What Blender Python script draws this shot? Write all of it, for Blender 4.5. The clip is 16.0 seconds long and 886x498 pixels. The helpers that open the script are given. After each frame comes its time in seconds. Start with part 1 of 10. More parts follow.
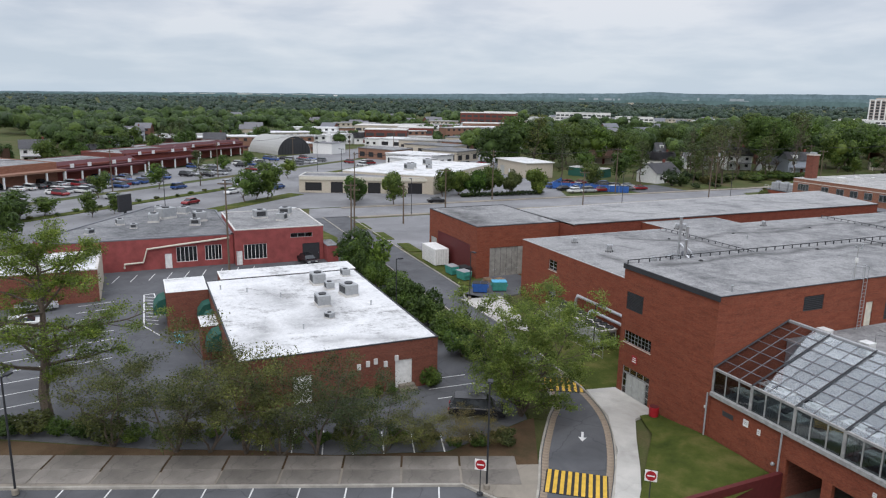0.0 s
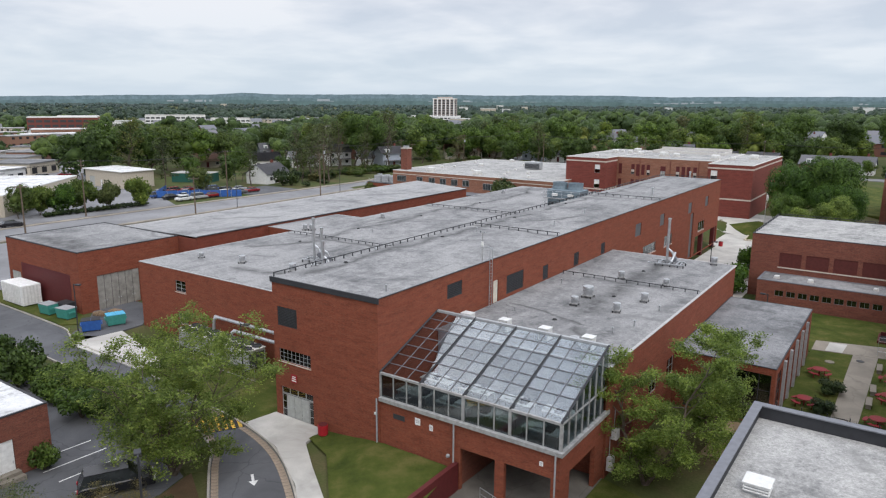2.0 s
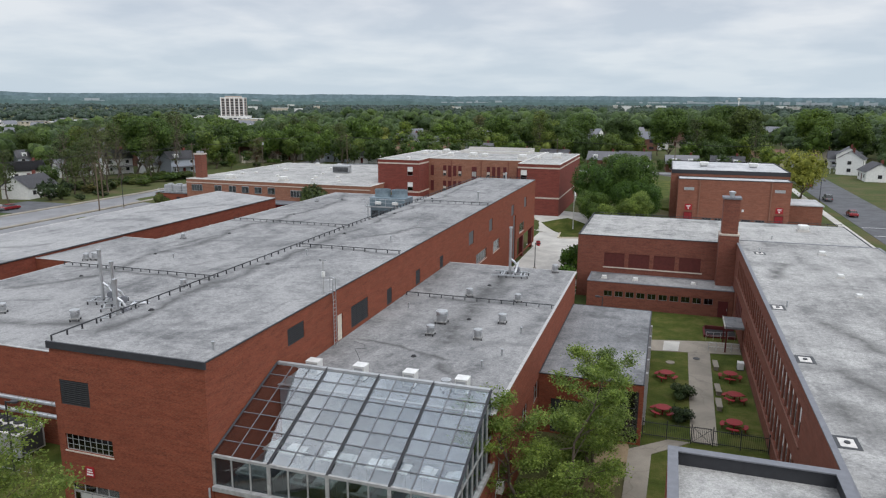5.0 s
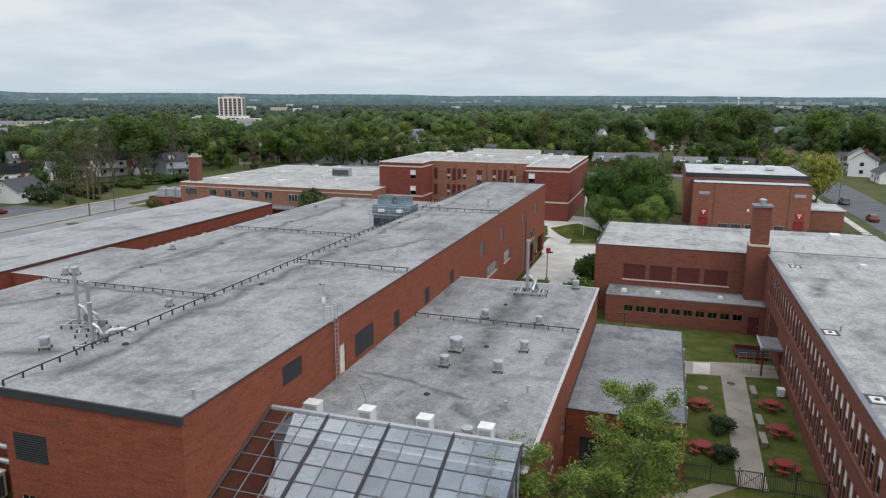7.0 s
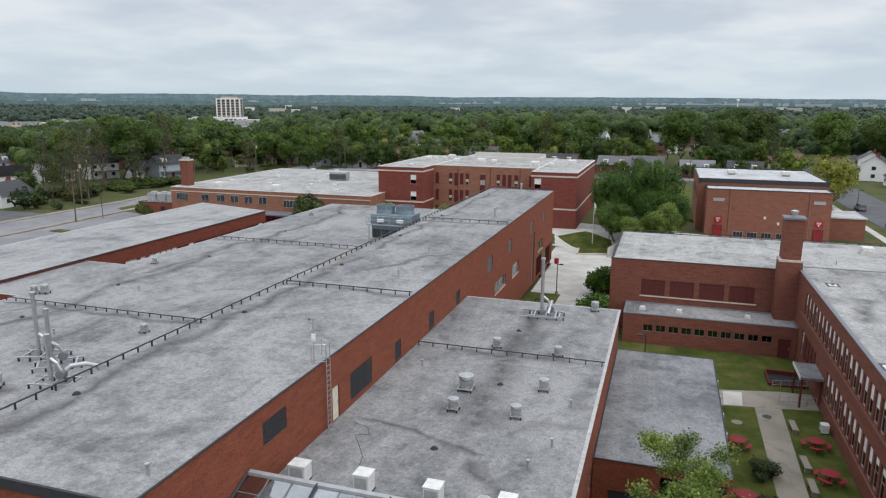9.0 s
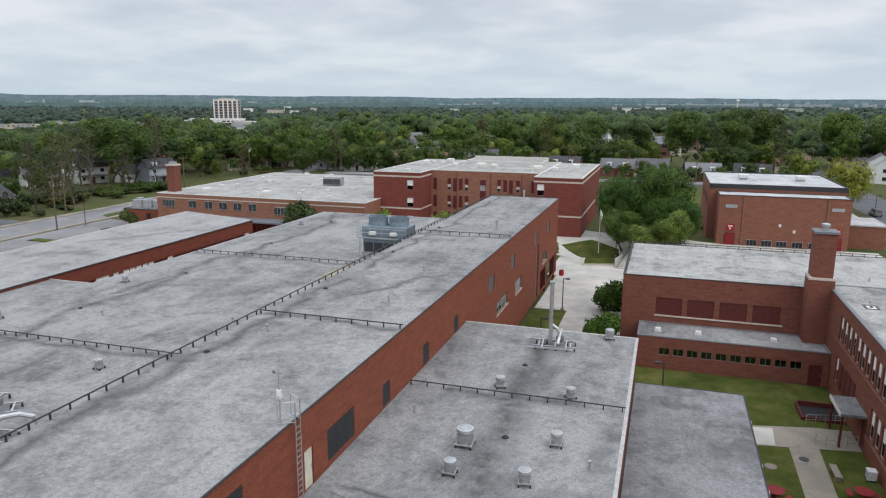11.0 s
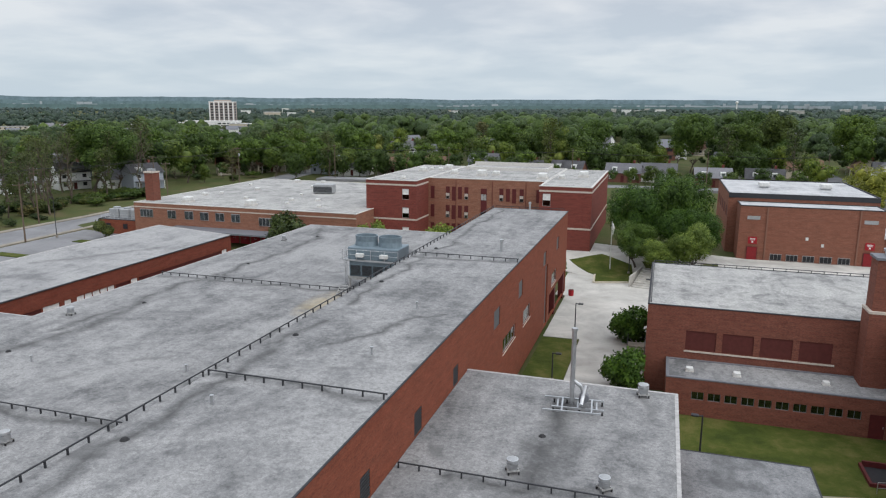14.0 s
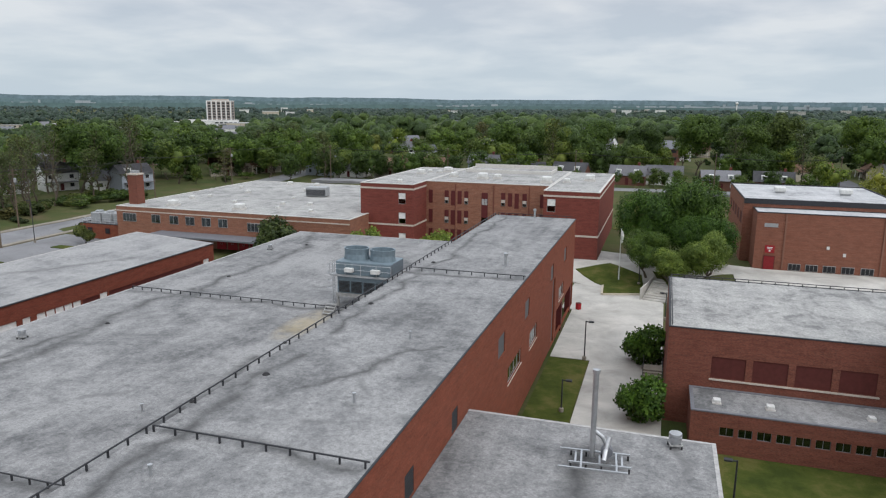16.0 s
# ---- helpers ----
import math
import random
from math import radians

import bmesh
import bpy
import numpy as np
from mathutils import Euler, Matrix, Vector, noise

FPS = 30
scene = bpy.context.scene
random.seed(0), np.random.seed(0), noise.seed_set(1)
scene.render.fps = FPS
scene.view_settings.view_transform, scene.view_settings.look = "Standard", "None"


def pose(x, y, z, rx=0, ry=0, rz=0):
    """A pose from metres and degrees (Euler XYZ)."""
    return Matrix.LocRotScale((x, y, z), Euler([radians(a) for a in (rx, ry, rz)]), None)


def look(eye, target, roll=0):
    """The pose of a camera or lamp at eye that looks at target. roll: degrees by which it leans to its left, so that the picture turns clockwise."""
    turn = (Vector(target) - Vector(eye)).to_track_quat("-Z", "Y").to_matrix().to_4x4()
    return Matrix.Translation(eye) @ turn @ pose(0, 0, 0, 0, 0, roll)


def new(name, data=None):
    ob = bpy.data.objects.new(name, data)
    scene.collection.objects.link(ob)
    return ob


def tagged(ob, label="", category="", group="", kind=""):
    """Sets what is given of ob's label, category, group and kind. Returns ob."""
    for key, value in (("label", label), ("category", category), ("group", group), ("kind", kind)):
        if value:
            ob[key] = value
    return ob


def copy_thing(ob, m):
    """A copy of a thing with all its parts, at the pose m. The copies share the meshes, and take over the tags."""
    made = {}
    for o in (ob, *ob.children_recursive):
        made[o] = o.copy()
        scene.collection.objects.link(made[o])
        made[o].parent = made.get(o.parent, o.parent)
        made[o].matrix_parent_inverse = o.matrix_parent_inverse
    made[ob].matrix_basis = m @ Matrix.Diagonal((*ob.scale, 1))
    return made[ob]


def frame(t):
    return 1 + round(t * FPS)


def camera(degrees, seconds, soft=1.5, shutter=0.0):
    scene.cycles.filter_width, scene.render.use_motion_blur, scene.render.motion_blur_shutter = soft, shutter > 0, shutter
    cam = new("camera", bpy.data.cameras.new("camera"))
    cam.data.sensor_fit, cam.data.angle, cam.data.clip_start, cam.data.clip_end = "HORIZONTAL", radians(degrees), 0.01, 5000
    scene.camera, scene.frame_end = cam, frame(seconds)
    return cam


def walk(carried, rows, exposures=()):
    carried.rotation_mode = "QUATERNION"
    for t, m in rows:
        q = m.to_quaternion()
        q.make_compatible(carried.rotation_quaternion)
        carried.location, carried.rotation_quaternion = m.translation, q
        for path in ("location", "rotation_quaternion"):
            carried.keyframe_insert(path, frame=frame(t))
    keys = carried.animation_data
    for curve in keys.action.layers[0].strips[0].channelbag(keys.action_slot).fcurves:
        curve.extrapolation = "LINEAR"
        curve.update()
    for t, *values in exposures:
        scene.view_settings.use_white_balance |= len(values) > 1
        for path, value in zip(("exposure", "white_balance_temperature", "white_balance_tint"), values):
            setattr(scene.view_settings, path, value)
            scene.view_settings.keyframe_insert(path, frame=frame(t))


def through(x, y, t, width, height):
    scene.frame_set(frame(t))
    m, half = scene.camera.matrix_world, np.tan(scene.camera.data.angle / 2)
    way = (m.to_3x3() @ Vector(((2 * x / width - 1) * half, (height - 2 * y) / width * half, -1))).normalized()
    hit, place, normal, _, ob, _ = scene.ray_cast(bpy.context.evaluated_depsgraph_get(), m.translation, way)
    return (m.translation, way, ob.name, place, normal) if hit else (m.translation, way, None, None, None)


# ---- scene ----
cam = camera(64.8, 16.0, 1.2)
PATH = [
    (0, (36.316, -37.814, 24.808), (34.527, -37.028, 24.38), 1.0),
    (0.5, (35.091, -37.215, 24.68), (33.49, -36.092, 24.261), 0.5),
    (1, (33.318, -36.637, 24.325), (31.98, -35.209, 23.915), 0.4),
    (1.5, (31.763, -36.694, 24.443), (30.651, -35.082, 24.034), 0.5),
    (2, (30.312, -36.081, 24.49), (29.204, -34.468, 24.078), 0.4),
    (2.5, (28.895, -35.474, 24.543), (27.791, -33.858, 24.13), 0.4),
    (3, (27.724, -34.475, 24.572), (26.713, -32.799, 24.16), 0.3),
    (3.5, (26.354, -33.34, 24.493), (25.683, -31.501, 24.084), 0.3),
    (4, (25.086, -32.306, 24.62), (24.487, -30.443, 24.209), 0.4),
    (6.5, (20.887, -25.725, 24.971), (20.288, -23.861, 24.559), 0.2),
    (7, (20.092, -24.213, 24.993), (19.496, -22.349, 24.581), 0.3),
    (7.5, (19.37, -22.622, 25.003), (18.775, -20.758, 24.59), 0.3),
    (8, (18.73, -21.162, 25.05), (18.135, -19.298, 24.638), 0.4),
    (8.5, (18.021, -19.641, 25.099), (17.429, -17.775, 24.689), 0.4),
    (9, (17.474, -18.084, 25.147), (16.881, -16.218, 24.738), 0.4),
    (11.5, (15.148, -9.688, 25.434), (14.556, -7.821, 25.029), 0.3),
    (12, (14.628, -8.03, 25.497), (14.036, -6.162, 25.094), 0.4),
    (12.5, (14.078, -6.425, 25.592), (13.488, -4.557, 25.189), 0.4),
    (13, (13.592, -4.742, 25.602), (13.002, -2.874, 25.199), 0.3),
    (13.5, (13.058, -2.994, 25.54), (12.468, -1.126, 25.138), 0.4),
    (14, (12.599, -1.425, 25.583), (12.01, 0.444, 25.181), 0.3),
    (14.5, (12.161, 0.187, 25.64), (11.572, 2.055, 25.237), 0.3),
    (15, (11.624, 1.939, 25.597), (11.036, 3.807, 25.195), 0.3),
    (15.5, (11.082, 3.559, 25.596), (10.496, 5.429, 25.194), 0.4),
    (16, (10.574, 5.28, 25.517), (9.988, 7.149, 25.115), 0.5),
]
walk(cam, [(t, look(eye, target, roll)) for t, eye, target, roll in PATH], [(0, -0.04, 6400, 13), (1, 0.02, 6440, 12.8), (1.5, 0.13, 6480, 13), (2, 0.13, 6490, 13), (2.5, 0.0, 6480, 12.5), (4, 0.0, 6480, 11.5), (8, 0.0, 6490, 10.5), (12.5, 0.01, 6500, 10.5), (14, -0.03, 6500, 10.5), (15, -0.06, 6500, 10.5), (16, -0.08, 6500, 10.5)])

# ---- world, sun, exposure ----
world = bpy.data.worlds.new("overcast_sky")
scene.world = world
world.use_nodes = True
wn, wl = world.node_tree.nodes, world.node_tree.links
wn.clear()


def wnode(kind, **inputs):
    n = wn.new(kind)
    for key, value in inputs.items():
        n.inputs[key].default_value = value
    return n


def wmath(op, a, b=None):
    n = wn.new("ShaderNodeMath")
    n.operation = op
    for slot, v in ((0, a), (1, b)):
        if v is None:
            continue
        if isinstance(v, (int, float)):
            n.inputs[slot].default_value = v
        else:
            wl.new(v, n.inputs[slot])
    return n.outputs[0]


SUN_EL, SUN_AZ = 46.0, 122.0
w_out = wn.new("ShaderNodeOutputWorld")
w_bg = wn.new("ShaderNodeBackground")
w_sky = wn.new("ShaderNodeTexSky")
w_sky.sky_type, w_sky.sun_disc = "NISHITA", False
w_sky.sun_elevation, w_sky.sun_rotation = radians(SUN_EL), radians(SUN_AZ)
w_co = wn.new("ShaderNodeTexCoord")
w_sep = wn.new("ShaderNodeSeparateXYZ")
wl.new(w_co.outputs["Generated"], w_sep.inputs[0])
up = wmath("MAXIMUM", w_sep.outputs[2], 0.0)
flat = wmath("ADD", up, 0.16)
w_comb = wn.new("ShaderNodeCombineXYZ")
wl.new(wmath("DIVIDE", w_sep.outputs[0], flat), w_comb.inputs[0])
wl.new(wmath("DIVIDE", w_sep.outputs[1], flat), w_comb.inputs[1])
w_n1 = wnode("ShaderNodeTexNoise", Scale=1.5, Detail=7.0, Roughness=0.5, Distortion=0.15)
w_n2 = wnode("ShaderNodeTexNoise", Scale=0.3, Detail=3.0, Roughness=0.5)
wl.new(w_comb.outputs[0], w_n1.inputs["Vector"])
wl.new(w_comb.outputs[0], w_n2.inputs["Vector"])
w_mix = wmath("ADD", wmath("MULTIPLY", w_n1.outputs["Fac"], 0.62), wmath("MULTIPLY", w_n2.outputs["Fac"], 0.38))
w_ramp = wn.new("ShaderNodeValToRGB")
w_ramp.color_ramp.elements[0].position, w_ramp.color_ramp.elements[0].color = 0.42, (0.505, 0.555, 0.625, 1)
w_ramp.color_ramp.elements[1].position, w_ramp.color_ramp.elements[1].color = 0.585, (0.75, 0.765, 0.785, 1)
e = w_ramp.color_ramp.elements.new(0.5)
e.color = (0.612, 0.648, 0.70, 1)
wl.new(w_mix, w_ramp.inputs[0])
# thin bluish band low down, brighter overcast overhead
w_low = wn.new("ShaderNodeMix")
w_low.data_type = "RGBA"
w_low.inputs["B"].default_value = (0.52, 0.64, 0.735, 1)
w_fade = wmath("MULTIPLY", wmath("POWER", wmath("SUBTRACT", 1.0, wmath("MINIMUM", wmath("MULTIPLY", up, 6.5), 1.0)), 1.3), 0.8)
wl.new(w_fade, w_low.inputs["Factor"])
wl.new(w_ramp.outputs[0], w_low.inputs["A"])
w_add = wn.new("ShaderNodeMix")
w_add.data_type, w_add.blend_type = "RGBA", "ADD"
w_add.inputs["Factor"].default_value = 0.012
wl.new(w_low.outputs["Result"], w_add.inputs["A"])
wl.new(w_sky.outputs[0], w_add.inputs["B"])
wl.new(w_add.outputs["Result"], w_bg.inputs["Color"])
# the overcast sky grows brighter towards the zenith
tilt = wmath("ADD", 1.0, wmath("MULTIPLY", w_sep.outputs[0], 0.03))
wl.new(wmath("ADD", tilt, wmath("MULTIPLY", wmath("POWER", wmath("MAXIMUM", wmath("SUBTRACT", up, 0.14), 0.0), 0.8), 1.7)), w_bg.inputs["Strength"])
wl.new(w_bg.outputs[0], w_out.inputs[0])

sun_data = bpy.data.lights.new("sun", "SUN")
sun_data.energy, sun_data.angle, sun_data.color = 1.05, radians(36), (1.0, 0.965, 0.92)
sun = new("sun", sun_data)
sun.rotation_euler = (radians(90 - SUN_EL), 0, radians(180 - SUN_AZ))


# ---- materials ----
class Mat:
    """A node material in the making."""

    def __init__(self, name, rough=0.8, metal=0.0, spec=0.3):
        self.m = bpy.data.materials.new(name)
        self.m.use_nodes = True
        self.n, self.l = self.m.node_tree.nodes, self.m.node_tree.links
        self.b = self.n["Principled BSDF"]
        self.b.inputs["Roughness"].default_value = rough
        self.b.inputs["Metallic"].default_value = metal
        self.b.inputs["Specular IOR Level"].default_value = spec

    def co(self, which="Object"):
        return self.n.new("ShaderNodeTexCoord").outputs[which]

    def put(self, sock, v):
        if isinstance(v, bpy.types.NodeSocket):
            self.l.new(v, sock)
        else:
            sock.default_value = v

    def scaled(self, vec, s):
        n = self.n.new("ShaderNodeMapping")
        n.inputs["Scale"].default_value = s
        self.l.new(vec, n.inputs[0])
        return n.outputs[0]

    def noise(self, scale, detail=4.0, rough=0.55, vec=None, dist=0.0):
        n = self.n.new("ShaderNodeTexNoise")
        n.inputs["Scale"].default_value, n.inputs["Detail"].default_value = scale, detail
        n.inputs["Roughness"].default_value, n.inputs["Distortion"].default_value = rough, dist
        self.l.new(vec if vec is not None else self.co(), n.inputs["Vector"])
        return n.outputs["Fac"]

    def ramp(self, fac, *stops):
        n = self.n.new("ShaderNodeValToRGB")
        el = n.color_ramp.elements
        while len(el) < len(stops):
            el.new(0.5)
        for k, (p, c) in zip(el, stops):
            k.position = p
            k.color = (*c, 1) if isinstance(c, tuple) else (c, c, c, 1)
        self.l.new(fac, n.inputs[0])
        return n.outputs[0]

    def mix(self, fac, a, b, blend="MIX"):
        n = self.n.new("ShaderNodeMix")
        n.data_type, n.blend_type = "RGBA", blend
        self.put(n.inputs["Factor"], fac)
        for sock, v in ((n.inputs["A"], a), (n.inputs["B"], b)):
            self.put(sock, (*v, 1) if isinstance(v, tuple) else v)
        return n.outputs["Result"]

    def math(self, op, a, b=0.0):
        n = self.n.new("ShaderNodeMath")
        n.operation = op
        self.put(n.inputs[0], a)
        self.put(n.inputs[1], b)
        return n.outputs[0]

    def bump(self, h, strength=0.3, dist=0.02):
        n = self.n.new("ShaderNodeBump")
        n.inputs["Strength"].default_value, n.inputs["Distance"].default_value = strength, dist
        self.l.new(h, n.inputs["Height"])
        self.l.new(n.outputs[0], self.b.inputs["Normal"])

    def color(self, c):
        self.put(self.b.inputs["Base Color"], (*c, 1) if isinstance(c, tuple) else c)
        return self

    def island(self):
        return self.n.new("ShaderNodeNewGeometry").outputs["Random Per Island"]

    def rand(self):
        return self.n.new("ShaderNodeObjectInfo").outputs["Random"]


def plain(name, c, rough=0.6, metal=0.0, spec=0.3, vary=0.18, scale=3.0):
    """A painted or cast surface with faint blotches and grain."""
    k = Mat(name, rough, metal, spec)
    big, fine = k.noise(scale, 4), k.noise(scale * 14, 2)
    f = k.math("ADD", k.math("MULTIPLY", big, 0.7), k.math("MULTIPLY", fine, 0.3))
    lo, hi = tuple(v * (1 - vary) for v in c), tuple(min(1, v * (1 + vary)) for v in c)
    k.color(k.ramp(f, (0.3, lo), (0.7, hi)))
    k.bump(fine, 0.08, 0.01)
    return k.m


def brick(name, c1, c2, mortar, grime=0.35):
    k = Mat(name, 0.85, 0, 0.2)
    uv = k.co("UV")
    t = k.n.new("ShaderNodeTexBrick")
    for key, v in (("Scale", 1.0), ("Mortar Size", 0.011), ("Mortar Smooth", 0.3), ("Bias", 0.0), ("Brick Width", 0.215), ("Row Height", 0.077)):
        t.inputs[key].default_value = v
    t.inputs["Color1"].default_value, t.inputs["Color2"].default_value, t.inputs["Mortar"].default_value = (*c1, 1), (*c2, 1), (*mortar, 1)
    k.l.new(uv, t.inputs["Vector"])
    big = k.noise(0.35, 5, 0.6, uv)
    streak = k.noise(1.0, 4, 0.6, k.scaled(uv, (1.6, 0.12, 1)))
    course = k.noise(1.0, 2, 0.6, k.scaled(uv, (0.12, 3.4, 1)))
    c = k.mix(k.math("MULTIPLY", big, 0.55), t.outputs["Color"], tuple(v * 0.72 for v in c1))
    c = k.mix(k.ramp(streak, (0.56, 0.0), (0.8, grime * 0.6)), c, tuple(v * 0.5 for v in c1))
    c = k.mix(k.ramp(course, (0.42, 0.0), (0.62, 0.42)), c, tuple(v * 1.25 for v in c2))
    # uneven firing and old repairs
    fired = k.noise(5.5, 5, 0.75, k.scaled(uv, (1.0, 2.0, 1)))
    c = k.mix(1.0, c, k.ramp(fired, (0.34, (0.72, 0.7, 0.7)), (0.5, (1.0, 1.0, 1.0)), (0.66, (1.28, 1.26, 1.26))), "MULTIPLY")
    bands = k.noise(1.0, 5, 0.7, k.scaled(uv, (0.7, 2.6, 1)))
    c = k.mix(1.0, c, k.ramp(bands, (0.34, (0.82, 0.8, 0.8)), (0.5, (1.0, 1.0, 1.0)), (0.66, (1.16, 1.17, 1.18))), "MULTIPLY")
    k.color(c)
    k.bump(t.outputs["Fac"], 0.25, -0.006)
    return k.m


def roofing(name, base, dark, light, streaks=(), patch=0.12, soil=1.0, stain=None):
    """Weathered felt or coated roofing: blotches, ponding stains, fine grit, soft dark streaks along given lines (x0, y0, x1, y1, width)."""
    k = Mat(name, 0.9, 0, 0.15)
    co = k.co("Object")
    big = k.noise(patch, 6, 0.62, co, 0.8)
    mid = k.noise(patch * 5, 5, 0.65, co)
    grit = k.noise(16, 3, 0.7, co)
    lay = k.noise(1.0, 3, 0.6, k.scaled(co, (0.9, 0.07, 1)))
    small = k.noise(patch * 17, 4, 0.7, co, 0.4)
    f = k.math("ADD", k.math("MULTIPLY", big, 0.44), k.math("ADD", k.math("MULTIPLY", mid, 0.2), k.math("ADD", k.math("MULTIPLY", lay, 0.16), k.math("MULTIPLY", small, 0.2))))
    c = k.ramp(f, (0.405, dark), (0.475, base), (0.56, light))
    c = k.mix(k.ramp(small, (0.3, 0.4 * soil), (0.5, 0.0)), c, tuple(v * 0.66 for v in base))
    c = k.mix(k.ramp(grit, (0.38, 0.42 * soil), (0.62, 0.0)), c, tuple(v * 0.55 for v in base))
    speck = k.noise(5.5, 4, 0.8, co, 0.3)
    c = k.mix(1.0, c, k.ramp(speck, (0.33, 1 - 0.26 * soil), (0.5, 1.0), (0.67, 1 + 0.2 * soil)), "MULTIPLY")
    # dried ponds: pale rings and dark silt in the hollows
    pond = k.noise(patch * 1.7, 3, 0.5, co, 1.2)
    c = k.mix(k.ramp(pond, (0.3, 0.6 * soil), (0.4, 0.0)), c, tuple(v * 0.55 for v in base))
    if streaks:
        wob = k.n.new("ShaderNodeTexNoise")
        wob.inputs["Scale"].default_value, wob.inputs["Detail"].default_value = 0.2, 6
        k.l.new(co, wob.inputs["Vector"])
        shift = k.n.new("ShaderNodeVectorMath")
        shift.operation = "MULTIPLY_ADD"
        k.l.new(wob.outputs["Color"], shift.inputs[0])
        shift.inputs[1].default_value, shift.inputs[2].default_value = (4.0, 4.0, 0), (-2.0, -2.0, 0)
        warped = k.n.new("ShaderNodeVectorMath")
        k.l.new(co, warped.inputs[0])
        k.l.new(shift.outputs[0], warped.inputs[1])
        sp = k.n.new("ShaderNodeSeparateXYZ")
        k.l.new(warped.outputs[0], sp.inputs[0])
        total = None
        for x0, y0, x1, y1, w in streaks:
            ln = math.hypot(x1 - x0, y1 - y0)
            ux, uy = (x1 - x0) / ln, (y1 - y0) / ln
            px, py = k.math("SUBTRACT", sp.outputs[0], x0), k.math("SUBTRACT", sp.outputs[1], y0)
            along = k.math("ADD", k.math("MULTIPLY", px, ux), k.math("MULTIPLY", py, uy))
            off = k.math("ABSOLUTE", k.math("SUBTRACT", k.math("MULTIPLY", px, uy), k.math("MULTIPLY", py, ux)))
            over = k.math("MAXIMUM", k.math("SUBTRACT", k.math("ABSOLUTE", k.math("SUBTRACT", along, ln / 2)), ln / 2), 0.0)
            d = k.math("ADD", off, over)
            s = k.math("MAXIMUM", k.math("SUBTRACT", 1.0, k.math("DIVIDE", d, w)), 0.0)
            total = s if total is None else k.math("MAXIMUM", total, s)
        s = k.math("MULTIPLY", k.math("POWER", total, 1.2), k.ramp(mid, (0.34, 0.3), (0.54, 1.0)))
        c = k.mix(k.math("MULTIPLY", s, 0.84 if soil > 0.9 else 0.55), c, tuple(v * 0.28 for v in base))
    if stain:
        # a rusty run-off stain: centre and half sizes
        cx, cy, rx, ry = stain
        so = k.n.new("ShaderNodeSeparateXYZ")
        k.l.new(co, so.inputs[0])
        dx = k.math("DIVIDE", k.math("SUBTRACT", so.outputs[0], cx), rx)
        dy = k.math("DIVIDE", k.math("SUBTRACT", so.outputs[1], cy), ry)
        d2 = k.math("ADD", k.math("MULTIPLY", dx, dx), k.math("MULTIPLY", dy, dy))
        run = k.math("MULTIPLY", k.ramp(d2, (0.1, 0.4), (1.0, 0.0)), k.ramp(mid, (0.36, 0.25), (0.56, 1.0)))
        c = k.mix(run, c, (0.42, 0.33, 0.17))
    k.color(c)
    k.bump(k.math("ADD", k.math("MULTIPLY", grit, 0.5), mid), 0.25, 0.02)
    return k.m


def ground_cover(name, c1, c2, c3, scale=0.5, bump=0.6):
    k = Mat(name, 0.95, 0, 0.1)
    co = k.co("Object")
    big, fine = k.noise(scale * 0.35, 5, 0.65, co), k.noise(scale * 18, 4, 0.7, co)
    c = k.ramp(big, (0.34, c1), (0.5, c2), (0.68, c3))
    c = k.mix(k.ramp(fine, (0.3, 0.55), (0.65, 0.0)), c, tuple(v * 0.5 for v in c2))
    k.color(c)
    k.bump(fine, bump, 0.04)
    return k.m


def paving(name, c, vary=0.0, crack=0.3, patch=0.25):
    """Asphalt or concrete with worn patches, tar cracks and grit."""
    k = Mat(name, 0.9, 0, 0.2)
    co = k.co("Object")
    big, grit = k.noise(patch, 5, 0.6, co, 0.5), k.noise(22, 3, 0.7, co)
    col = k.ramp(big, (0.3, tuple(v * 0.72 for v in c)), (0.5, c), (0.7, tuple(v * 1.28 for v in c)))
    col = k.mix(k.ramp(grit, (0.35, 0.3), (0.6, 0.0)), col, tuple(v * 0.6 for v in c))
    v = k.n.new("ShaderNodeTexVoronoi")
    v.feature = "DISTANCE_TO_EDGE"
    v.inputs["Scale"].default_value = 0.22
    wob = k.n.new("ShaderNodeVectorMath")
    nz = k.n.new("ShaderNodeTexNoise")
    nz.inputs["Scale"].default_value = 0.8
    k.l.new(co, nz.inputs["Vector"])
    k.l.new(co, wob.inputs[0])
    k.l.new(nz.outputs["Color"], wob.inputs[1])
    k.l.new(wob.outputs[0], v.inputs["Vector"])
    col = k.mix(k.ramp(v.outputs["Distance"], (0.0, crack), (0.012, 0.0)), col, tuple(q * 0.4 for q in c))
    if vary:
        col = k.mix(1.0, col, k.ramp(k.rand(), (0.0, 1 - vary), (0.75, 1.0), (1.0, 1 + 1.6 * vary)), "MULTIPLY")
    k.color(col)
    k.bump(grit, 0.2, 0.01)
    return k.m


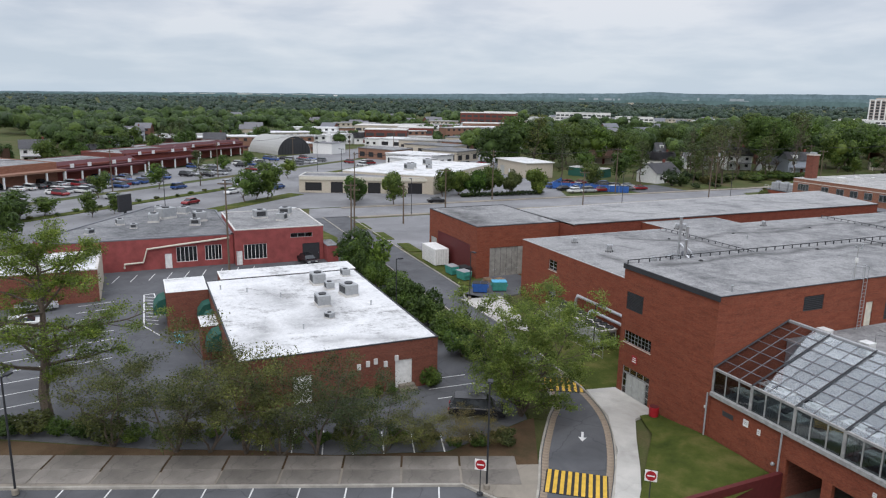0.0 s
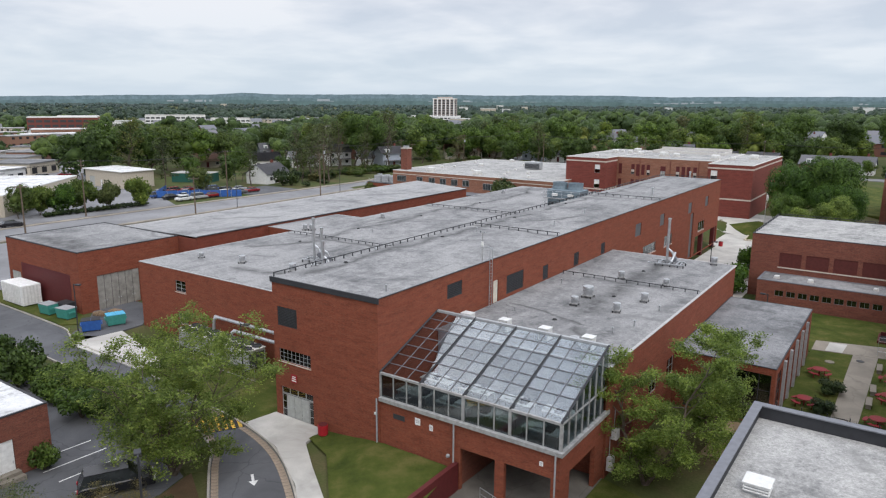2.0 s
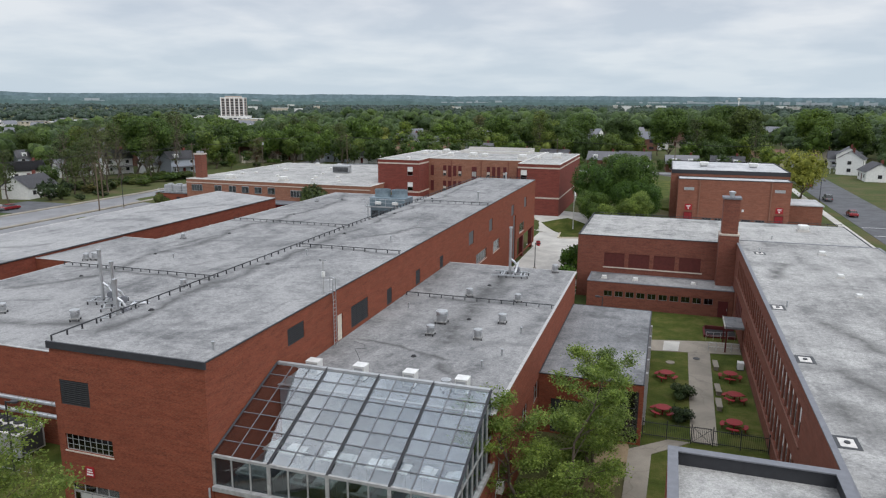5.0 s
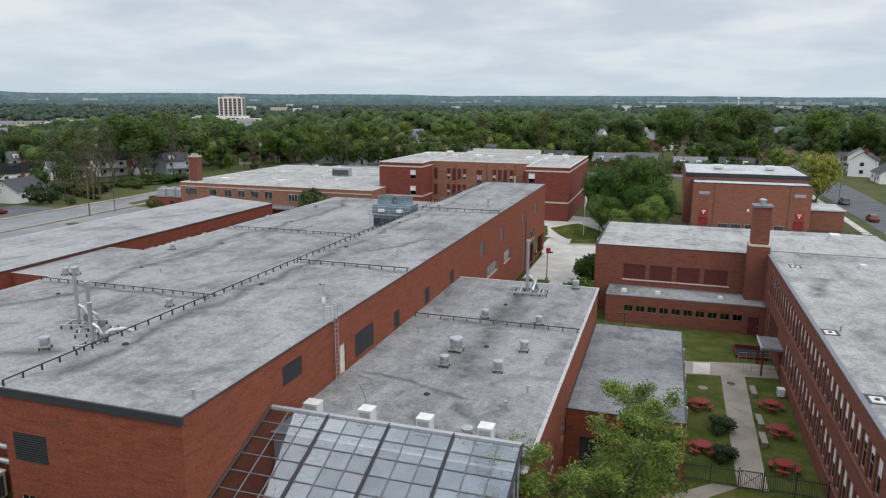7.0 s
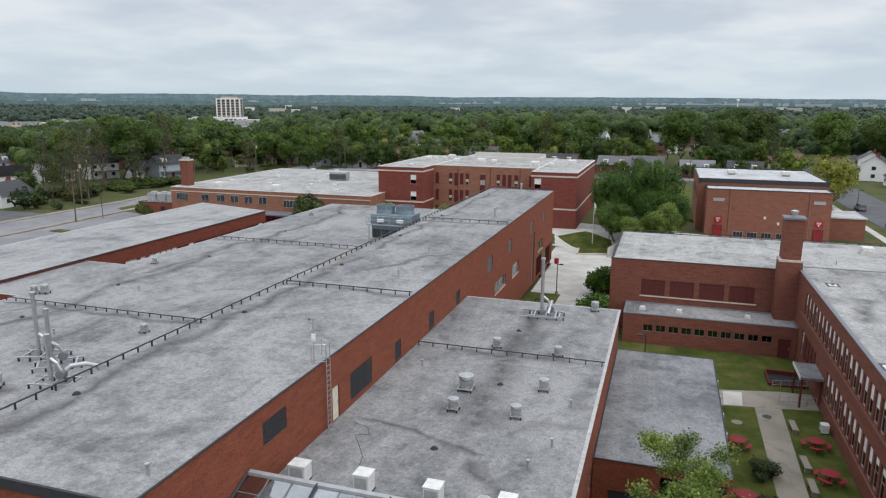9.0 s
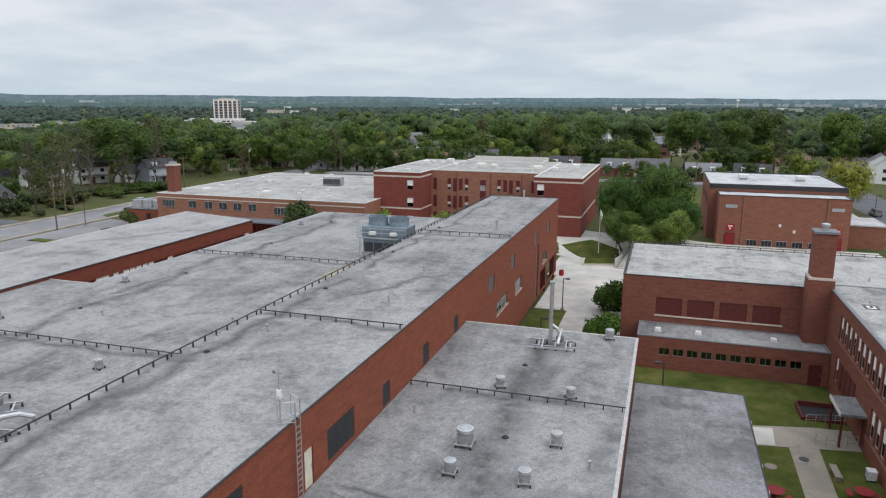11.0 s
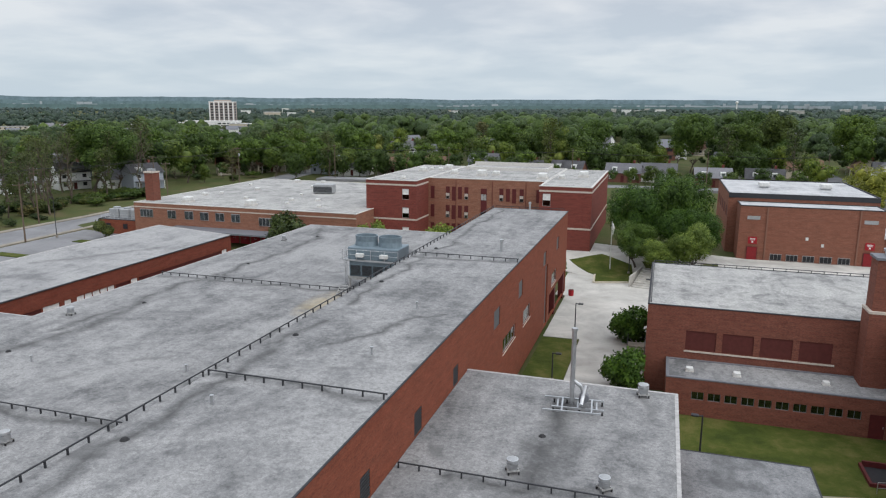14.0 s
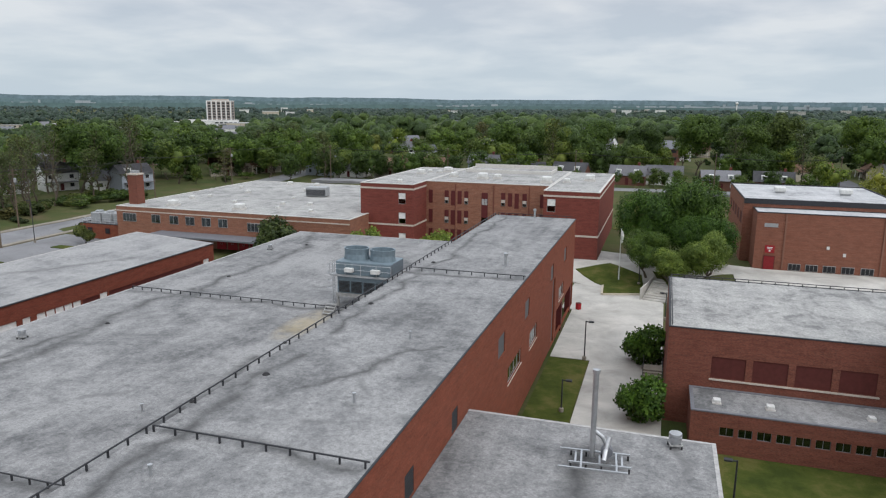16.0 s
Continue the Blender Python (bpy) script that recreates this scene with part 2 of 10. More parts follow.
def leafy(name, dark, mid, light, through=0.35, woods=False, variety=1.0, grain=1.0):
    """Leaves: each little blade takes its own shade, and lets some light through."""
    k = Mat(name, 0.6, 0, 0.25)
    c = k.ramp(k.island(), (0.0, dark), (0.45, mid), (1.0, light))
    if woods:
        leafy_n = k.noise(1.1, 6, 0.75)
        c = k.mix(grain, c, k.ramp(leafy_n, (0.32, (0.5, 0.55, 0.5)), (0.5, (1.0, 1.0, 1.0)), (0.68, (1.5, 1.45, 1.4))), "MULTIPLY")
        k.bump(leafy_n, grain, 1.0)
        at = k.n.new("ShaderNodeAttribute")
        at.attribute_name = "kind"
        own = at.outputs["Fac"]
    else:
        clump = k.noise(0.55, 3, 0.6)
        c = k.mix(1.0, c, k.ramp(clump, (0.36, (0.55, 0.6, 0.55)), (0.5, (1.0, 1.0, 1.0)), (0.64, (1.35, 1.3, 1.2))), "MULTIPLY")
        own = k.rand()
    tint = k.ramp(own, (0.0, (0.6, 0.72, 0.62)), (0.25, (0.8, 0.92, 0.76)), (0.55, (1.02, 1.1, 0.84)), (0.78, (1.38, 1.42, 0.82)), (0.9, (1.2, 1.15, 0.9)), (1.0, (1.5, 1.2, 1.15)))
    c = k.mix(variety, c, tint, "MULTIPLY")
    k.color(c)
    tr = k.n.new("ShaderNodeBsdfTranslucent")
    k.l.new(c, tr.inputs[0])
    mx = k.n.new("ShaderNodeMixShader")
    mx.inputs[0].default_value = through
    out = k.n["Material Output"]
    k.l.new(k.b.outputs[0], mx.inputs[1])
    k.l.new(tr.outputs[0], mx.inputs[2])
    k.l.new(mx.outputs[0], out.inputs[0])
    return k.m


def pane_glass(name, tint=(0.75, 0.8, 0.8), rough=0.03, base=0.05, vary=0.0):
    k = Mat(name)
    tr, gl = k.n.new("ShaderNodeBsdfTransparent"), k.n.new("ShaderNodeBsdfGlossy")
    tr.inputs[0].default_value = (*tint, 1)
    gl.inputs["Roughness"].default_value = rough
    gl.inputs[0].default_value = (0.9, 0.93, 0.96, 1)
    lw = k.n.new("ShaderNodeLayerWeight")
    lw.inputs[0].default_value = 0.5
    mx = k.n.new("ShaderNodeMixShader")
    grime = k.math("ADD", k.math("MULTIPLY", k.math("POWER", lw.outputs["Facing"], 4.0), 0.85), k.math("ADD", k.math("ADD", base, k.math("MULTIPLY", k.rand(), vary)), k.math("MULTIPLY", k.noise(1.2, 4), 0.08)))
    k.l.new(grime, mx.inputs[0])
    k.l.new(tr.outputs[0], mx.inputs[1])
    k.l.new(gl.outputs[0], mx.inputs[2])
    k.l.new(mx.outputs[0], k.n["Material Output"].inputs[0])
    return k.m


M_BRICK = brick("brick_orange", (0.222, 0.06, 0.031), (0.162, 0.044, 0.024), (0.195, 0.09, 0.06))
M_BRICK_SHED = brick("brick_deep_red", (0.19, 0.048, 0.028), (0.14, 0.036, 0.022), (0.165, 0.075, 0.052))
M_BRICK_OLD = brick("brick_brown", (0.198, 0.068, 0.044), (0.138, 0.047, 0.032), (0.17, 0.095, 0.072), 0.45)
M_BRICK_RED = brick("brick_crimson", (0.19, 0.051, 0.038), (0.158, 0.041, 0.031), (0.15, 0.058, 0.046), 0.2)
M_BRICK_PALE = brick("brick_tan", (0.27, 0.125, 0.08), (0.22, 0.095, 0.06), (0.24, 0.15, 0.11), 0.25)
M_BRICK_HALL = brick("brick_light_brown", (0.238, 0.094, 0.06), (0.185, 0.072, 0.046), (0.22, 0.125, 0.092), 0.3)
M_INFILL = plain("maroon_infill", (0.085, 0.021, 0.017), 0.8)
M_PINK = plain("red_painted_block", (0.25, 0.062, 0.058), 0.8, vary=0.3, scale=0.8)
M_ROOF = roofing("roof_felt", (0.224, 0.224, 0.224), (0.110, 0.112, 0.114), (0.318, 0.316, 0.312))
M_ROOF_MID = roofing("roof_felt_stained", (0.224, 0.224, 0.224), (0.110, 0.112, 0.114), (0.318, 0.316, 0.312),
                     ((-36.5, 20, -33, 26, 1.1), (-33, 26, -34.6, 37, 1.0), (-34.6, 37, -33.4, 45.3, 1.2), (-33.4, 45.3, -35.4, 54.3, 1.2), (-35.8, 42, -35.2, 50, 0.9), (-35.4, 54.3, -34.2, 64, 1.1), (-32.8, 62, -34.2, 69.4, 1.1), (-34.2, 69.4, -33.4, 76, 0.9),
                      (-33.4, 76, -34.7, 88, 1.1), (-34.7, 88, -38, 96.5, 0.9), (-29, 11, -22, 13, 1.3), (-17, 36, -17, 49, 1.0), (-13, 38, -14, 48, 1.0), (-40, 29.0, -11, 29.0, 0.7), (-40, 61.3, -11, 61.3, 0.7), (-11.6, 10, -11.6, 95, 0.9)), stain=(-18.2, 57.0, 1.9, 5.2))
M_ROOF_MAIN = roofing("roof_felt_long", (0.224, 0.224, 0.224), (0.110, 0.112, 0.114), (0.318, 0.316, 0.312),
                      ((-10.4, 29.2, -0.2, 29.2, 0.7), (-10.4, 62.0, -0.2, 62.0, 0.7), (-9.4, 2, -9.4, 40, 0.8), (-9.2, 44, -9.2, 96, 0.6), (-7, 36, -2, 44, 0.5)))
M_ROOF_DEPOT = roofing("roof_felt_patched", (0.224, 0.224, 0.224), (0.110, 0.112, 0.114), (0.318, 0.316, 0.312), ((-63, 7.5, -52.5, 6.6, 3.4), (-58, 9, -54, 7.5, 2.6)))
M_ROOF_SHED = roofing("roof_felt_pale", (0.256, 0.256, 0.256), (0.158, 0.159, 0.161), (0.335, 0.333, 0.328), ((-57, 30, -50, 36, 0.9), (-56, 60, -49, 72, 0.9)), 0.1, 0.7)
M_ROOF_EAST = roofing("roof_coated_stained", (0.275, 0.272, 0.264), (0.155, 0.155, 0.152), (0.4, 0.397, 0.38),
                      ((33.6, 13, 34.6, 10, 2.4), (33.8, 2.5, 36, -4, 3.2), (35.5, 19, 37, 15, 2.0), (36, 30, 38.5, 24, 1.4), (34, 45, 36, 52, 1.6), (40, 8, 46, 6, 1.6), (41, 30, 46, 34, 1.4)), 0.16)
M_ROOF_WING = roofing("roof_felt_sooty", (0.206, 0.206, 0.206), (0.104, 0.105, 0.107), (0.302, 0.299, 0.295),
                      ((8, 19, 7, 28, 2.2), (7.2, 29, 8.2, 42, 1.8), (3, 30, 12, 30, 1.0), (2, 17, 9, 15, 0.5), (9, 14, 13, 9, 0.7)), 0.16)
M_ROOF_DARK = roofing("roof_felt_dark", (0.165, 0.168, 0.172), (0.085, 0.088, 0.092), (0.25, 0.252, 0.255))
M_ROOF_PALE = roofing("roof_coated_pale", (0.325, 0.322, 0.31), (0.165, 0.165, 0.162), (0.42, 0.415, 0.395), (), 0.2)
M_ROOF_LIGHT = roofing("roof_coated_light", (0.4, 0.405, 0.41), (0.27, 0.27, 0.27), (0.5, 0.5, 0.5), (), 0.2, 0.5)
M_ROOF_WHITE = roofing("roof_membrane_white", (0.57, 0.572, 0.57), (0.27, 0.268, 0.26), (0.66, 0.66, 0.655), ((-36, -20, -31, -21, 2.2), (-42, -22, -38, -17, 2.4), (-30, -21, -25, -25, 3.2), (-38, -26, -32, -25, 3.4), (-27, -28, -22, -29.5, 2.6), (-20, -24, -18.6, -17, 1.6)), 0.2, 0.35)
M_GRASS = ground_cover("lawn_grass", (0.036, 0.054, 0.011), (0.07, 0.087, 0.018), (0.132, 0.122, 0.04), 1.1, 1.0)
M_SHUTTER = plain("slate_shutter", (0.1, 0.105, 0.11), 0.6, 0.1)
M_SAND = ground_cover("bare_sand", (0.2, 0.145, 0.09), (0.27, 0.2, 0.125), (0.33, 0.25, 0.16), 0.9)
M_EARTH = ground_cover("rough_verge", (0.05, 0.075, 0.022), (0.075, 0.085, 0.03), (0.115, 0.092, 0.05), 0.3)
M_LEAFLITTER = ground_cover("leaf_litter", (0.06, 0.05, 0.026), (0.095, 0.062, 0.036), (0.125, 0.085, 0.05), 0.9)
M_ASPHALT = paving("asphalt", (0.1, 0.102, 0.108), crack=0.5)
M_ROAD = paving("old_road", (0.20, 0.2, 0.205), crack=0.4, patch=0.08)
M_CONCRETE = paving("concrete_pale", (0.44, 0.425, 0.39), crack=0.15)
M_CONCRETE_OLD = paving("concrete_old", (0.25, 0.222, 0.182), crack=0.35)
M_PASSAGE = paving("dark_concrete", (0.15, 0.138, 0.12), crack=0.4, patch=0.5)
M_SLAB = paving("sidewalk_slab", (0.185, 0.168, 0.147), 0.14, 0.35, 0.4)
M_KERB = paving("kerb_stone", (0.33, 0.31, 0.27), crack=0.1, patch=0.8)
M_WHITE_PAINT = plain("road_paint_white", (0.62, 0.62, 0.6), 0.8, vary=0.25, scale=2.0)
M_YELLOW = plain("road_paint_yellow", (0.58, 0.36, 0.05), 0.8, vary=0.25, scale=2.0)
M_RUBBER = plain("black_rubber", (0.025, 0.025, 0.026), 0.8)
M_TRIM_DARK = plain("dark_roof_edge", (0.032, 0.033, 0.037), 0.7, 0.0)
M_TRIM_GREY = plain("grey_roof_edge", (0.15, 0.155, 0.17), 0.6, 0.1)
M_EDGE_FELT = plain("weathered_edge_strip", (0.36, 0.35, 0.34), 0.8, vary=0.3)
M_TRIM_PALE = plain("pale_roof_edge", (0.52, 0.5, 0.47), 0.6)
M_RAIL = plain("black_pipe", (0.035, 0.036, 0.04), 0.55, 0.2)
M_STEEL = plain("galvanised_steel", (0.48, 0.49, 0.5), 0.42, 0.85, 0.5)
M_ALU = plain("weathered_aluminium", (0.33, 0.33, 0.32), 0.6, 0.3, vary=0.35)
M_WHITE_METAL = plain("white_metal", (0.58, 0.58, 0.56), 0.5)
M_GREY_METAL = plain("grey_metal", (0.33, 0.34, 0.345), 0.5, 0.2)
M_TOWER_BLUE = plain("blue_grey_panels", (0.17, 0.22, 0.25), 0.5, 0.3)
M_LOUVRE = plain("dark_louvre", (0.05, 0.052, 0.055), 0.55, 0.3)
M_DARK = plain("dark_recess", (0.02, 0.02, 0.022), 0.7)
M_RED = plain("red_paint", (0.3, 0.014, 0.02), 0.5)
M_TABLE_RED = plain("faded_red_coating", (0.2, 0.014, 0.017), 0.6, vary=0.3)
M_RED_DARK = plain("oxblood_paint", (0.09, 0.016, 0.016), 0.6)
M_CREAM = plain("cream_door", (0.55, 0.52, 0.43), 0.6)
M_DEPOT_DOOR = plain("weathered_door_paint", (0.24, 0.23, 0.205), 0.75, vary=0.4, scale=1.2)
M_GREY_DOOR = plain("grey_door", (0.36, 0.37, 0.35), 0.6)
M_STONE = plain("cast_stone", (0.48, 0.42, 0.36), 0.8)
M_WHITE = plain("white_siding", (0.68, 0.68, 0.66), 0.7)
M_TAN = plain("tan_stucco", (0.45, 0.4, 0.32), 0.8)
M_GREEN_AWNING = plain("green_canvas", (0.018, 0.085, 0.065), 0.75)
M_TEAL = plain("teal_plastic", (0.05, 0.24, 0.2), 0.5)
M_BLUE = plain("blue_plastic", (0.03, 0.1, 0.32), 0.5)
M_CYAN = plain("light_blue_plastic", (0.08, 0.36, 0.55), 0.5)
M_WOOD = plain("weathered_wood", (0.26, 0.18, 0.11), 0.8)
M_POLE_WOOD = plain("pole_wood", (0.12, 0.09, 0.065), 0.9)
M_BARK = plain("bark", (0.095, 0.075, 0.058), 0.95, vary=0.4, scale=6)
M_LEAF = leafy("spring_leaves", (0.055, 0.085, 0.017), (0.092, 0.13, 0.026), (0.155, 0.19, 0.045), variety=0.7)
M_LEAF_DULL = leafy("dull_leaves", (0.05, 0.062, 0.025), (0.075, 0.09, 0.034), (0.115, 0.125, 0.052))
M_LEAF_BRIGHT = leafy("bright_leaves", (0.08, 0.125, 0.02), (0.135, 0.188, 0.033), (0.215, 0.27, 0.065), variety=0.3)
M_LEAF_DEEP = leafy("deep_leaves", (0.04, 0.07, 0.014), (0.068, 0.112, 0.021), (0.115, 0.168, 0.038), variety=0.7)
M_LEAF_PLAZA = leafy("plaza_leaves", (0.022, 0.05, 0.008), (0.042, 0.09, 0.012), (0.08, 0.148, 0.022), 0.3, variety=0.25)
M_LEAF_YEW = leafy("yew_leaves", (0.018, 0.03, 0.012), (0.03, 0.046, 0.018), (0.05, 0.066, 0.028), 0.15)
M_LEAF_OLIVE = leafy("olive_leaves", (0.12, 0.13, 0.03), (0.18, 0.19, 0.045), (0.24, 0.245, 0.07))
M_LEAF_SHADE = leafy("shade_leaves", (0.032, 0.052, 0.013), (0.052, 0.084, 0.019), (0.088, 0.13, 0.033), variety=0.7)
M_LEAF_HEDGE = leafy("hedge_leaves", (0.05, 0.056, 0.019), (0.08, 0.086, 0.03), (0.125, 0.122, 0.048))
M_LEAF_SPRING = leafy("new_leaves", (0.09, 0.135, 0.024), (0.15, 0.205, 0.038), (0.235, 0.285, 0.07), 0.45, variety=0.15)
M_WOODS = leafy("woodland_leaves", (0.026, 0.045, 0.015), (0.045, 0.073, 0.022), (0.074, 0.108, 0.034), 0.12, True)
# the next two are bluer and duller: distance haze put into the leaf colour
M_WOODS_MID = leafy("middle_woodland_hazed", (0.022, 0.038, 0.029), (0.03, 0.049, 0.037), (0.04, 0.062, 0.045), 0.1, True, 0.6, 0.25)
M_WOODS_FAR = leafy("far_woodland_hazed", (0.026, 0.043, 0.04), (0.032, 0.051, 0.047), (0.04, 0.06, 0.054), 0.1, True, 0.4, 0.1)
M_GH_FLOOR = paving("wet_grey_floor", (0.17, 0.175, 0.18), crack=0.2, patch=0.6)
M_GH_WALL = plain("grey_back_wall", (0.3, 0.31, 0.33), 0.8, vary=0.25, scale=1.0)
M_GLASS = pane_glass("window_glass", (0.45, 0.5, 0.5))
M_GLASS_ROOF = pane_glass("greenhouse_glass", (0.6, 0.66, 0.69), 0.05, 0.15, 0.12)
M_SHINGLE = plain("grey_shingles", (0.16, 0.16, 0.17), 0.9, vary=0.3)
M_SHINGLE_BROWN = plain("brown_shingles", (0.2, 0.12, 0.085), 0.9, vary=0.3)


# ---- building helpers ----
def mesh_of(name, bm, material=None):
    me = bpy.data.meshes.new(name)
    bm.to_mesh(me)
    bm.free()
    if material is not None:
        me.materials.append(material)
    return me


def part(name, bm, material, parent, label=""):
    """Links a bmesh, or a mesh already made, as one object under a thing or a part."""
    me = bm if isinstance(bm, bpy.types.Mesh) else mesh_of(name, bm, material)
    ob = new(name, me)
    ob.parent = parent
    return tagged(ob, label)


def thing(name, label, category, m=None, group="", kind=""):
    ob = new(name)
    if m is not None:
        ob.matrix_basis = m
    return tagged(ob, label, category, group, kind)


def solid(name, bm, material, label, category, kind="", group="", m=None):
    ob = new(name, mesh_of(name, bm, material))
    if m is not None:
        ob.matrix_basis = m
    return tagged(ob, label, category, group, kind)


def box(bm, x0, x1, y0, y1, z0, z1, bevel=0.0):
    vs = [bm.verts.new((x, y, z)) for z in (z0, z1) for y in (y0, y1) for x in (x0, x1)]
    fs = [bm.faces.new([vs[i] for i in f]) for f in ((0, 2, 3, 1), (4, 5, 7, 6), (0, 1, 5, 4), (1, 3, 7, 5), (3, 2, 6, 7), (2, 0, 4, 6))]
    if bevel:
        bmesh.ops.bevel(bm, geom=list({e for f in fs for e in f.edges}), offset=bevel, segments=1, affect="EDGES")
    return bm


def boxes(*spans, bevel=0.0):
    bm = bmesh.new()
    for s in spans:
        box(bm, *s, bevel=bevel)
    return bm


def tube(bm, points, radius, sides=8, closed=True):
    """A round bar along points; radius is a number or one for each point."""
    rings, n = [], len(points)
    pts = [Vector(p) for p in points]
    for i, p in enumerate(pts):
        d = (pts[min(i + 1, n - 1)] - pts[max(i - 1, 0)]).normalized()
        a = d.orthogonal().normalized() if abs(d.z) > 0.95 else d.cross(Vector((0, 0, 1))).normalized()
        b = d.cross(a)
        r = radius[i] if isinstance(radius, (list, tuple)) else radius
        rings.append([bm.verts.new(p + r * (math.cos(t) * a + math.sin(t) * b)) for t in (2 * math.pi * k / sides for k in range(sides))])
    for r0, r1 in zip(rings, rings[1:]):
        for k in range(sides):
            bm.faces.new((r0[k], r0[(k + 1) % sides], r1[(k + 1) % sides], r1[k]))
    if closed:
        bm.faces.new(rings[0][::-1])
        bm.faces.new(rings[-1])
    return bm


def rod(points, radius, sides=8):
    return tube(bmesh.new(), points, radius, sides)


def lathe(profile, sides=16):
    """A turned shape from (radius, height) pairs, from the bottom up."""
    bm = bmesh.new()
    rings = [[bm.verts.new((r * math.cos(2 * math.pi * k / sides), r * math.sin(2 * math.pi * k / sides), z)) for k in range(sides)] for r, z in profile]
    for r0, r1 in zip(rings, rings[1:]):
        for k in range(sides):
            bm.faces.new((r0[k], r0[(k + 1) % sides], r1[(k + 1) % sides], r1[k]))
    bm.faces.new(rings[0][::-1])
    bm.faces.new(rings[-1])
    return bm


def prism(outline, z0, z1, bm=None):
    """A slab with the given outline, counter-clockwise."""
    bm = bm or bmesh.new()
    low = [bm.verts.new((x, y, z0)) for x, y in outline]
    top = [bm.verts.new((x, y, z1)) for x, y in outline]
    bm.faces.new(low[::-1])
    bm.faces.new(top)
    n = len(outline)
    for i in range(n):
        bm.faces.new((low[i], low[(i + 1) % n], top[(i + 1) % n], top[i]))
    return bm


def slab(name, outline, z0, z1, material, label, category, kind="structure"):
    area = sum(a[0] * b[1] - b[0] * a[1] for a, b in zip(outline, outline[1:] + outline[:1]))
    return solid(name, prism(outline if area > 0 else outline[::-1], z0, z1), material, label, category, kind)


# ---- walls with openings, and what fills them ----
def wall(parent, a, b, z0, z1, material, openings=(), thick=0.3, name="wall", label=""):
    """A wall whose outer face is seen when walking from a to b with it on the left. Openings: (s0, s1, low, high)."""
    a, b = Vector((*a, 0)), Vector((*b, 0))
    d = (b - a).normalized()
    n = Vector((d.y, -d.x, 0))
    ln = (b - a).length
    ss = sorted({0.0, ln, *(v for o in openings for v in o[:2])})
    zs = sorted({z0, z1, *(v for o in openings for v in o[2:4])})
    bm = bmesh.new()
    uv = bm.loops.layers.uv.new("UVMap")

    def quad(pts):
        f = bm.faces.new([bm.verts.new(a + d * s - n * t + Vector((0, 0, z))) for s, t, z in pts])
        for loop, (s, t, z) in zip(f.loops, pts):
            loop[uv].uv = (s + t, z)

    for s0, s1 in zip(ss, ss[1:]):
        for lo, hi in zip(zs, zs[1:]):
            if any(o[0] <= s0 and s1 <= o[1] and o[2] <= lo and hi <= o[3] for o in openings):
                continue
            quad([(s0, 0, lo), (s1, 0, lo), (s1, 0, hi), (s0, 0, hi)])
            quad([(s0, thick, lo), (s0, thick, hi), (s1, thick, hi), (s1, thick, lo)])
    for o in openings:
        s0, s1, lo, hi = o[:4]
        quad([(s0, 0, lo), (s0, 0, hi), (s0, thick, hi), (s0, thick, lo)])
        quad([(s1, 0, lo), (s1, thick, lo), (s1, thick, hi), (s1, 0, hi)])
        quad([(s0, 0, lo), (s0, thick, lo), (s1, thick, lo), (s1, 0, lo)])
        quad([(s0, 0, hi), (s1, 0, hi), (s1, thick, hi), (s0, thick, hi)])
    quad([(0, 0, z1), (ln, 0, z1), (ln, thick, z1), (0, thick, z1)])
    ob = part(name, bm, material, parent, label)
    frame_m = Matrix.Translation(a) @ Matrix((( d.x, -n.x, 0, 0), (d.y, -n.y, 0, 0), (0, 0, 1, 0), (0, 0, 0, 1)))
    return ob, frame_m


def local_part(name, bm, material, parent, m, label=""):
    ob = part(name, bm, material, parent, label)
    ob.matrix_basis = m
    return ob


def window(parent, m, s0, s1, lo, hi, nx=1, ny=1, fr=0.06, depth=0.1, frame_mat=None, glass=None, blind=0.0, sill=False):
    """A window set into an opening of a wall; m is the wall's frame (along, inwards, up)."""
    fm = frame_mat or M_ALU
    spans = [(s0, s1, depth, depth + 0.06, lo, lo + fr), (s0, s1, depth, depth + 0.06, hi - fr, hi),
             (s0, s0 + fr, depth, depth + 0.06, lo + fr, hi - fr), (s1 - fr, s1, depth, depth + 0.06, lo + fr, hi - fr)]
    for i in range(1, nx):
        c = s0 + (s1 - s0) * i / nx
        spans.append((c - fr / 2, c + fr / 2, depth + 0.004, depth + 0.056, lo + fr, hi - fr))
    for j in range(1, ny):
        c = lo + (hi - lo) * j / ny
        spans.append((s0 + fr, s1 - fr, depth + 0.008, depth + 0.052, c - fr / 3, c + fr / 3))
    w = local_part("window", boxes(*spans), fm, parent, m)
    part("pane", boxes((s0 + fr, s1 - fr, depth + 0.025, depth + 0.035, lo + fr, hi - fr)), glass or M_GLASS, w)
    if blind:
        part("blind", boxes((s0 + fr, s1 - fr, depth + 0.006, depth + 0.02, hi - fr - (hi - lo) * blind, hi - fr)), M_WHITE, w, "pale roller blind")
    if sill:
        part("window_sill", boxes((s0 - 0.05, s1 + 0.05, -0.05, depth, lo - 0.08, lo - 0.004)), M_STONE, w)
    return w


def louvre(parent, m, s0, s1, lo, hi, name="louvre", material=None, slats=8):
    w = local_part(name, boxes((s0, s1, 0.08, 0.14, lo, hi)), M_DARK, parent, m, "dark metal ventilation louvre")
    h = (hi - lo) / slats
    spans = [(s0, s1, 0.02, 0.08, lo + i * h, lo + i * h + h * 0.55) for i in range(slats)]
    part("slats", boxes(*spans), material or M_LOUVRE, w)
    return w


def infill(parent, m, s0, s1, lo, hi, material, name="infill_panel", depth=0.06, label=""):
    return local_part(name, boxes((s0, s1, depth, depth + 0.12, lo, hi)), material, parent, m, label)


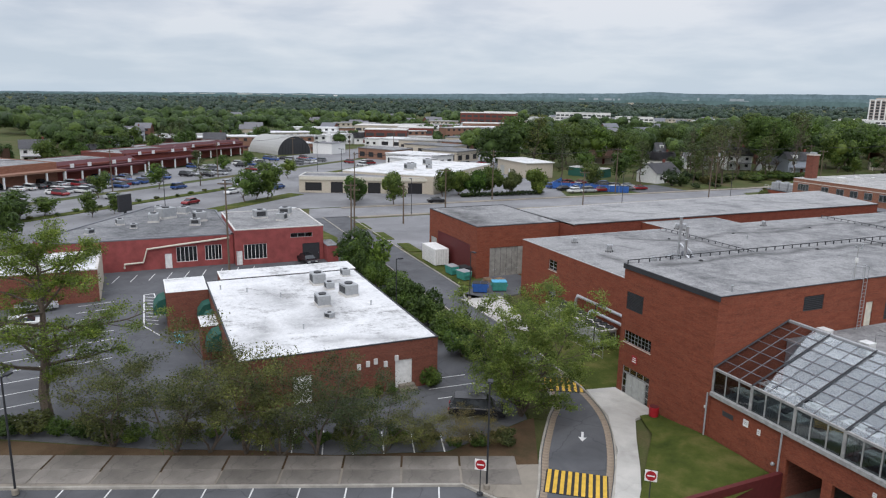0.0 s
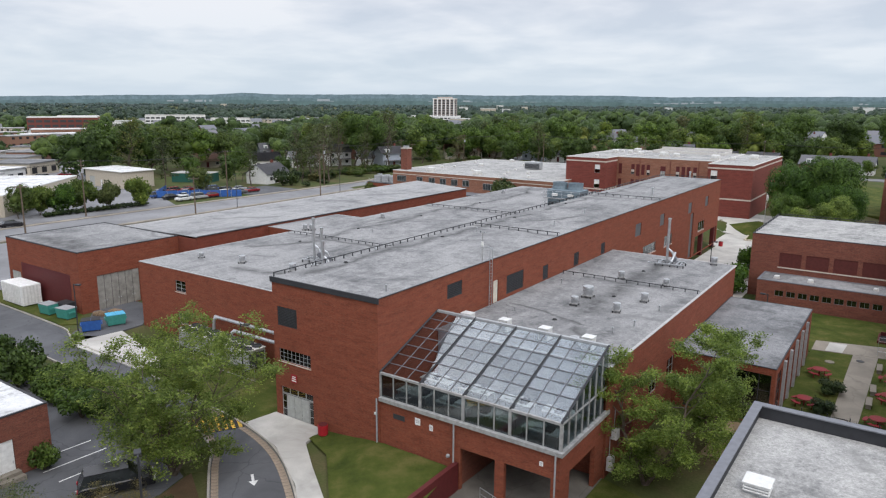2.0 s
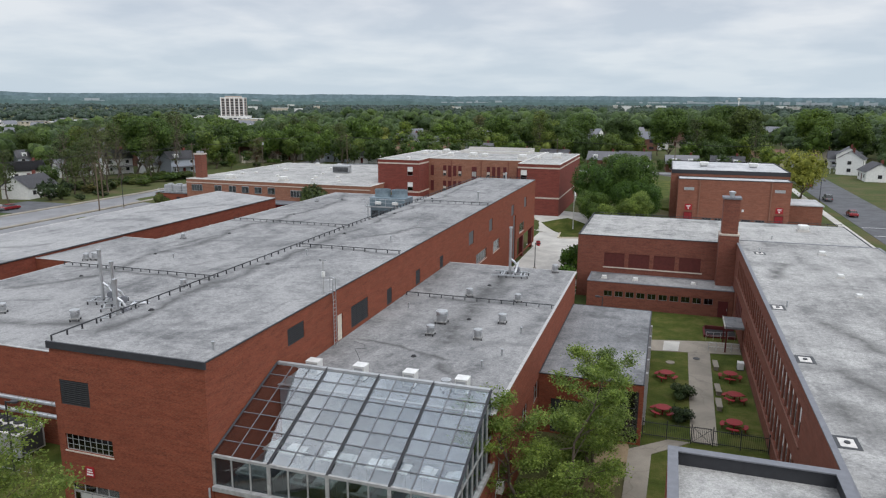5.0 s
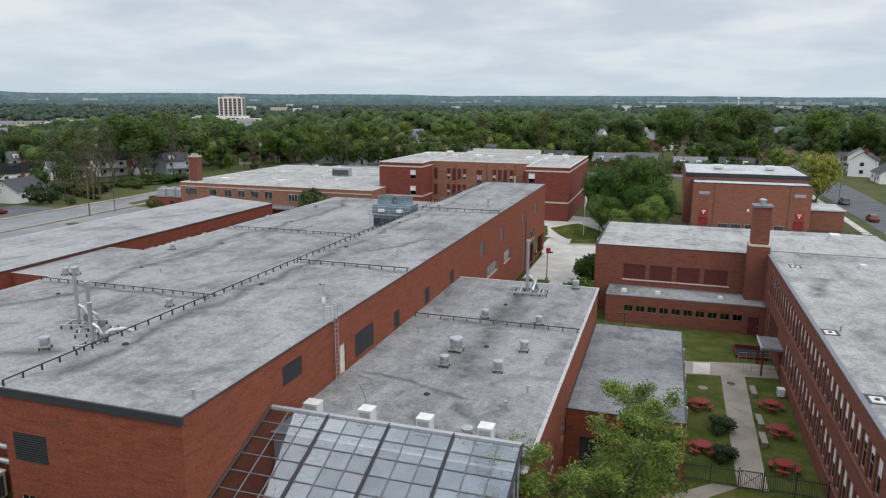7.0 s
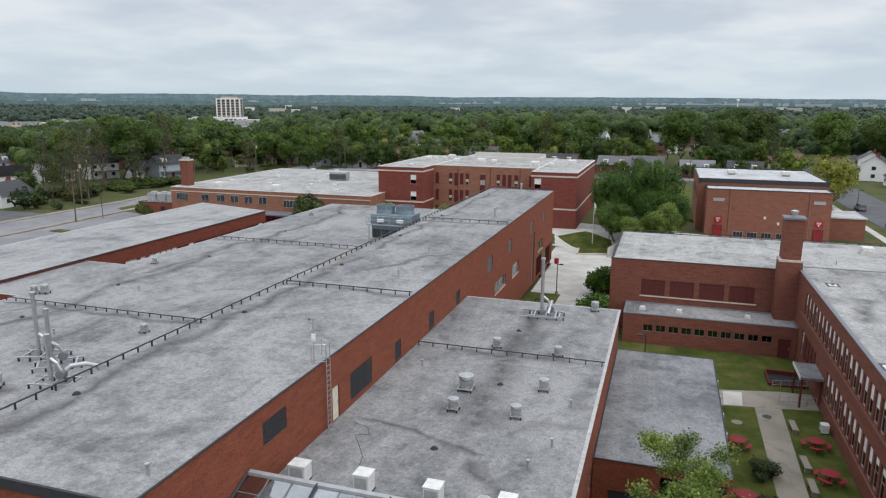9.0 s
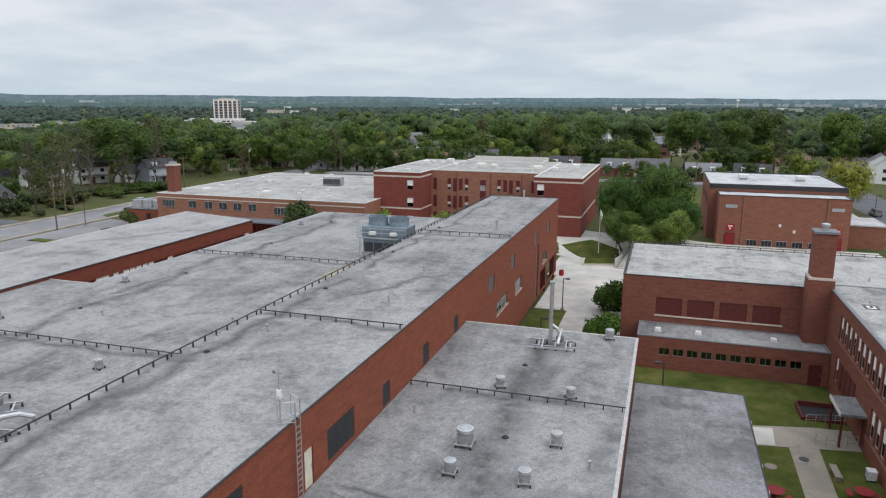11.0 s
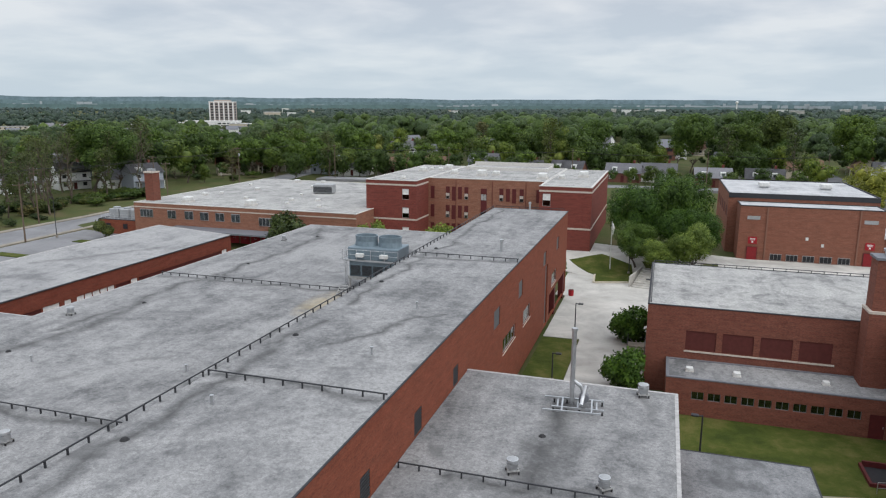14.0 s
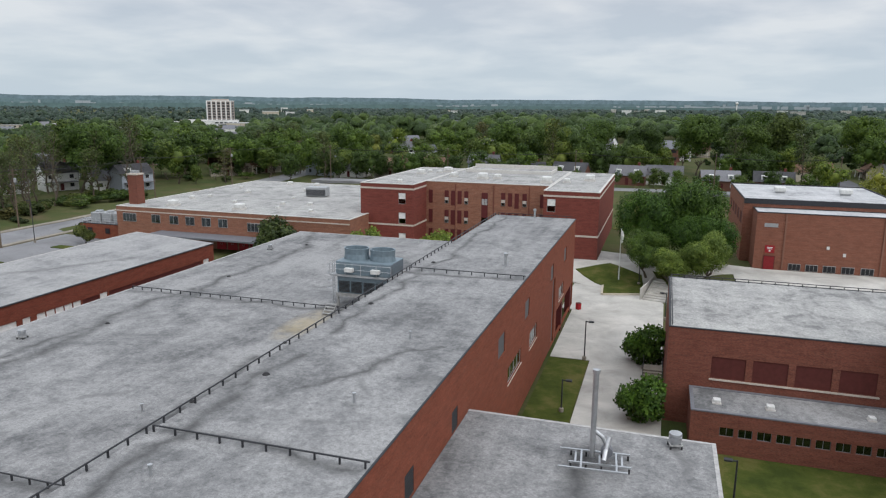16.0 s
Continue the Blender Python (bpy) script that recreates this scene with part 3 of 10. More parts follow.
def door(parent, m, s0, s1, lo, hi, material, leaves=1, label="", depth=0.08, name="door"):
    w = local_part(name, boxes((s0, s1, depth + 0.05, depth + 0.1, lo, hi)), M_DARK, parent, m, label)
    step = (s1 - s0) / leaves
    for i in range(leaves):
        c = s0 + i * step
        part("leaf", boxes((c + 0.03, c + step - 0.03, depth, depth + 0.05, lo + 0.02, hi - 0.04)), material, w)
        x = c + step - 0.16 if i % 2 == 0 else c + 0.12
        part("handle", boxes((x, x + 0.04, depth - 0.05, depth, lo + 0.95, lo + 1.15)), M_STEEL, w)
    return w


def block(name, label, x0, x1, y0, y1, z0, z1, brick_mat, roof_mat, sides=None, edge=None, category="building", rise=0.0, walls="SENW", coping=0.3, edge_h=0.12, over=0.04, trimmed="SENW"):
    """A flat-roofed block: four walls with openings, a roof sheet and an edge trim. sides: openings for S, E, N, W as (s0, s1, low, high)."""
    sides = sides or {}
    top = thing(name, label, category, pose((x0 + x1) / 2, (y0 + y1) / 2, z0))
    inv = top.matrix_basis.inverted()
    ends = {"S": ((x0, y0), (x1, y0)), "E": ((x1, y0), (x1, y1)), "N": ((x1, y1), (x0, y1)), "W": ((x0, y1), (x0, y0))}
    frames = {}
    for k, (a, b) in ends.items():
        if k not in walls:
            continue
        ob, m = wall(top, a, b, z0, z1 + rise, brick_mat, sides.get(k, ()))
        ob.matrix_basis = inv
        frames[k] = inv @ m
    i = 0.29
    if rise == 0:
        # the roof sheet laps over the wall tops
        part("roof", boxes((x0 + 0.012, x1 - 0.012, y0 + 0.012, y1 - 0.012, z1 - 0.35, z1 + 0.015)), roof_mat, top).matrix_basis = inv
    else:
        part("roof", boxes((x0 + i, x1 - i, y0 + i, y1 - i, z1 - 0.35, z1 - 0.03)), roof_mat, top).matrix_basis = inv
    zt = z1 + rise
    c, o = coping, over
    spans = {"S": (x0 - o, x1 + o, y0 - o, y0 + c, zt - 0.02, zt + edge_h), "N": (x0 - o, x1 + o, y1 - c, y1 + o, zt - 0.02, zt + edge_h),
             "W": (x0 - o, x0 + c, y0 + c, y1 - c, zt - 0.02, zt + edge_h), "E": (x1 - c, x1 + o, y0 + c, y1 - c, zt - 0.02, zt + edge_h)}
    for k in trimmed:
        part("roof_edge", boxes(spans[k]), edge or M_TRIM_GREY, top).matrix_basis = inv
    return top, frames


# ---- the ground: one sheet out to the horizon ----
def ramp01(a, b, v):
    t = min(1.0, max(0.0, (v - a) / (b - a)))
    return t * t * (3 - 2 * t)


def level(x, y):
    """The height of the ground."""
    low = ramp01(-4, -1, x) * ramp01(-3, 2, y) + ramp01(4.4, 6.0, x) * (1 - ramp01(-3, 2, y))
    e = low * (1 - ramp01(46, 58, x))
    z = -0.5 - 0.85 * e + 0.5 * ramp01(46, 58, x)
    near = ramp01(9, 14, x)
    n = (near * ramp01(104, 119, y) + (1 - near) * ramp01(112, 120, y)) * ramp01(-110, -60, x) * (1 - ramp01(53, 59, x))
    return z + n * (0.8 - 0.65 * ramp01(18, 25, x) * (1 - ramp01(56, 62, x)) - z)


def spread(stops):
    out = []
    for a, b, step in stops:
        k = max(1, round((b - a) / step))
        out += [a + (b - a) * i / k for i in range(k)]
    return out + [stops[-1][1]]


XS = spread(((-4600, -1000, 600), (-1000, -200, 100), (-200, -60, 20), (-60, -6, 6), (-6, 60, 1.0), (60, 200, 20), (200, 1000, 100), (1000, 4600, 600)))
YS = spread(((-4600, -1000, 600), (-1000, -200, 100), (-200, -60, 20), (-60, -6, 6), (-6, 6, 1.0), (6, 100, 6), (100, 122, 1.5), (122, 300, 20), (300, 1000, 100), (1000, 4600, 600)))
ground_bm = bmesh.new()
rows_v = [[ground_bm.verts.new((x, y, level(x, y) - 0.06)) for x in XS] for y in YS]
for r0, r1 in zip(rows_v, rows_v[1:]):
    for i in range(len(XS) - 1):
        ground_bm.faces.new((r0[i], r0[i + 1], r1[i + 1], r1[i]))
ground = solid("ground", ground_bm, M_EARTH, "rough green and brown ground reaching the horizon", "ground", "structure")

# ---- the large blocks ----
main, main_f = block("classroom_block", "long two-storey orange brick school block with a flat grey roof", -10.75, 0, 0, 97.5, -0.6, 11, M_BRICK, M_ROOF_MAIN,
                     {"E": [(8.7, 10.9, 8.95, 10.15), (18.4, 21.7, 7.2, 8.95), (25.8, 27.0, 7.0, 8.45), (33.3, 34.6, 7.0, 8.45), (41, 42.2, 6.95, 8.3), (16.0, 16.9, 6.85, 8.95),
                             (52.7, 55.0, 7.2, 8.9), (63, 65, 7.2, 8.9), (77.3, 79.3, 7.2, 8.9), (87.5, 89.5, 7.2, 8.9),
                             (56.3, 61.8, 3.9, 5.3), (65.6, 69.5, 3.7, 5.3), (84, 88, 3.3, 4.9), (79, 81, -0.5, 7.0),
                             (51, 53, -0.4, 1.8), (46.5, 48.5, 0.3, 1.8), (82.5, 97.0, -0.6, 2.6)],
                      "N": [(0.5, 10.2, -0.6, 2.6)],
                      "S": [(0.5, 2.65, 7.2, 8.75), (0.5, 4.0, 4.25, 5.3), (0.6, 4.15, -0.5, 2.1)]}, M_TRIM_DARK, "school", edge_h=0.03, coping=0.03, over=0.07, trimmed="NE")
part("fascia", boxes((-10.85, 0.14, -0.12, 0.0, 10.66, 11.08)), M_TRIM_DARK, main, "deep dark metal fascia").matrix_basis = main.matrix_basis.inverted()
mid, mid_f = block("workshop_block", "single-storey brick workshop block with a stained flat roof", -40.5, -10.8, 7.2, 97, -0.6, 6.9, M_BRICK, M_ROOF_MID,
                   {"S": [(6.4, 8.2, 4.5, 5.75), (6.6, 8.3, 1.0, 2.2)]}, M_EDGE_FELT, "school", edge_h=0.05, coping=0.12, trimmed="SN")
for y0, y1 in ((7.32, 30.76), (44.72, 96.88)):
    part("roof_edge", boxes((-40.54, -40.38, y0, y1, 6.88, 6.95)), M_EDGE_FELT, mid).matrix_basis = mid.matrix_basis.inverted()
link, link_f = block("linking_block", "low brick link between two workshop blocks", -46.05, -40.45, 30.8, 44.7, -0.6, 6.896, M_BRICK, M_ROOF_MID, None, M_EDGE_FELT, "school", edge_h=0.05, coping=0.12, walls="SN", trimmed="SN")
shop, shop_f = block("depot_block", "brick depot front with a large grey folding door", -67.4, -50, 5.3, 18.8, -0.6, 6.9, M_BRICK, M_ROOF_DEPOT,
                     {"S": [(0.6, 3.0, -0.5, 2.6)], "E": [(2.1, 7.6, -0.5, 3.75)]}, M_TRIM_DARK, "school", edge_h=0.08, coping=0.15)
SHED_WIN = [(32.0, 34.1), (34.7, 35.6), *[(36.3 + 1.1 * i, 37.34 + 1.1 * i) for i in range(5)], (44.3, 45.4), (62.1, 63.3)]
SHED_DARK = [(45.6, 61.9), (24.0, 31.8), (41.9, 44.2)]
longshed = thing("long_workshop", "long brick workshop with a pale tilted roof", "school", pose(-52, 51, -0.6))
ls_i = longshed.matrix_basis.inverted()
SHED = ((-46.0, 18.85, 7.22), (-46.0, 83.2, 7.26), (-58.6, 83.6, 7.95), (-62.0, 18.85, 6.95))
ob, ls_m = wall(longshed, SHED[0][:2], SHED[1][:2], -0.6, 7.13, M_BRICK_SHED, [(a, b, 3.4, 5.5) for a, b in SHED_WIN] + [(a, b, 1.2, 5.45) for a, b in SHED_DARK])
ob.matrix_basis = ls_i
for a, b in ((1, 2), (2, 3), (3, 0)):
    ob, _ = wall(longshed, SHED[a][:2], SHED[b][:2], -0.6, 6.85, M_BRICK_SHED)
    ob.matrix_basis = ls_i
longshed_f = {"E": ls_i @ ls_m}
bm = bmesh.new()
sheets = []
for lift in (0.0, -0.1):
    sheets.append([[bm.verts.new(Vector(SHED[0]).lerp(Vector(SHED[1]), i / 8).lerp(Vector(SHED[3]).lerp(Vector(SHED[2]), i / 8), j / 3) + Vector((0.05 if j == 0 else 0, 0, lift))) for j in range(4)] for i in range(9)])
up_s, lo_s = sheets
for i in range(8):
    for j in range(3):
        bm.faces.new((up_s[i][j], up_s[i + 1][j], up_s[i + 1][j + 1], up_s[i][j + 1]))
        bm.faces.new((lo_s[i][j], lo_s[i][j + 1], lo_s[i + 1][j + 1], lo_s[i + 1][j]))
    for j in (0, 3):
        bm.faces.new((up_s[i][j], lo_s[i][j], lo_s[i + 1][j], up_s[i + 1][j]))
for i in (0, 8):
    for j in range(3):
        bm.faces.new((up_s[i][j], up_s[i][j + 1], lo_s[i][j + 1], lo_s[i][j]))
bmesh.ops.recalc_face_normals(bm, faces=bm.faces[:])
part("roof", bm, M_ROOF_SHED, longshed).matrix_basis = ls_i
for k, (a, b) in enumerate(((0, 1), (1, 2), (3, 2))):
    p, q = Vector(SHED[a]), Vector(SHED[b])
    part("gutter" if k == 0 else "roof_edge", tube(bmesh.new(), [tuple(p + Vector((0.09 if k == 0 else 0, 0, 0.0))), tuple(q + Vector((0.09 if k == 0 else 0, 0, 0.0)))], 0.075, 4), M_TRIM_DARK if k == 0 else M_EDGE_FELT, longshed).matrix_basis = ls_i
WING = {"E": [(2.4, 5.6, 0.0, 2.3), (9, 11, 1.5, 3.2), (13.5, 15.5, 1.5, 3.2)]}
wing, wing_f = block("greenhouse_wing", "low brick wing with a sooty grey flat roof", 0.02, 14.35, 7.3, 44.6, -1.5, 6.9, M_BRICK, M_ROOF_WING, WING, M_EDGE_FELT, "school", edge_h=0.04, coping=0.1, over=0.12, trimmed="SEN")
annex, annex_f = block("annex", "small brick annex with a dark flat roof", 14.4, 22.5, 22.8, 43.5, -1.5, 3.6, M_BRICK, M_ROOF_DARK,
                       {"E": [(1.0 + 3.25 * i, 3.4 + 3.25 * i, -0.3, 2.9) for i in range(6)], "S": [(1.0, 3.2, -1.3, 1.6), (4.0, 7.8, -1.3, 3.0)]}, M_TRIM_DARK, "school", edge_h=0.04, coping=0.06)
EAST_WIN = [(27 + 1.52 * i, 28.15 + 1.52 * i, lo, hi) for i in range(21) for lo, hi in ((4.2, 6.5), (0.2, 2.6))] + [(27 + 1.52 * i, 28.15 + 1.52 * i, 4.2, 6.5) for i in range(21, 29)] + [(27 + 1.52 * i, 28.15 + 1.52 * i, 0.2, 2.6) for i in (27, 28)] + [(59.2, 60.4, -1.3, 1.0)]
east, east_f = block("east_classrooms", "two-storey brown brick classroom wing with tall narrow windows", 32.0, 48.3, -12, 65.5, -1.5, 7.75, M_BRICK_OLD, M_ROOF_EAST,
                     {"W": [(77.5 - b, 77.5 - a, lo, hi) for a, b, lo, hi in EAST_WIN]}, M_TRIM_GREY, "school", edge_h=0.06, coping=0.3)
flatb, flatb_f = block("corner_block", "flat-roofed block with a dark metal parapet", 24.1, 31.9, -11, 3.9, -1.5, 7.5, M_BRICK, M_ROOF_PALE, None, M_TRIM_GREY, "school", rise=0.7, coping=0.45, edge_h=0.05)
fi = flatb.matrix_basis.inverted()
for span in ((24.4, 31.6, 3.57, 3.6, 7.4, 8.17), (24.4, 31.6, -10.7, -10.67, 7.4, 8.17), (24.4, 24.43, -10.67, 3.57, 7.4, 8.17), (31.57, 31.6, -10.67, 3.57, 7.4, 8.17)):
    part("parapet_lining", boxes(span), M_TRIM_DARK, flatb, "dark metal parapet lining").matrix_basis = fi
gym, gym_f = block("gymnasium", "tall brown brick gymnasium with blocked high windows", 12.0, 48.3, 65.7, 84.5, -1.5, 7.2, M_BRICK_OLD, M_ROOF_PALE,
                   {"S": [(3.6 + 3.25 * i, 6.3 + 3.25 * i, 3.0, 4.9) for i in range(4)]}, M_TRIM_DARK, "school", edge_h=0.06, coping=0.15)
lean, lean_f = block("changing_rooms", "low brown brick lean-to with a row of small windows", 14.0, 31.95, 60.6, 65.65, -1.5, 2.05, M_BRICK_OLD, M_ROOF,
                     {"S": [(2.2 + 1.37 * i, 3.25 + 1.37 * i, 0.15, 0.9) for i in range(10)] + [(16.2, 17.4, -1.4, 0.75)]}, M_TRIM_GREY, "school", edge_h=0.08, coping=0.25)
school_w, school_w_f = block("school_west_pavilion", "three-storey crimson brick pavilion with pale bands", -41.0, -30.9, 120, 154, 0.6, 11.9, M_BRICK_RED, M_ROOF_PALE,
                             {"S": [(7.25, 8.6, 8.4, 10.4), (7.25, 8.6, 4.9, 6.9), (7.25, 8.6, 1.6, 3.2)]}, M_TRIM_PALE, "school", edge_h=0.1)
school_c, school_c_f = block("school_main_front", "three-storey tan brick school front with red window panels", -30.9, -8.0, 127, 156, 0.6, 11.9, M_BRICK_PALE, M_ROOF_PALE,
                             {"S": []}, M_TRIM_PALE, "school", edge_h=0.1, walls="SN")
school_e, school_e_f = block("school_east_pavilion", "three-storey crimson brick pavilion with pale bands", -8.0, 1.1, 120, 154, 0.6, 11.9, M_BRICK_RED, M_ROOF_PALE,
                             {"S": [(0.6, 2.0, 8.4, 10.6)]}, M_TRIM_PALE, "school", edge_h=0.1)
west, west_f = block("west_wing", "low brick school wing with a wide pale roof", -88, -39.5, 112, 160, -0.4, 6.4, M_BRICK_PALE, M_ROOF_PALE, {"S": []}, M_TRIM_PALE, "school", edge_h=0.1)
hall, hall_f = block("sports_hall", "brown brick sports hall front with a low pale roof", 25.4, 47.2, 125.5, 131.4, -0.2, 9.3, M_BRICK_HALL, M_ROOF_LIGHT, {"S": []}, M_TRIM_DARK, "school", edge_h=0.14, coping=0.12)
hall_b, hall_b_f = block("tall_hall", "taller hall of brown brick with a bright coated roof", 23.9, 47.6, 131.5, 157.5, -0.2, 10.6, M_BRICK_HALL, M_ROOF_LIGHT, {"W": [(3 + 4.6 * i, 6 + 4.6 * i, 6.2, 8.2) for i in range(5)]}, M_TRIM_DARK, "school", edge_h=0.2, coping=0.12)
for i in range(5):
    infill(hall_b, hall_b_f["W"], 3 + 4.6 * i, 6 + 4.6 * i, 6.2, 8.2, M_INFILL, "blocked_window")


# ---- fills of the openings ----
def put_all(fill, parent, m, spans, *rest, **more):
    for s0, s1, lo, hi in spans:
        fill(parent, m, s0, s1, lo, hi, *rest, **more)


mE, mS = main_f["E"], main_f["S"]
put_all(louvre, main, mE, [(8.7, 10.9, 8.95, 10.15), (25.8, 27.0, 7.0, 8.45), (33.3, 34.6, 7.0, 8.45), (41, 42.2, 6.95, 8.3)])
for i in range(3):
    louvre(main, mE, 18.4 + 1.1 * i, 19.46 + 1.1 * i, 7.2, 8.95, slats=11)
door(main, mE, 16.0, 16.9, 6.85, 8.95, M_CREAM, 1, "cream metal roof door")
put_all(infill, main, mE, [(52.7, 55.0, 7.2, 8.9), (63, 65, 7.2, 8.9), (77.3, 79.3, 7.2, 8.9), (87.5, 89.5, 7.2, 8.9)], M_SHUTTER, "shutter", 0.08, "grey metal shutter")
window(main, mE, 56.3, 61.8, 3.9, 5.3, 4, 1, sill=True)
window(main, mE, 65.6, 69.5, 3.7, 5.3, 3, 1, sill=True)
window(main, mE, 84, 88, 3.3, 4.9, 3, 1, sill=True)
infill(main, mE, 79, 81, -0.5, 7.0, M_SHUTTER, "recessed_panel", 0.2, "tall slate-grey recessed panel")
door(main, mE, 51, 53, -0.4, 1.8, M_WHITE_METAL, 2, "white double door")
window(main, mE, 46.5, 48.5, 0.3, 1.8, 2, 1)
louvre(main, mS, 0.5, 2.65, 7.2, 8.75, slats=12)
window(main, mS, 0.5, 4.0, 4.25, 5.3, 8, 3, 0.035, frame_mat=M_ALU, sill=True)
# entrance doors with side lights and a transom
window(main, mS, 0.6, 4.15, 1.5, 2.1, 4, 1, 0.07)
window(main, mS, 0.6, 1.15, -0.5, 1.49, 1, 3, 0.07)
window(main, mS, 3.6, 4.15, -0.5, 1.49, 1, 3, 0.07)
door(main, mS, 1.16, 3.59, -0.5, 1.49, M_GREY_DOOR, 3, "grey metal entrance doors")
part("wall_lamp", boxes((-0.35, -0.2, -0.12, 0, 2.3, 2.5), bevel=0.02), M_WHITE_METAL, main).matrix_basis = main.matrix_basis.inverted()
# downpipes on the front
for x in (-0.12, 6.55, 14.0):
    p = part("downpipe", rod([(x, -0.1, 0.1 if x < 10 else -1.2), (x, -0.1, 3.6)], 0.06), M_GREY_METAL, main, "grey downpipe")
    p.matrix_basis = main.matrix_basis.inverted()
# wall sign above the doors, with lines that cannot be read
sign = thing("wall_sign", "red notice board with pale lines on the brick wall", "sign", pose(-8.6, -0.03, 3.05))
part("board", boxes((-0.32, 0.32, -0.03, 0.0, -0.34, 0.34)), M_RED, sign)
part("lines", boxes((-0.18, 0.18, -0.037, -0.03, 0.12, 0.2), (-0.22, 0.22, -0.037, -0.03, -0.04, 0.05), (-0.24, 0.24, -0.037, -0.03, -0.22, -0.12)), M_WHITE, sign, "pale bars of lettering")

kS = mid_f["S"]
window(mid, kS, 6.4, 8.2, 4.5, 5.75, 2, 3, 0.06, frame_mat=M_ALU, sill=True)
window(mid, kS, 6.6, 8.3, 1.0, 2.2, 2, 2, 0.06, sill=True)
door(shop, shop_f["S"], 0.6, 3.0, -0.5, 2.6, M_GREY_DOOR, 2, "grey double door")
door(shop, shop_f["E"], 2.1, 7.6, -0.5, 3.75, M_DEPOT_DOOR, 6, "tall grey folding depot door")
local_part("painted_patch", boxes((3.4, 15.3, -0.012, 0.0, -0.4, 4.0)), M_RED_DARK, shop, shop_f["S"], "oxblood painted patch on the brickwork")
for a, b in SHED_WIN:
    window(longshed, longshed_f["E"], a, b, 3.4, 5.5, 1, 2, 0.06, frame_mat=M_WHITE, blind=0.9)
for a, b in SHED_DARK:
    infill(longshed, longshed_f["E"], a, b, 1.2, 5.45, M_INFILL, "infill_panel", 0.12, "maroon wall panel set back under the eaves")
wE = wing_f["E"]
door(wing, wE, 2.4, 5.6, 0.0, 2.3, M_RED_DARK, 2, "oxblood double door")
window(wing, wE, 9, 11, 1.5, 3.2, 2, 2)
window(wing, wE, 13.5, 15.5, 1.5, 3.2, 2, 2)
for i in range(6):
    s = 1.0 + 3.25 * i
    window(annex, annex_f["E"], s, s + 2.4, -0.3, 2.9, 2, 3, 0.08, frame_mat=M_TRIM_DARK)
    if i:
        part("pier", boxes((22.5, 22.72, 22.8 + s - 0.62, 22.8 + s - 0.22, -1.35, 3.2)), M_GREY_METAL, annex, "pale grey pier").matrix_basis = annex.matrix_basis.inverted()
door(annex, annex_f["S"], 1.0, 3.2, -1.3, 1.6, M_TRIM_DARK, 2, "dark double door")
window(annex, annex_f["S"], 4.0, 7.8, -1.3, 3.0, 4, 3, 0.06, frame_mat=M_TRIM_DARK)
for a, b, lo, hi in EAST_WIN[:-1]:
    w = window(east, east_f["W"], 77.5 - b, 77.5 - a, lo, hi, 1, 2, 0.07, 0.14, blind=0.5 if (round(a * 7) % 5) else 0.25)
door(east, east_f["W"], 77.5 - 60.4, 77.5 - 59.2, -1.3, 1.0, M_RED_DARK, 1, "dark red door")
for lo in (4.08, 0.08):
    part("sill_band", boxes((31.9, 32.0, 14.6, 60.4 if lo > 2 else 47.2, lo - 0.12, lo + 0.02)), M_BRICK_OLD, east, "projecting brick sill band").matrix_basis = east.matrix_basis.inverted()
for i in range(4):
    part("wall_panel", boxes((31.93, 32.0, 51.4 + 1.5 * i, 52.5 + 1.5 * i, 0.2, 2.6)), M_INFILL, east, "maroon panel between the windows").matrix_basis = east.matrix_basis.inverted()
for i in range(4):
    infill(gym, gym_f["S"], 3.6 + 3.25 * i, 6.3 + 3.25 * i, 3.0, 4.9, M_INFILL, "infill_panel", 0.08, "maroon panel blocking a high window")
part("sill_band", boxes((15.5, 28.3, 65.6, 65.7, 2.82, 2.96)), M_STONE, gym, "pale stone sill").matrix_basis = gym.matrix_basis.inverted()
for i in range(10):
    window(lean, lean_f["S"], 2.2 + 1.37 * i, 3.25 + 1.37 * i, 0.15, 0.9, 2, 1, 0.04, frame_mat=M_TRIM_GREY)
door(lean, lean_f["S"], 16.2, 17.4, -1.4, 0.75, M_RED_DARK, 1, "dark red door")

# the tall brick chimney beside the gymnasium
chimney = thing("brick_chimney", "tall brown brick chimney with a stone collar and steel cowl", "chimney", pose(31.0, 64.6, -1.5))
ch_m = chimney.matrix_basis.inverted()


def shaft(parent, inv, x0, x1, y0, y1, z0, z1, material, name="shaft"):
    for a, b in (((x0, y0), (x1, y0)), ((x1, y0), (x1, y1)), ((x1, y1), (x0, y1)), ((x0, y1), (x0, y0))):
        ob, _ = wall(parent, a, b, z0, z1, material, thick=0.25, name=name)
        ob.matrix_basis = inv


shaft(chimney, ch_m, 29.9, 32.2, 63.3, 65.64, -1.5, 8.6, M_BRICK_OLD)
shaft(chimney, ch_m, 30.1, 32.0, 63.5, 65.5, 8.8, 13.2, M_BRICK_OLD, "upper_shaft")
part("collar", boxes((29.85, 32.25, 63.25, 65.66, 8.6, 8.82)), M_STONE, chimney, "pale stone collar").matrix_basis = ch_m
part("cap", boxes((29.95, 32.15, 63.35, 65.6, 13.2, 13.42)), M_TRIM_GREY, chimney).matrix_basis = ch_m
part("cowl", lathe([(0.3, 13.4), (0.3, 13.8), (0.42, 13.82), (0.42, 14.05), (0.1, 14.15)], 12), M_STEEL, chimney, "steel cowl").matrix_basis = ch_m @ pose(31.05, 64.5, 0)

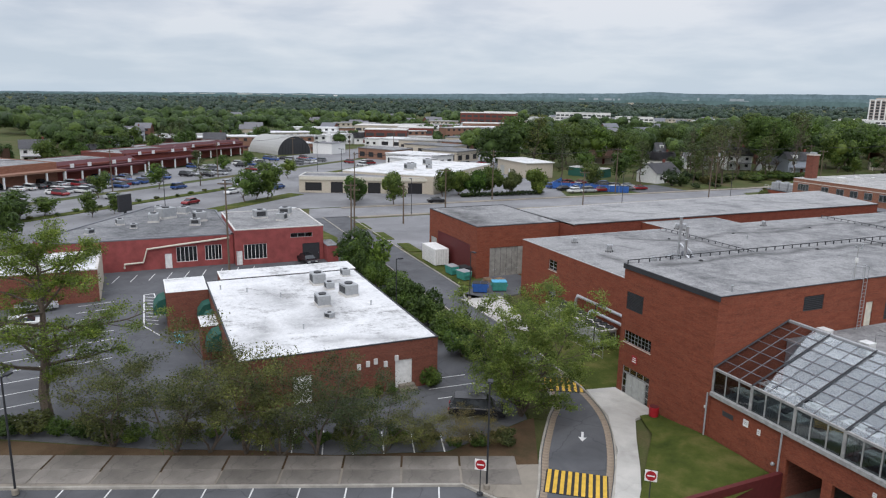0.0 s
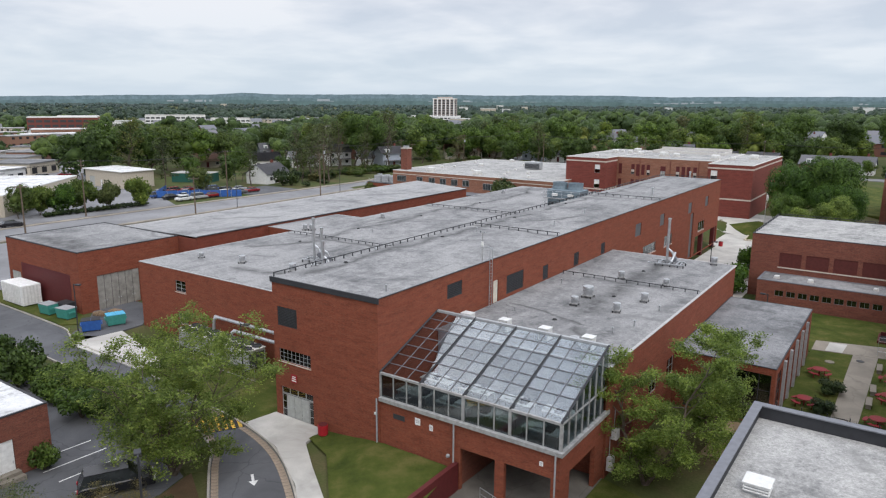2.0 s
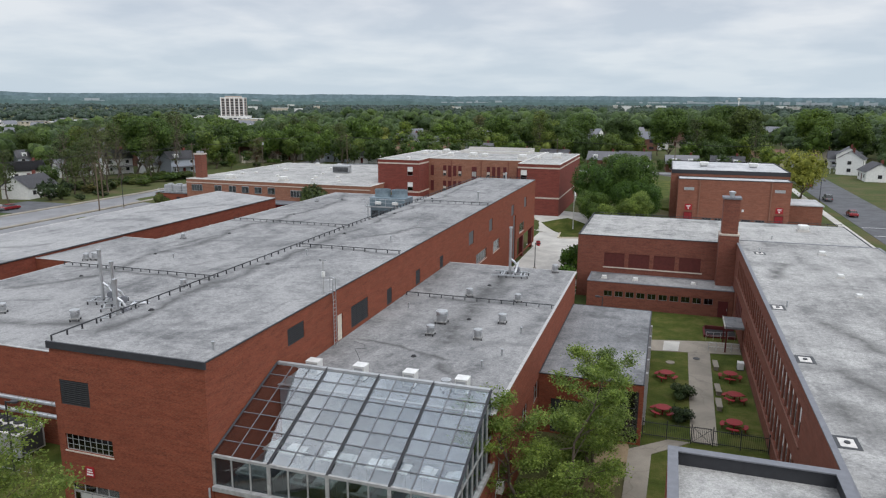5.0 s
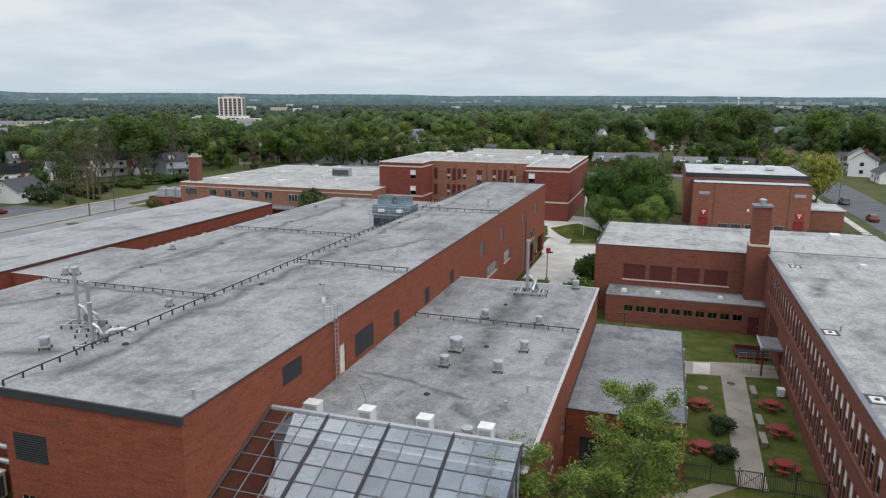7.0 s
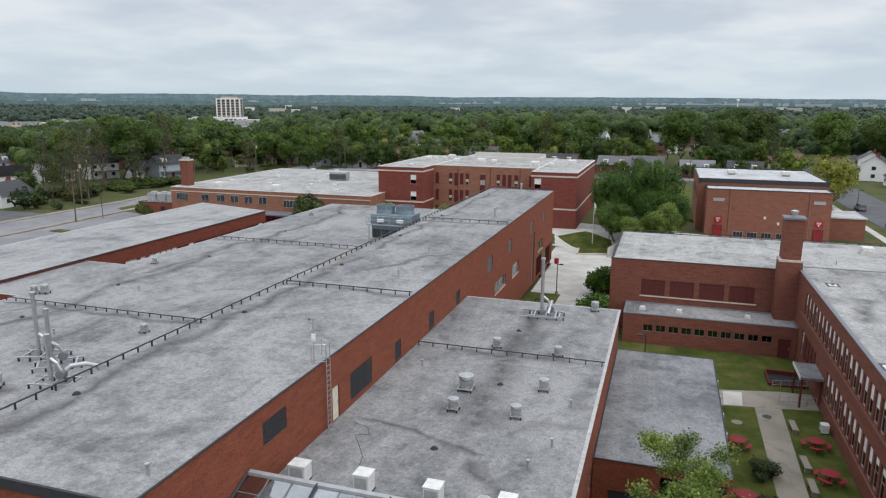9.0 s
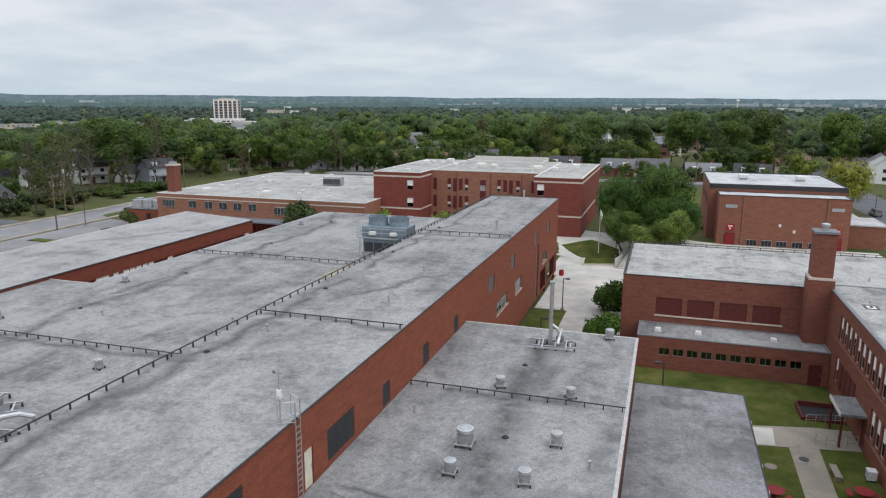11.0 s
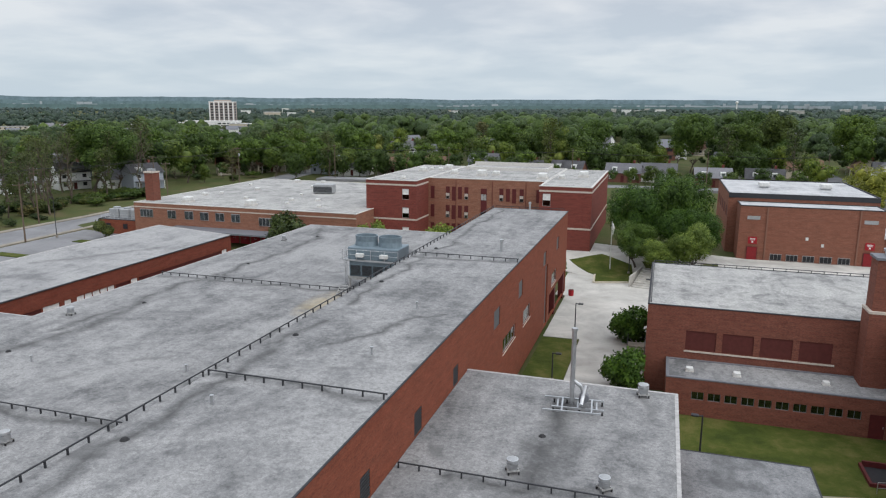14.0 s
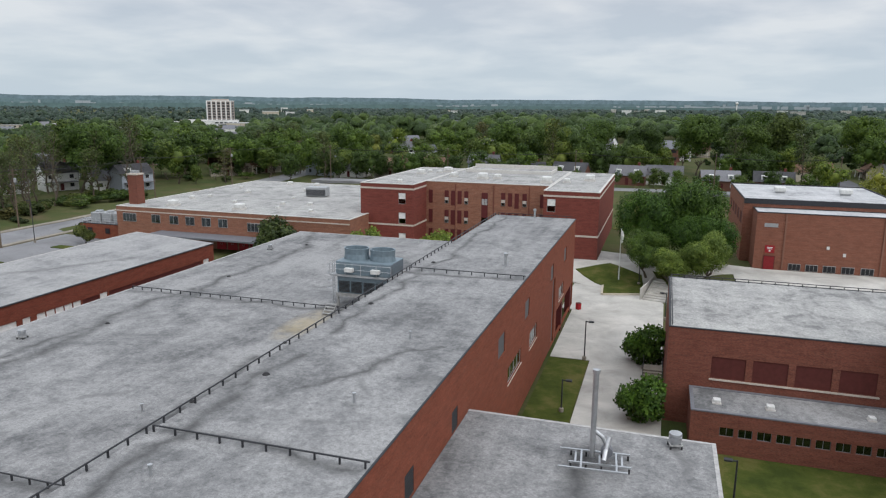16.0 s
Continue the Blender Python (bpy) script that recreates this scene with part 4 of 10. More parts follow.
# school fronts: pale bands, windows, red panels
for ob, x0, x1, y in ((school_w, -41.0, -30.9, 120), (school_e, -8.0, 1.1, 120)):
    inv = ob.matrix_basis.inverted()
    for z in (10.95, 4.5):
        part("stone_band", boxes((x0 - 0.05, x1 + 0.05, y - 0.05, y + 0.02, z, z + 0.3), (x1 - 0.02, x1 + 0.05, y, 154, z, z + 0.3)), M_STONE, ob, "pale stone band").matrix_basis = inv
for lo, hi in ((8.4, 10.4), (4.9, 6.9), (1.6, 3.2)):
    window(school_w, school_w_f["S"], 7.25, 8.6, lo, hi, 1, 2, 0.06, blind=0.52)
window(school_e, school_e_f["S"], 0.6, 2.0, 8.4, 10.6, 1, 2, 0.06, blind=0.5)
inv = school_c.matrix_basis.inverted()
FRONT = ((-30.04, "panel"), (-26.95, "window"), (-25.75, "long"), (-24.49, "panel"), (-23.22, "window"), (-16.37, "window"), (-15.11, "panel"), (-13.91, "long"), (-12.5, "window"), (-9.35, "panel"))
for x, what in FRONT:
    for lo, hi in ((7.95, 10.35), (4.35, 6.75), (1.0, 3.2)):
        w = part("window_bay", boxes((x - 0.38, x + 0.38, 126.93, 127.0, lo - (0.3 if what == "long" else 0), hi)), M_RED_DARK, school_c, "faded dark red panel")
        w.matrix_basis = inv
        if what == "window":
            part("sash", boxes((x - 0.36, x + 0.36, 126.9, 126.93, lo + 0.04, lo + 1.15)), M_ALU, w)
            part("pane", boxes((x - 0.29, x + 0.29, 126.88, 126.9, lo + 0.1, lo + 0.58)), M_GLASS, w)
            part("blind", boxes((x - 0.29, x + 0.29, 126.885, 126.9, lo + 0.64, lo + 1.08)), M_STONE, w)
stair = part("stair_window", boxes((-20.35, -19.2, 126.92, 127.0, 1.0, 10.2)), M_RED_DARK, school_c, "tall dark red stair window")
stair.matrix_basis = inv
for z in (8.0, 4.6, 1.6):
    for dx in (0.06, 0.6):
        part("pane", boxes((-20.35 + dx, -20.35 + dx + 0.48, 126.88, 126.92, z, z + 1.1)), M_ALU if z > 6 else M_GLASS, stair)
for x in (-26.2, -19.0, -12.6):
    part("downpipe", rod([(x + 0.9, 126.9, 0.6), (x + 0.9, 126.9, 11.6)], 0.06), M_BRICK_RED, school_c).matrix_basis = inv

wf = west_f["S"]
inv = west.matrix_basis.inverted()
for x0, n, z in ((-86.5, 1, 3.6), (-80, 1, 3.6), (-76, 1, 3.6), (-72.5, 1, 3.6), (-69, 1, 3.6), (-65.5, 1, 3.6), (-59.5, 1, 3.2)):
    wide = 3.0 if x0 in (-86.5, -59.5) else 1.9
    w = part("window", boxes((x0, x0 + wide, 111.9, 112.0, z, z + 1.6)), M_ALU, west, "grey-green window")
    w.matrix_basis = inv
    k = 4 if wide > 2 else 2
    for i in range(k):
        part("pane", boxes((x0 + 0.08 + i * wide / k, x0 + (i + 1) * wide / k - 0.05, 111.86, 111.9, z + 0.1, z + 1.5)), M_GLASS, w)
part("stone_band", boxes((-88.05, -39.5, 111.93, 112.0, 5.5, 5.7)), M_STONE, west).matrix_basis = inv
part("canopy", boxes((-78, -54, 107.5, 111.95, 2.0, 2.3)), M_TRIM_GREY, west, "flat entrance canopy").matrix_basis = inv
for i in range(5):
    door(west, wf, 22 + 2.3 * i, 24 + 2.3 * i, -0.4, 1.9, M_RED, 2, "red double door", -0.1)
wchim = thing("boiler_chimney", "square orange brick boiler chimney with a pale cap", "chimney", pose(-86.5, 116, -0.4))
shaft(wchim, wchim.matrix_basis.inverted(), -87.5, -85.5, 115.0, 117.0, -0.4, 12.0, M_BRICK_OLD)
part("cap", boxes((-87.62, -85.38, 114.88, 117.12, 12.0, 12.3)), M_STONE, wchim).matrix_basis = wchim.matrix_basis.inverted()
part("cowl", boxes((-87.2, -86.6, 115.5, 116.4, 12.3, 12.8), (-86.4, -85.8, 115.5, 116.4, 12.3, 12.8)), M_STEEL, wchim).matrix_basis = wchim.matrix_basis.inverted()
pump, pump_f = block("plant_house", "small brick plant house with rooftop fans", -98, -88.5, 113, 121, -0.5, 2.4, M_BRICK, M_ROOF_DARK, None, M_TRIM_DARK, "building")
pinv = pump.matrix_basis.inverted()
for x in (-95.6, -91.4):
    pw_ = part("window", boxes((x - 0.6, x + 0.6, 112.94, 113.0, 0.6, 1.7)), M_INFILL, pump, "dark red window frame")
    pw_.matrix_basis = pinv
    part("pane", boxes((x - 0.48, x + 0.48, 112.9, 112.94, 0.7, 1.6)), M_DARK, pw_)
prail = thing("plant_house_rail", "grey pipe rail round the plant house roof", "railing", pose(-93.25, 113.3, 2.5))
for i in range(9):
    part("post", rod([(-4.4 + 1.1 * i, 0, 0), (-4.4 + 1.1 * i, 0, 1.0)], 0.03, 6), M_STEEL, prail)
for z in (0.5, 1.0):
    part("bar", rod([(-4.4, 0, z), (4.4, 0, z)], 0.03, 6), M_STEEL, prail)
for i in range(3):
    u = thing("rooftop_fan", "grey rooftop condenser unit behind a rail", "air conditioner", pose(-96.3 + 2.7 * i, 116.5, 2.4), "plant house fans")
    part("casing", boxes((-1.1, 1.1, -1.2, 1.2, 0, 1.8), bevel=0.05), M_GREY_METAL, u)
    part("fan", lathe([(0.7, 1.8), (0.75, 2.1), (0.6, 2.1)], 12), M_STEEL, u)
# sports hall front
inv = hall.matrix_basis.inverted()
for x in (27.7, 45.3):
    d = thing("red_exit_door", "red steel exit door in the brown brick hall", "door", pose(x, 125.44, 0.12), "hall exit doors")
    part("leaf", boxes((-0.75, 0.75, -0.06, 0.05, 0, 2.2)), M_TABLE_RED, d)
    part("door_frame", boxes((-0.85, -0.75, -0.08, 0.05, 0, 2.3), (0.75, 0.85, -0.08, 0.05, 0, 2.3), (-0.75, 0.75, -0.08, 0.05, 2.2, 2.3)), M_RED_DARK, d)
    b = thing("hall_banner", "red banner with a white emblem on the hall wall", "banner", pose(x, 125.44, 3.5), "hall banners")
    part("cloth", boxes((-0.7, 0.7, -0.03, 0.02, -0.6, 0.6)), M_RED, b)
    part("emblem", boxes((-0.42, 0.42, -0.04, -0.03, 0.2, 0.32), (-0.35, 0.35, -0.04, -0.03, 0.0, 0.1), (-0.12, 0.12, -0.04, -0.03, -0.42, -0.12)), M_WHITE, b, "plain white emblem bars")
for x in (31.5, 34.0, 36.5, 39.1, 41.8):
    w = part("window", boxes((x - 0.9, x + 0.9, 125.4, 125.5, 0.25, 1.35)), M_ALU, hall)
    w.matrix_basis = inv
    for j in range(3):
        part("pane", boxes((x - 0.84 + 0.58 * j, x - 0.32 + 0.58 * j, 125.36, 125.4, 0.32, 1.28)), M_DARK, w)
for x in (29.6, 43.4):
    part("dark_fascia", boxes((x - 5.7 if x < 30 else 35.7, 35.7 if x < 30 else 47.6, 131.4, 131.48, 9.95, 10.7)), M_TRIM_DARK, hall_b, "dark metal fascia").matrix_basis = hall_b.matrix_basis.inverted()
    part("pilaster", boxes((x, x + 0.25, 125.34, 125.5, -0.2, 9.2)), M_BRICK_HALL, hall).matrix_basis = inv
for x, y in ((30.9, 143.3), (41.5, 143.4)):
    hv = thing("roof_ventilator", "boxy grey ventilator on the hall roof", "ventilator", pose(x, y, 10.6), "hall ventilators")
    part("curb", boxes((-0.7, 0.7, -0.7, 0.7, 0, 0.3)), M_GREY_METAL, hv)
    part("hood", boxes((-0.95, 0.95, -0.95, 0.95, 0.3, 1.1), bevel=0.12), M_WHITE_METAL, hv)
for x, z in ((36.0, 4.2), (38.4, 3.2), (27.6, 7.35), (45.1, 7.45)):
    wl_ = part("wall_lamp" if z < 6 else "vent_grille", boxes((x - 0.2, x + 0.2, 125.36, 125.5, z - 0.25, z + 0.25)) if z < 6 else boxes((x - 1.0, x + 1.0, 125.42, 125.5, z - 0.3, z + 0.3)), M_WHITE_METAL if z < 6 else M_GREY_METAL, hall)
    wl_.matrix_basis = inv
side = thing("hall_porch", "low brick porch at the side of the sports hall", "building", pose(50, 133, -0.2))
shaft(side, side.matrix_basis.inverted(), 47.7, 54, 129.5, 139, -0.2, 4.2, M_BRICK_HALL, "wall")
part("roof", boxes((47.7, 54.2, 129.3, 139.2, 4.2, 4.45)), M_ROOF_LIGHT, side).matrix_basis = side.matrix_basis.inverted()

# ---- the lean-to greenhouse over the passage ----
GX0, GX1, GY0, GY1, GZS, GZE, GZR = 0.05, 14.2, 0.15, 7.3, 3.75, 5.5, 8.35
gh = thing("greenhouse", "lean-to glass greenhouse with weathered aluminium bars", "greenhouse", pose(7, 3.7, 3.4))
gi = gh.matrix_basis.inverted()


def ghp(name, bm, material, parent=None, label=""):
    ob = part(name, bm, material, parent or gh, label)
    if parent is None:
        ob.matrix_basis = gi
    return ob


ghp("sill", boxes((GX0, GX1 + 0.25, GY0 - 0.25, GY0 + 0.1, GZS - 0.3, GZS), (GX1 - 0.1, GX1 + 0.25, GY0 + 0.1, GY1 + 0.3, GZS - 0.3, GZS), bevel=0.02), M_ALU, None, "broad grey metal sill")
ghp("eave_rail", boxes((GX0, GX1 + 0.05, GY0 - 0.06, GY0 + 0.1, GZE - 0.06, GZE + 0.1)), M_ALU)
ghp("ridge_rail", boxes((GX0, GX1, GY1 - 0.12, GY1 + 0.15, GZR - 0.05, GZR + 0.12)), M_GREY_METAL)


def slope(t):
    return GY0 + (GY1 - GY0) * t, GZE + (GZR - GZE) * t


NB, NP, NR = 4, 3, 7
bay = (GX1 - GX0) / NB
for b in range(NB + 1):
    x = GX0 + b * bay
    (ya, za), (yb, zb) = slope(0), slope(1)
    ghp("rafter", tube(bmesh.new(), [(x, ya - 0.05, za + 0.1), (x, yb, zb + 0.1)], 0.085, 4), M_TRIM_DARK, None, "dark weathered rafter")
    ghp("post", boxes((x - 0.1, x + 0.1, GY0 - 0.05, GY0 + 0.1, GZS, GZE - 0.06)), M_ALU)
for i in range(NB * NP):
    x = GX0 + i * bay / NP
    if i % NP:
        (ya, za), (yb, zb) = slope(0), slope(1)
        ghp("glazing_bar", tube(bmesh.new(), [(x, ya, za + 0.07), (x, yb, zb + 0.07)], 0.03, 4), M_TRIM_GREY)
        ghp("mullion", boxes((x - 0.045, x + 0.045, GY0, GY0 + 0.07, GZS, GZE - 0.06)), M_ALU)
    for j in range(NR):
        (ya, za), (yb, zb) = slope(j / NR), slope((j + 1) / NR)
        bm = bmesh.new()
        bm.faces.new([bm.verts.new(p) for p in ((x, ya, za + 0.03), (x + bay / NP, ya, za + 0.03), (x + bay / NP, yb, zb + 0.03), (x, yb, zb + 0.03))])
        bmesh.ops.solidify(bm, geom=bm.faces[:], thickness=0.01)
        ghp("roof_pane", bm, M_GLASS_ROOF).visible_shadow = False
    ghp("pane", boxes((x + 0.04, x + bay / NP - 0.04, GY0 + 0.03, GY0 + 0.04, GZS, GZE - 0.06)), M_GLASS)
for j in range(1, NR):
    y, z = slope(j / NR)
    ghp("purlin", tube(bmesh.new(), [(GX0, y, z + 0.07), (GX1, y, z + 0.07)], 0.028, 4), M_TRIM_GREY)
for j in range(7):
    t0, t1 = j / 7, (j + 1) / 7
    (ya, za), (yb, zb) = slope(t0), slope(t1)
    bm = bmesh.new()
    f = bm.faces.new([bm.verts.new(p) for p in ((GX1, ya, GZS), (GX1, yb, GZS), (GX1, yb, zb), (GX1, ya, za))])
    bmesh.ops.solidify(bm, geom=[f], thickness=0.01)
    ghp("side_pane", bm, M_GLASS)
    ghp("side_post", boxes((GX1 - 0.05, GX1 + 0.08, ya - 0.04, ya + 0.04, GZS, za)), M_ALU)
ghp("side_rail", boxes((GX1 - 0.04, GX1 + 0.07, GY0, GY1, GZE - 0.05, GZE + 0.05)), M_ALU)
ghp("floor", boxes((GX0, GX1 - 0.1, GY0 + 0.1, GY1, 2.9, 3.2)), M_GH_FLOOR)
ghp("back_lining", boxes((GX0 + 0.1, GX1 - 0.15, GY1 - 0.06, GY1 - 0.02, 3.2, 6.8)), M_GH_WALL, None, "pale painted back wall")
# plant benches inside
for i in range(4):
    for k, y in enumerate((1.7, 4.6)):
        bt = thing("potting_bench", "pale metal potting bench inside the greenhouse", "bench", pose(2.0 + 3.4 * i, y, 3.2), "potting benches")
        part("top", boxes((-1.3, 1.3, -0.55, 0.55, 0.8, 0.86)), M_WHITE_METAL, bt)
        for lx in (-1.2, 1.2):
            for ly in (-0.45, 0.45):
                part("leg", boxes((lx - 0.03, lx + 0.03, ly - 0.03, ly + 0.03, 0, 0.8)), M_ALU, bt)
        for q in range(3):
            bx = -0.8 + 0.75 * q + 0.2 * math.sin(i * 3 + k * 2 + q)
            hx = 0.14 + 0.1 * abs(math.sin(i + 2 * q + k))
            box_ = thing("seed_tray", "pale plastic tray standing on a potting bench", "tray", pose(2.0 + 3.4 * i + bx, y, 4.06), "greenhouse trays")
            part("tub", boxes((-0.26, 0.26, -0.36, 0.36, 0, hx), bevel=0.02), (M_WHITE, M_WHITE_METAL, M_TRIM_DARK)[(i + q + k) % 3], box_)
# the brick storey below it, with the passage opening
under = thing("passage_walls", "brick walls carrying the greenhouse above an open passage", "wall", pose(7, 3, -1.5), kind="structure")
ui = under.matrix_basis.inverted()
ob, um = wall(under, (0.02, GY0), (14.2, GY0), -1.5, 3.45, M_BRICK, [(6.9, 9.6, -1.5, 1.75), (10.3, 13.6, -1.5, 1.75)])
ob.matrix_basis = ui
ob, um2 = wall(under, (14.2, GY0), (14.2, 7.28), -1.5, 3.45, M_BRICK, [(1.5, 5.6, -1.5, 1.75)])
ob.matrix_basis = ui
part("ceiling", boxes((0.1, 14.1, 0.5, 7.2, 2.4, 2.6)), M_CONCRETE_OLD, under).matrix_basis = ui
ob, _ = wall(under, (6.4, 7.2), (6.4, 0.46), -1.5, 2.4, M_BRICK_OLD, name="passage_wall")
ob.matrix_basis = ui
for x, z, w_, h_ in ((3.4, 2.7, 0.45, 0.5), (4.55, 2.55, 0.28, 0.42), (12.95, 2.55, 0.25, 0.3)):
    n_ = thing("wall_notice", "small pale notice on the brick wall", "sign", pose(x, GY0 - 0.03, z), "wall notices")
    part("plate", boxes((-w_ / 2, w_ / 2, -0.012, 0.02, -h_ / 2, h_ / 2)), M_WHITE, n_)
    part("bars", boxes((-w_ * 0.3, w_ * 0.3, -0.018, -0.012, 0.04, 0.09), (-w_ * 0.3, w_ * 0.3, -0.018, -0.012, -0.09, -0.04)), M_GREY_METAL, n_)
gv = thing("wall_grille", "dark brick-sized wall grille", "grille", pose(1.75, GY0 - 0.02, 2.55))
part("plate", boxes((-0.5, 0.5, -0.02, 0.02, -0.18, 0.18)), M_LOUVRE, gv)
hl = thing("wall_light", "round grey wall light", "lamp", pose(6.0, GY0 - 0.02, 0.95))
part("body", lathe([(0.12, 0), (0.14, 0.08), (0.08, 0.2)], 12), M_GREY_METAL, hl).matrix_basis = pose(0, 0, 0, 90, 0, 0)

# ---- things on the roofs ----
POST_ME = mesh_of("post", boxes((-0.035, 0.035, -0.04, 0.04, 0, 0.38)), M_RAIL)


def roof_rail(p0, p1, z, label="low black pipe rail on short posts along the roof", step=1.15, sag=0.0):
    a, b = Vector((*p0, z)), Vector((*p1, z))
    ln, d = (b - a).length, (b - a).normalized()
    r = thing("roof_rail", label, "rail", pose(*a), "roof rails")
    part("bar", tube(bmesh.new(), [(0, 0, 0.36), tuple((b - a) * 0.5 + Vector((0, 0, 0.36 - sag))), tuple(b - a + Vector((0, 0, 0.36)))], 0.042, 6), M_RAIL, r)
    for i in range(int(ln / step) + 1):
        o = new("post", POST_ME)
        o.parent = r
        o.matrix_basis = Matrix.Translation(d * (i * step)) @ pose(0, 0, 0, 0, 0, math.degrees(math.atan2(d.y, d.x)))
    return r


roof_rail((-10.68, 0.2), (-10.68, 97.2), 10.98)
roof_rail((-10.5, 29.2), (0.05, 29.2), 10.98)
roof_rail((-10.5, 62.6), (0.0, 62.6), 10.98)
roof_rail((-10.4, 97.2), (-0.4, 97.2), 10.98)
roof_rail((-40.2, 29.3), (-10.95, 29.3), 6.88)
roof_rail((-40.2, 61.6), (-10.95, 61.6), 6.88)
roof_rail((0.3, 30.0), (14.3, 30.0), 6.88)
roof_rail((12.3, 84.2), (48, 84.2), 7.2, "low black pipe rail along the gymnasium roof edge", 1.3)
roof_rail((12.25, 66.2), (12.25, 84), 7.2, "low black pipe rail along the gymnasium roof edge", 1.3)


def make_vent(r, h, legs=True):
    """A round louvred exhaust fan on a small stand."""
    v = thing("roof_fan", "round galvanised roof exhaust fan on a stand", "vent", None, "roof fans")
    part("drum", lathe([(r * 0.86, 0.3), (r * 0.9, 0.55 * h), (r, 0.58 * h), (r, 0.72 * h), (r * 0.8, 0.74 * h), (r * 0.8, 0.8 * h), (r * 1.02, 0.82 * h), (r * 0.96, 0.96 * h), (r * 0.3, h)], 18), M_STEEL, v)
    part("cap", lathe([(r * 0.8, h * 0.965), (r * 0.7, h * 1.0), (r * 0.15, h * 1.03)], 18), M_GREY_METAL, v, "pale domed cap")
    part("stand", boxes((-r, r, -r * 0.95, -r * 0.8, 0.22, 0.3), (-r, r, r * 0.8, r * 0.95, 0.22, 0.3), (-r * 0.95, -r * 0.8, -r * 0.8, r * 0.8, 0.22, 0.3), (r * 0.8, r * 0.95, -r * 0.8, r * 0.8, 0.22, 0.3)), M_ALU, v)
    for sx in (-1, 1):
        for sy in (-1, 1):
            part("leg", boxes((sx * r * 0.85 - 0.04, sx * r * 0.85 + 0.04, sy * r * 0.85 - 0.04, sy * r * 0.85 + 0.04, 0, 0.22)), M_RUBBER, v)
    return v


vent = make_vent(0.34, 0.9)
vent.matrix_basis = pose(6.2, 19.7, 6.87)
for x, y, s in ((10.0, 19.9, 1), (10.9, 24.4, 1), (6.1, 31.4, 0.95), (10.8, 31.1, 0.9), (12.25, 43.6, 1.05), (-22.9, 13.6, 1.15), (-30.5, 13.3, 1.05), (-36.3, 12.3, 0.8), (-21.6, 25.7, 0.9), (-39.6, 31.8, 1.0), (-38.7, 32.2, 1.1), (-37.6, 46.2, 0.9), (-37.7, 83.8, 0.85), (10.7, 9.6, 1.0)):
    c = copy_thing(vent, pose(x, y, 6.87, 0, 0, (x * 37) % 40))
    c.scale = (s, s, s)
big_vent = make_vent(0.5, 1.15)
big_vent.matrix_basis = pose(6.1, 22.9, 6.87)
tagged(big_vent, "large round galvanised roof exhaust fan with a pale dome")


def make_ac():
    a = thing("condenser_unit", "white boxy air-conditioning condenser on the roof", "air conditioner", None, "greenhouse condensers")
    part("casing", boxes((-0.5, 0.5, -0.36, 0.36, 0.1, 0.88), bevel=0.03), M_WHITE_METAL, a)
    part("grille", boxes((-0.38, 0.38, -0.38, -0.36, 0.18, 0.8)), M_GREY_METAL, a)
    part("lid", boxes((-0.52, 0.52, -0.38, 0.38, 0.88, 0.92)), M_WHITE_METAL, a)
    for x in (-0.45, 0.45):
        part("foot", boxes((x - 0.05, x + 0.05, -0.4, 0.4, 0, 0.1)), M_RUBBER, a)
    return a


ac = make_ac()
AC_SIZE = Matrix.Diagonal((0.9, 1.05, 1.08, 1))
ac.matrix_basis = pose(1.35, 9.7, 6.87) @ AC_SIZE
for x in (4.75, 8.25, 11.75):
    copy_thing(ac, pose(x, 9.75, 6.87) @ AC_SIZE)


def make_stack(h, duct=True):
    """A steel exhaust stack with its blower on a raised frame."""
    s = thing("exhaust_stack", "tall galvanised exhaust stack with a blower on a steel frame", "exhaust stack", None, "exhaust stacks")
    part("pipe", rod([(0, 0, 0.4), (0, 0, h)], 0.15, 12), M_STEEL, s)
    part("rim", lathe([(0.2, h - 0.02), (0.2, h + 0.14), (0.12, h + 0.14)], 12), M_STEEL, s)
    part("blower", lathe([(0.02, -0.22), (0.3, -0.22), (0.33, 0), (0.3, 0.22), (0.02, 0.22)], 16), M_TRIM_GREY, s).matrix_basis = pose(0.75, 0, 0.85, 90, 0, 0)
    part("duct", rod([(0.75, 0, 1.1), (0.5, 0, 1.6), (0.1, 0, 1.9)], 0.12, 10), M_STEEL, s)
    if duct:
        part("elbow_duct", rod([(0.75, 0.2, 0.9), (1.1, 0.5, 1.25), (1.9, 0.9, 1.3), (2.5, 1.2, 1.05), (2.7, 1.25, 0.6)], 0.15, 10), M_STEEL, s)
    fr = part("base_frame", boxes((-1.2, 2.0, -0.75, -0.65, 0.32, 0.42), (-1.2, 2.0, 0.65, 0.75, 0.32, 0.42), (-0.9, -0.8, -0.65, 0.65, 0.32, 0.42), (0.35, 0.45, -0.65, 0.65, 0.32, 0.42), (1.5, 1.6, -0.65, 0.65, 0.32, 0.42)), M_STEEL, s)
    for x in (-1.1, -0.3, 0.5, 1.3, 1.9):
        for y in (-0.7, 0.7):
            part("leg", boxes((x - 0.05, x + 0.05, y - 0.05, y + 0.05, 0, 0.32)), M_RUBBER, fr)
    return s


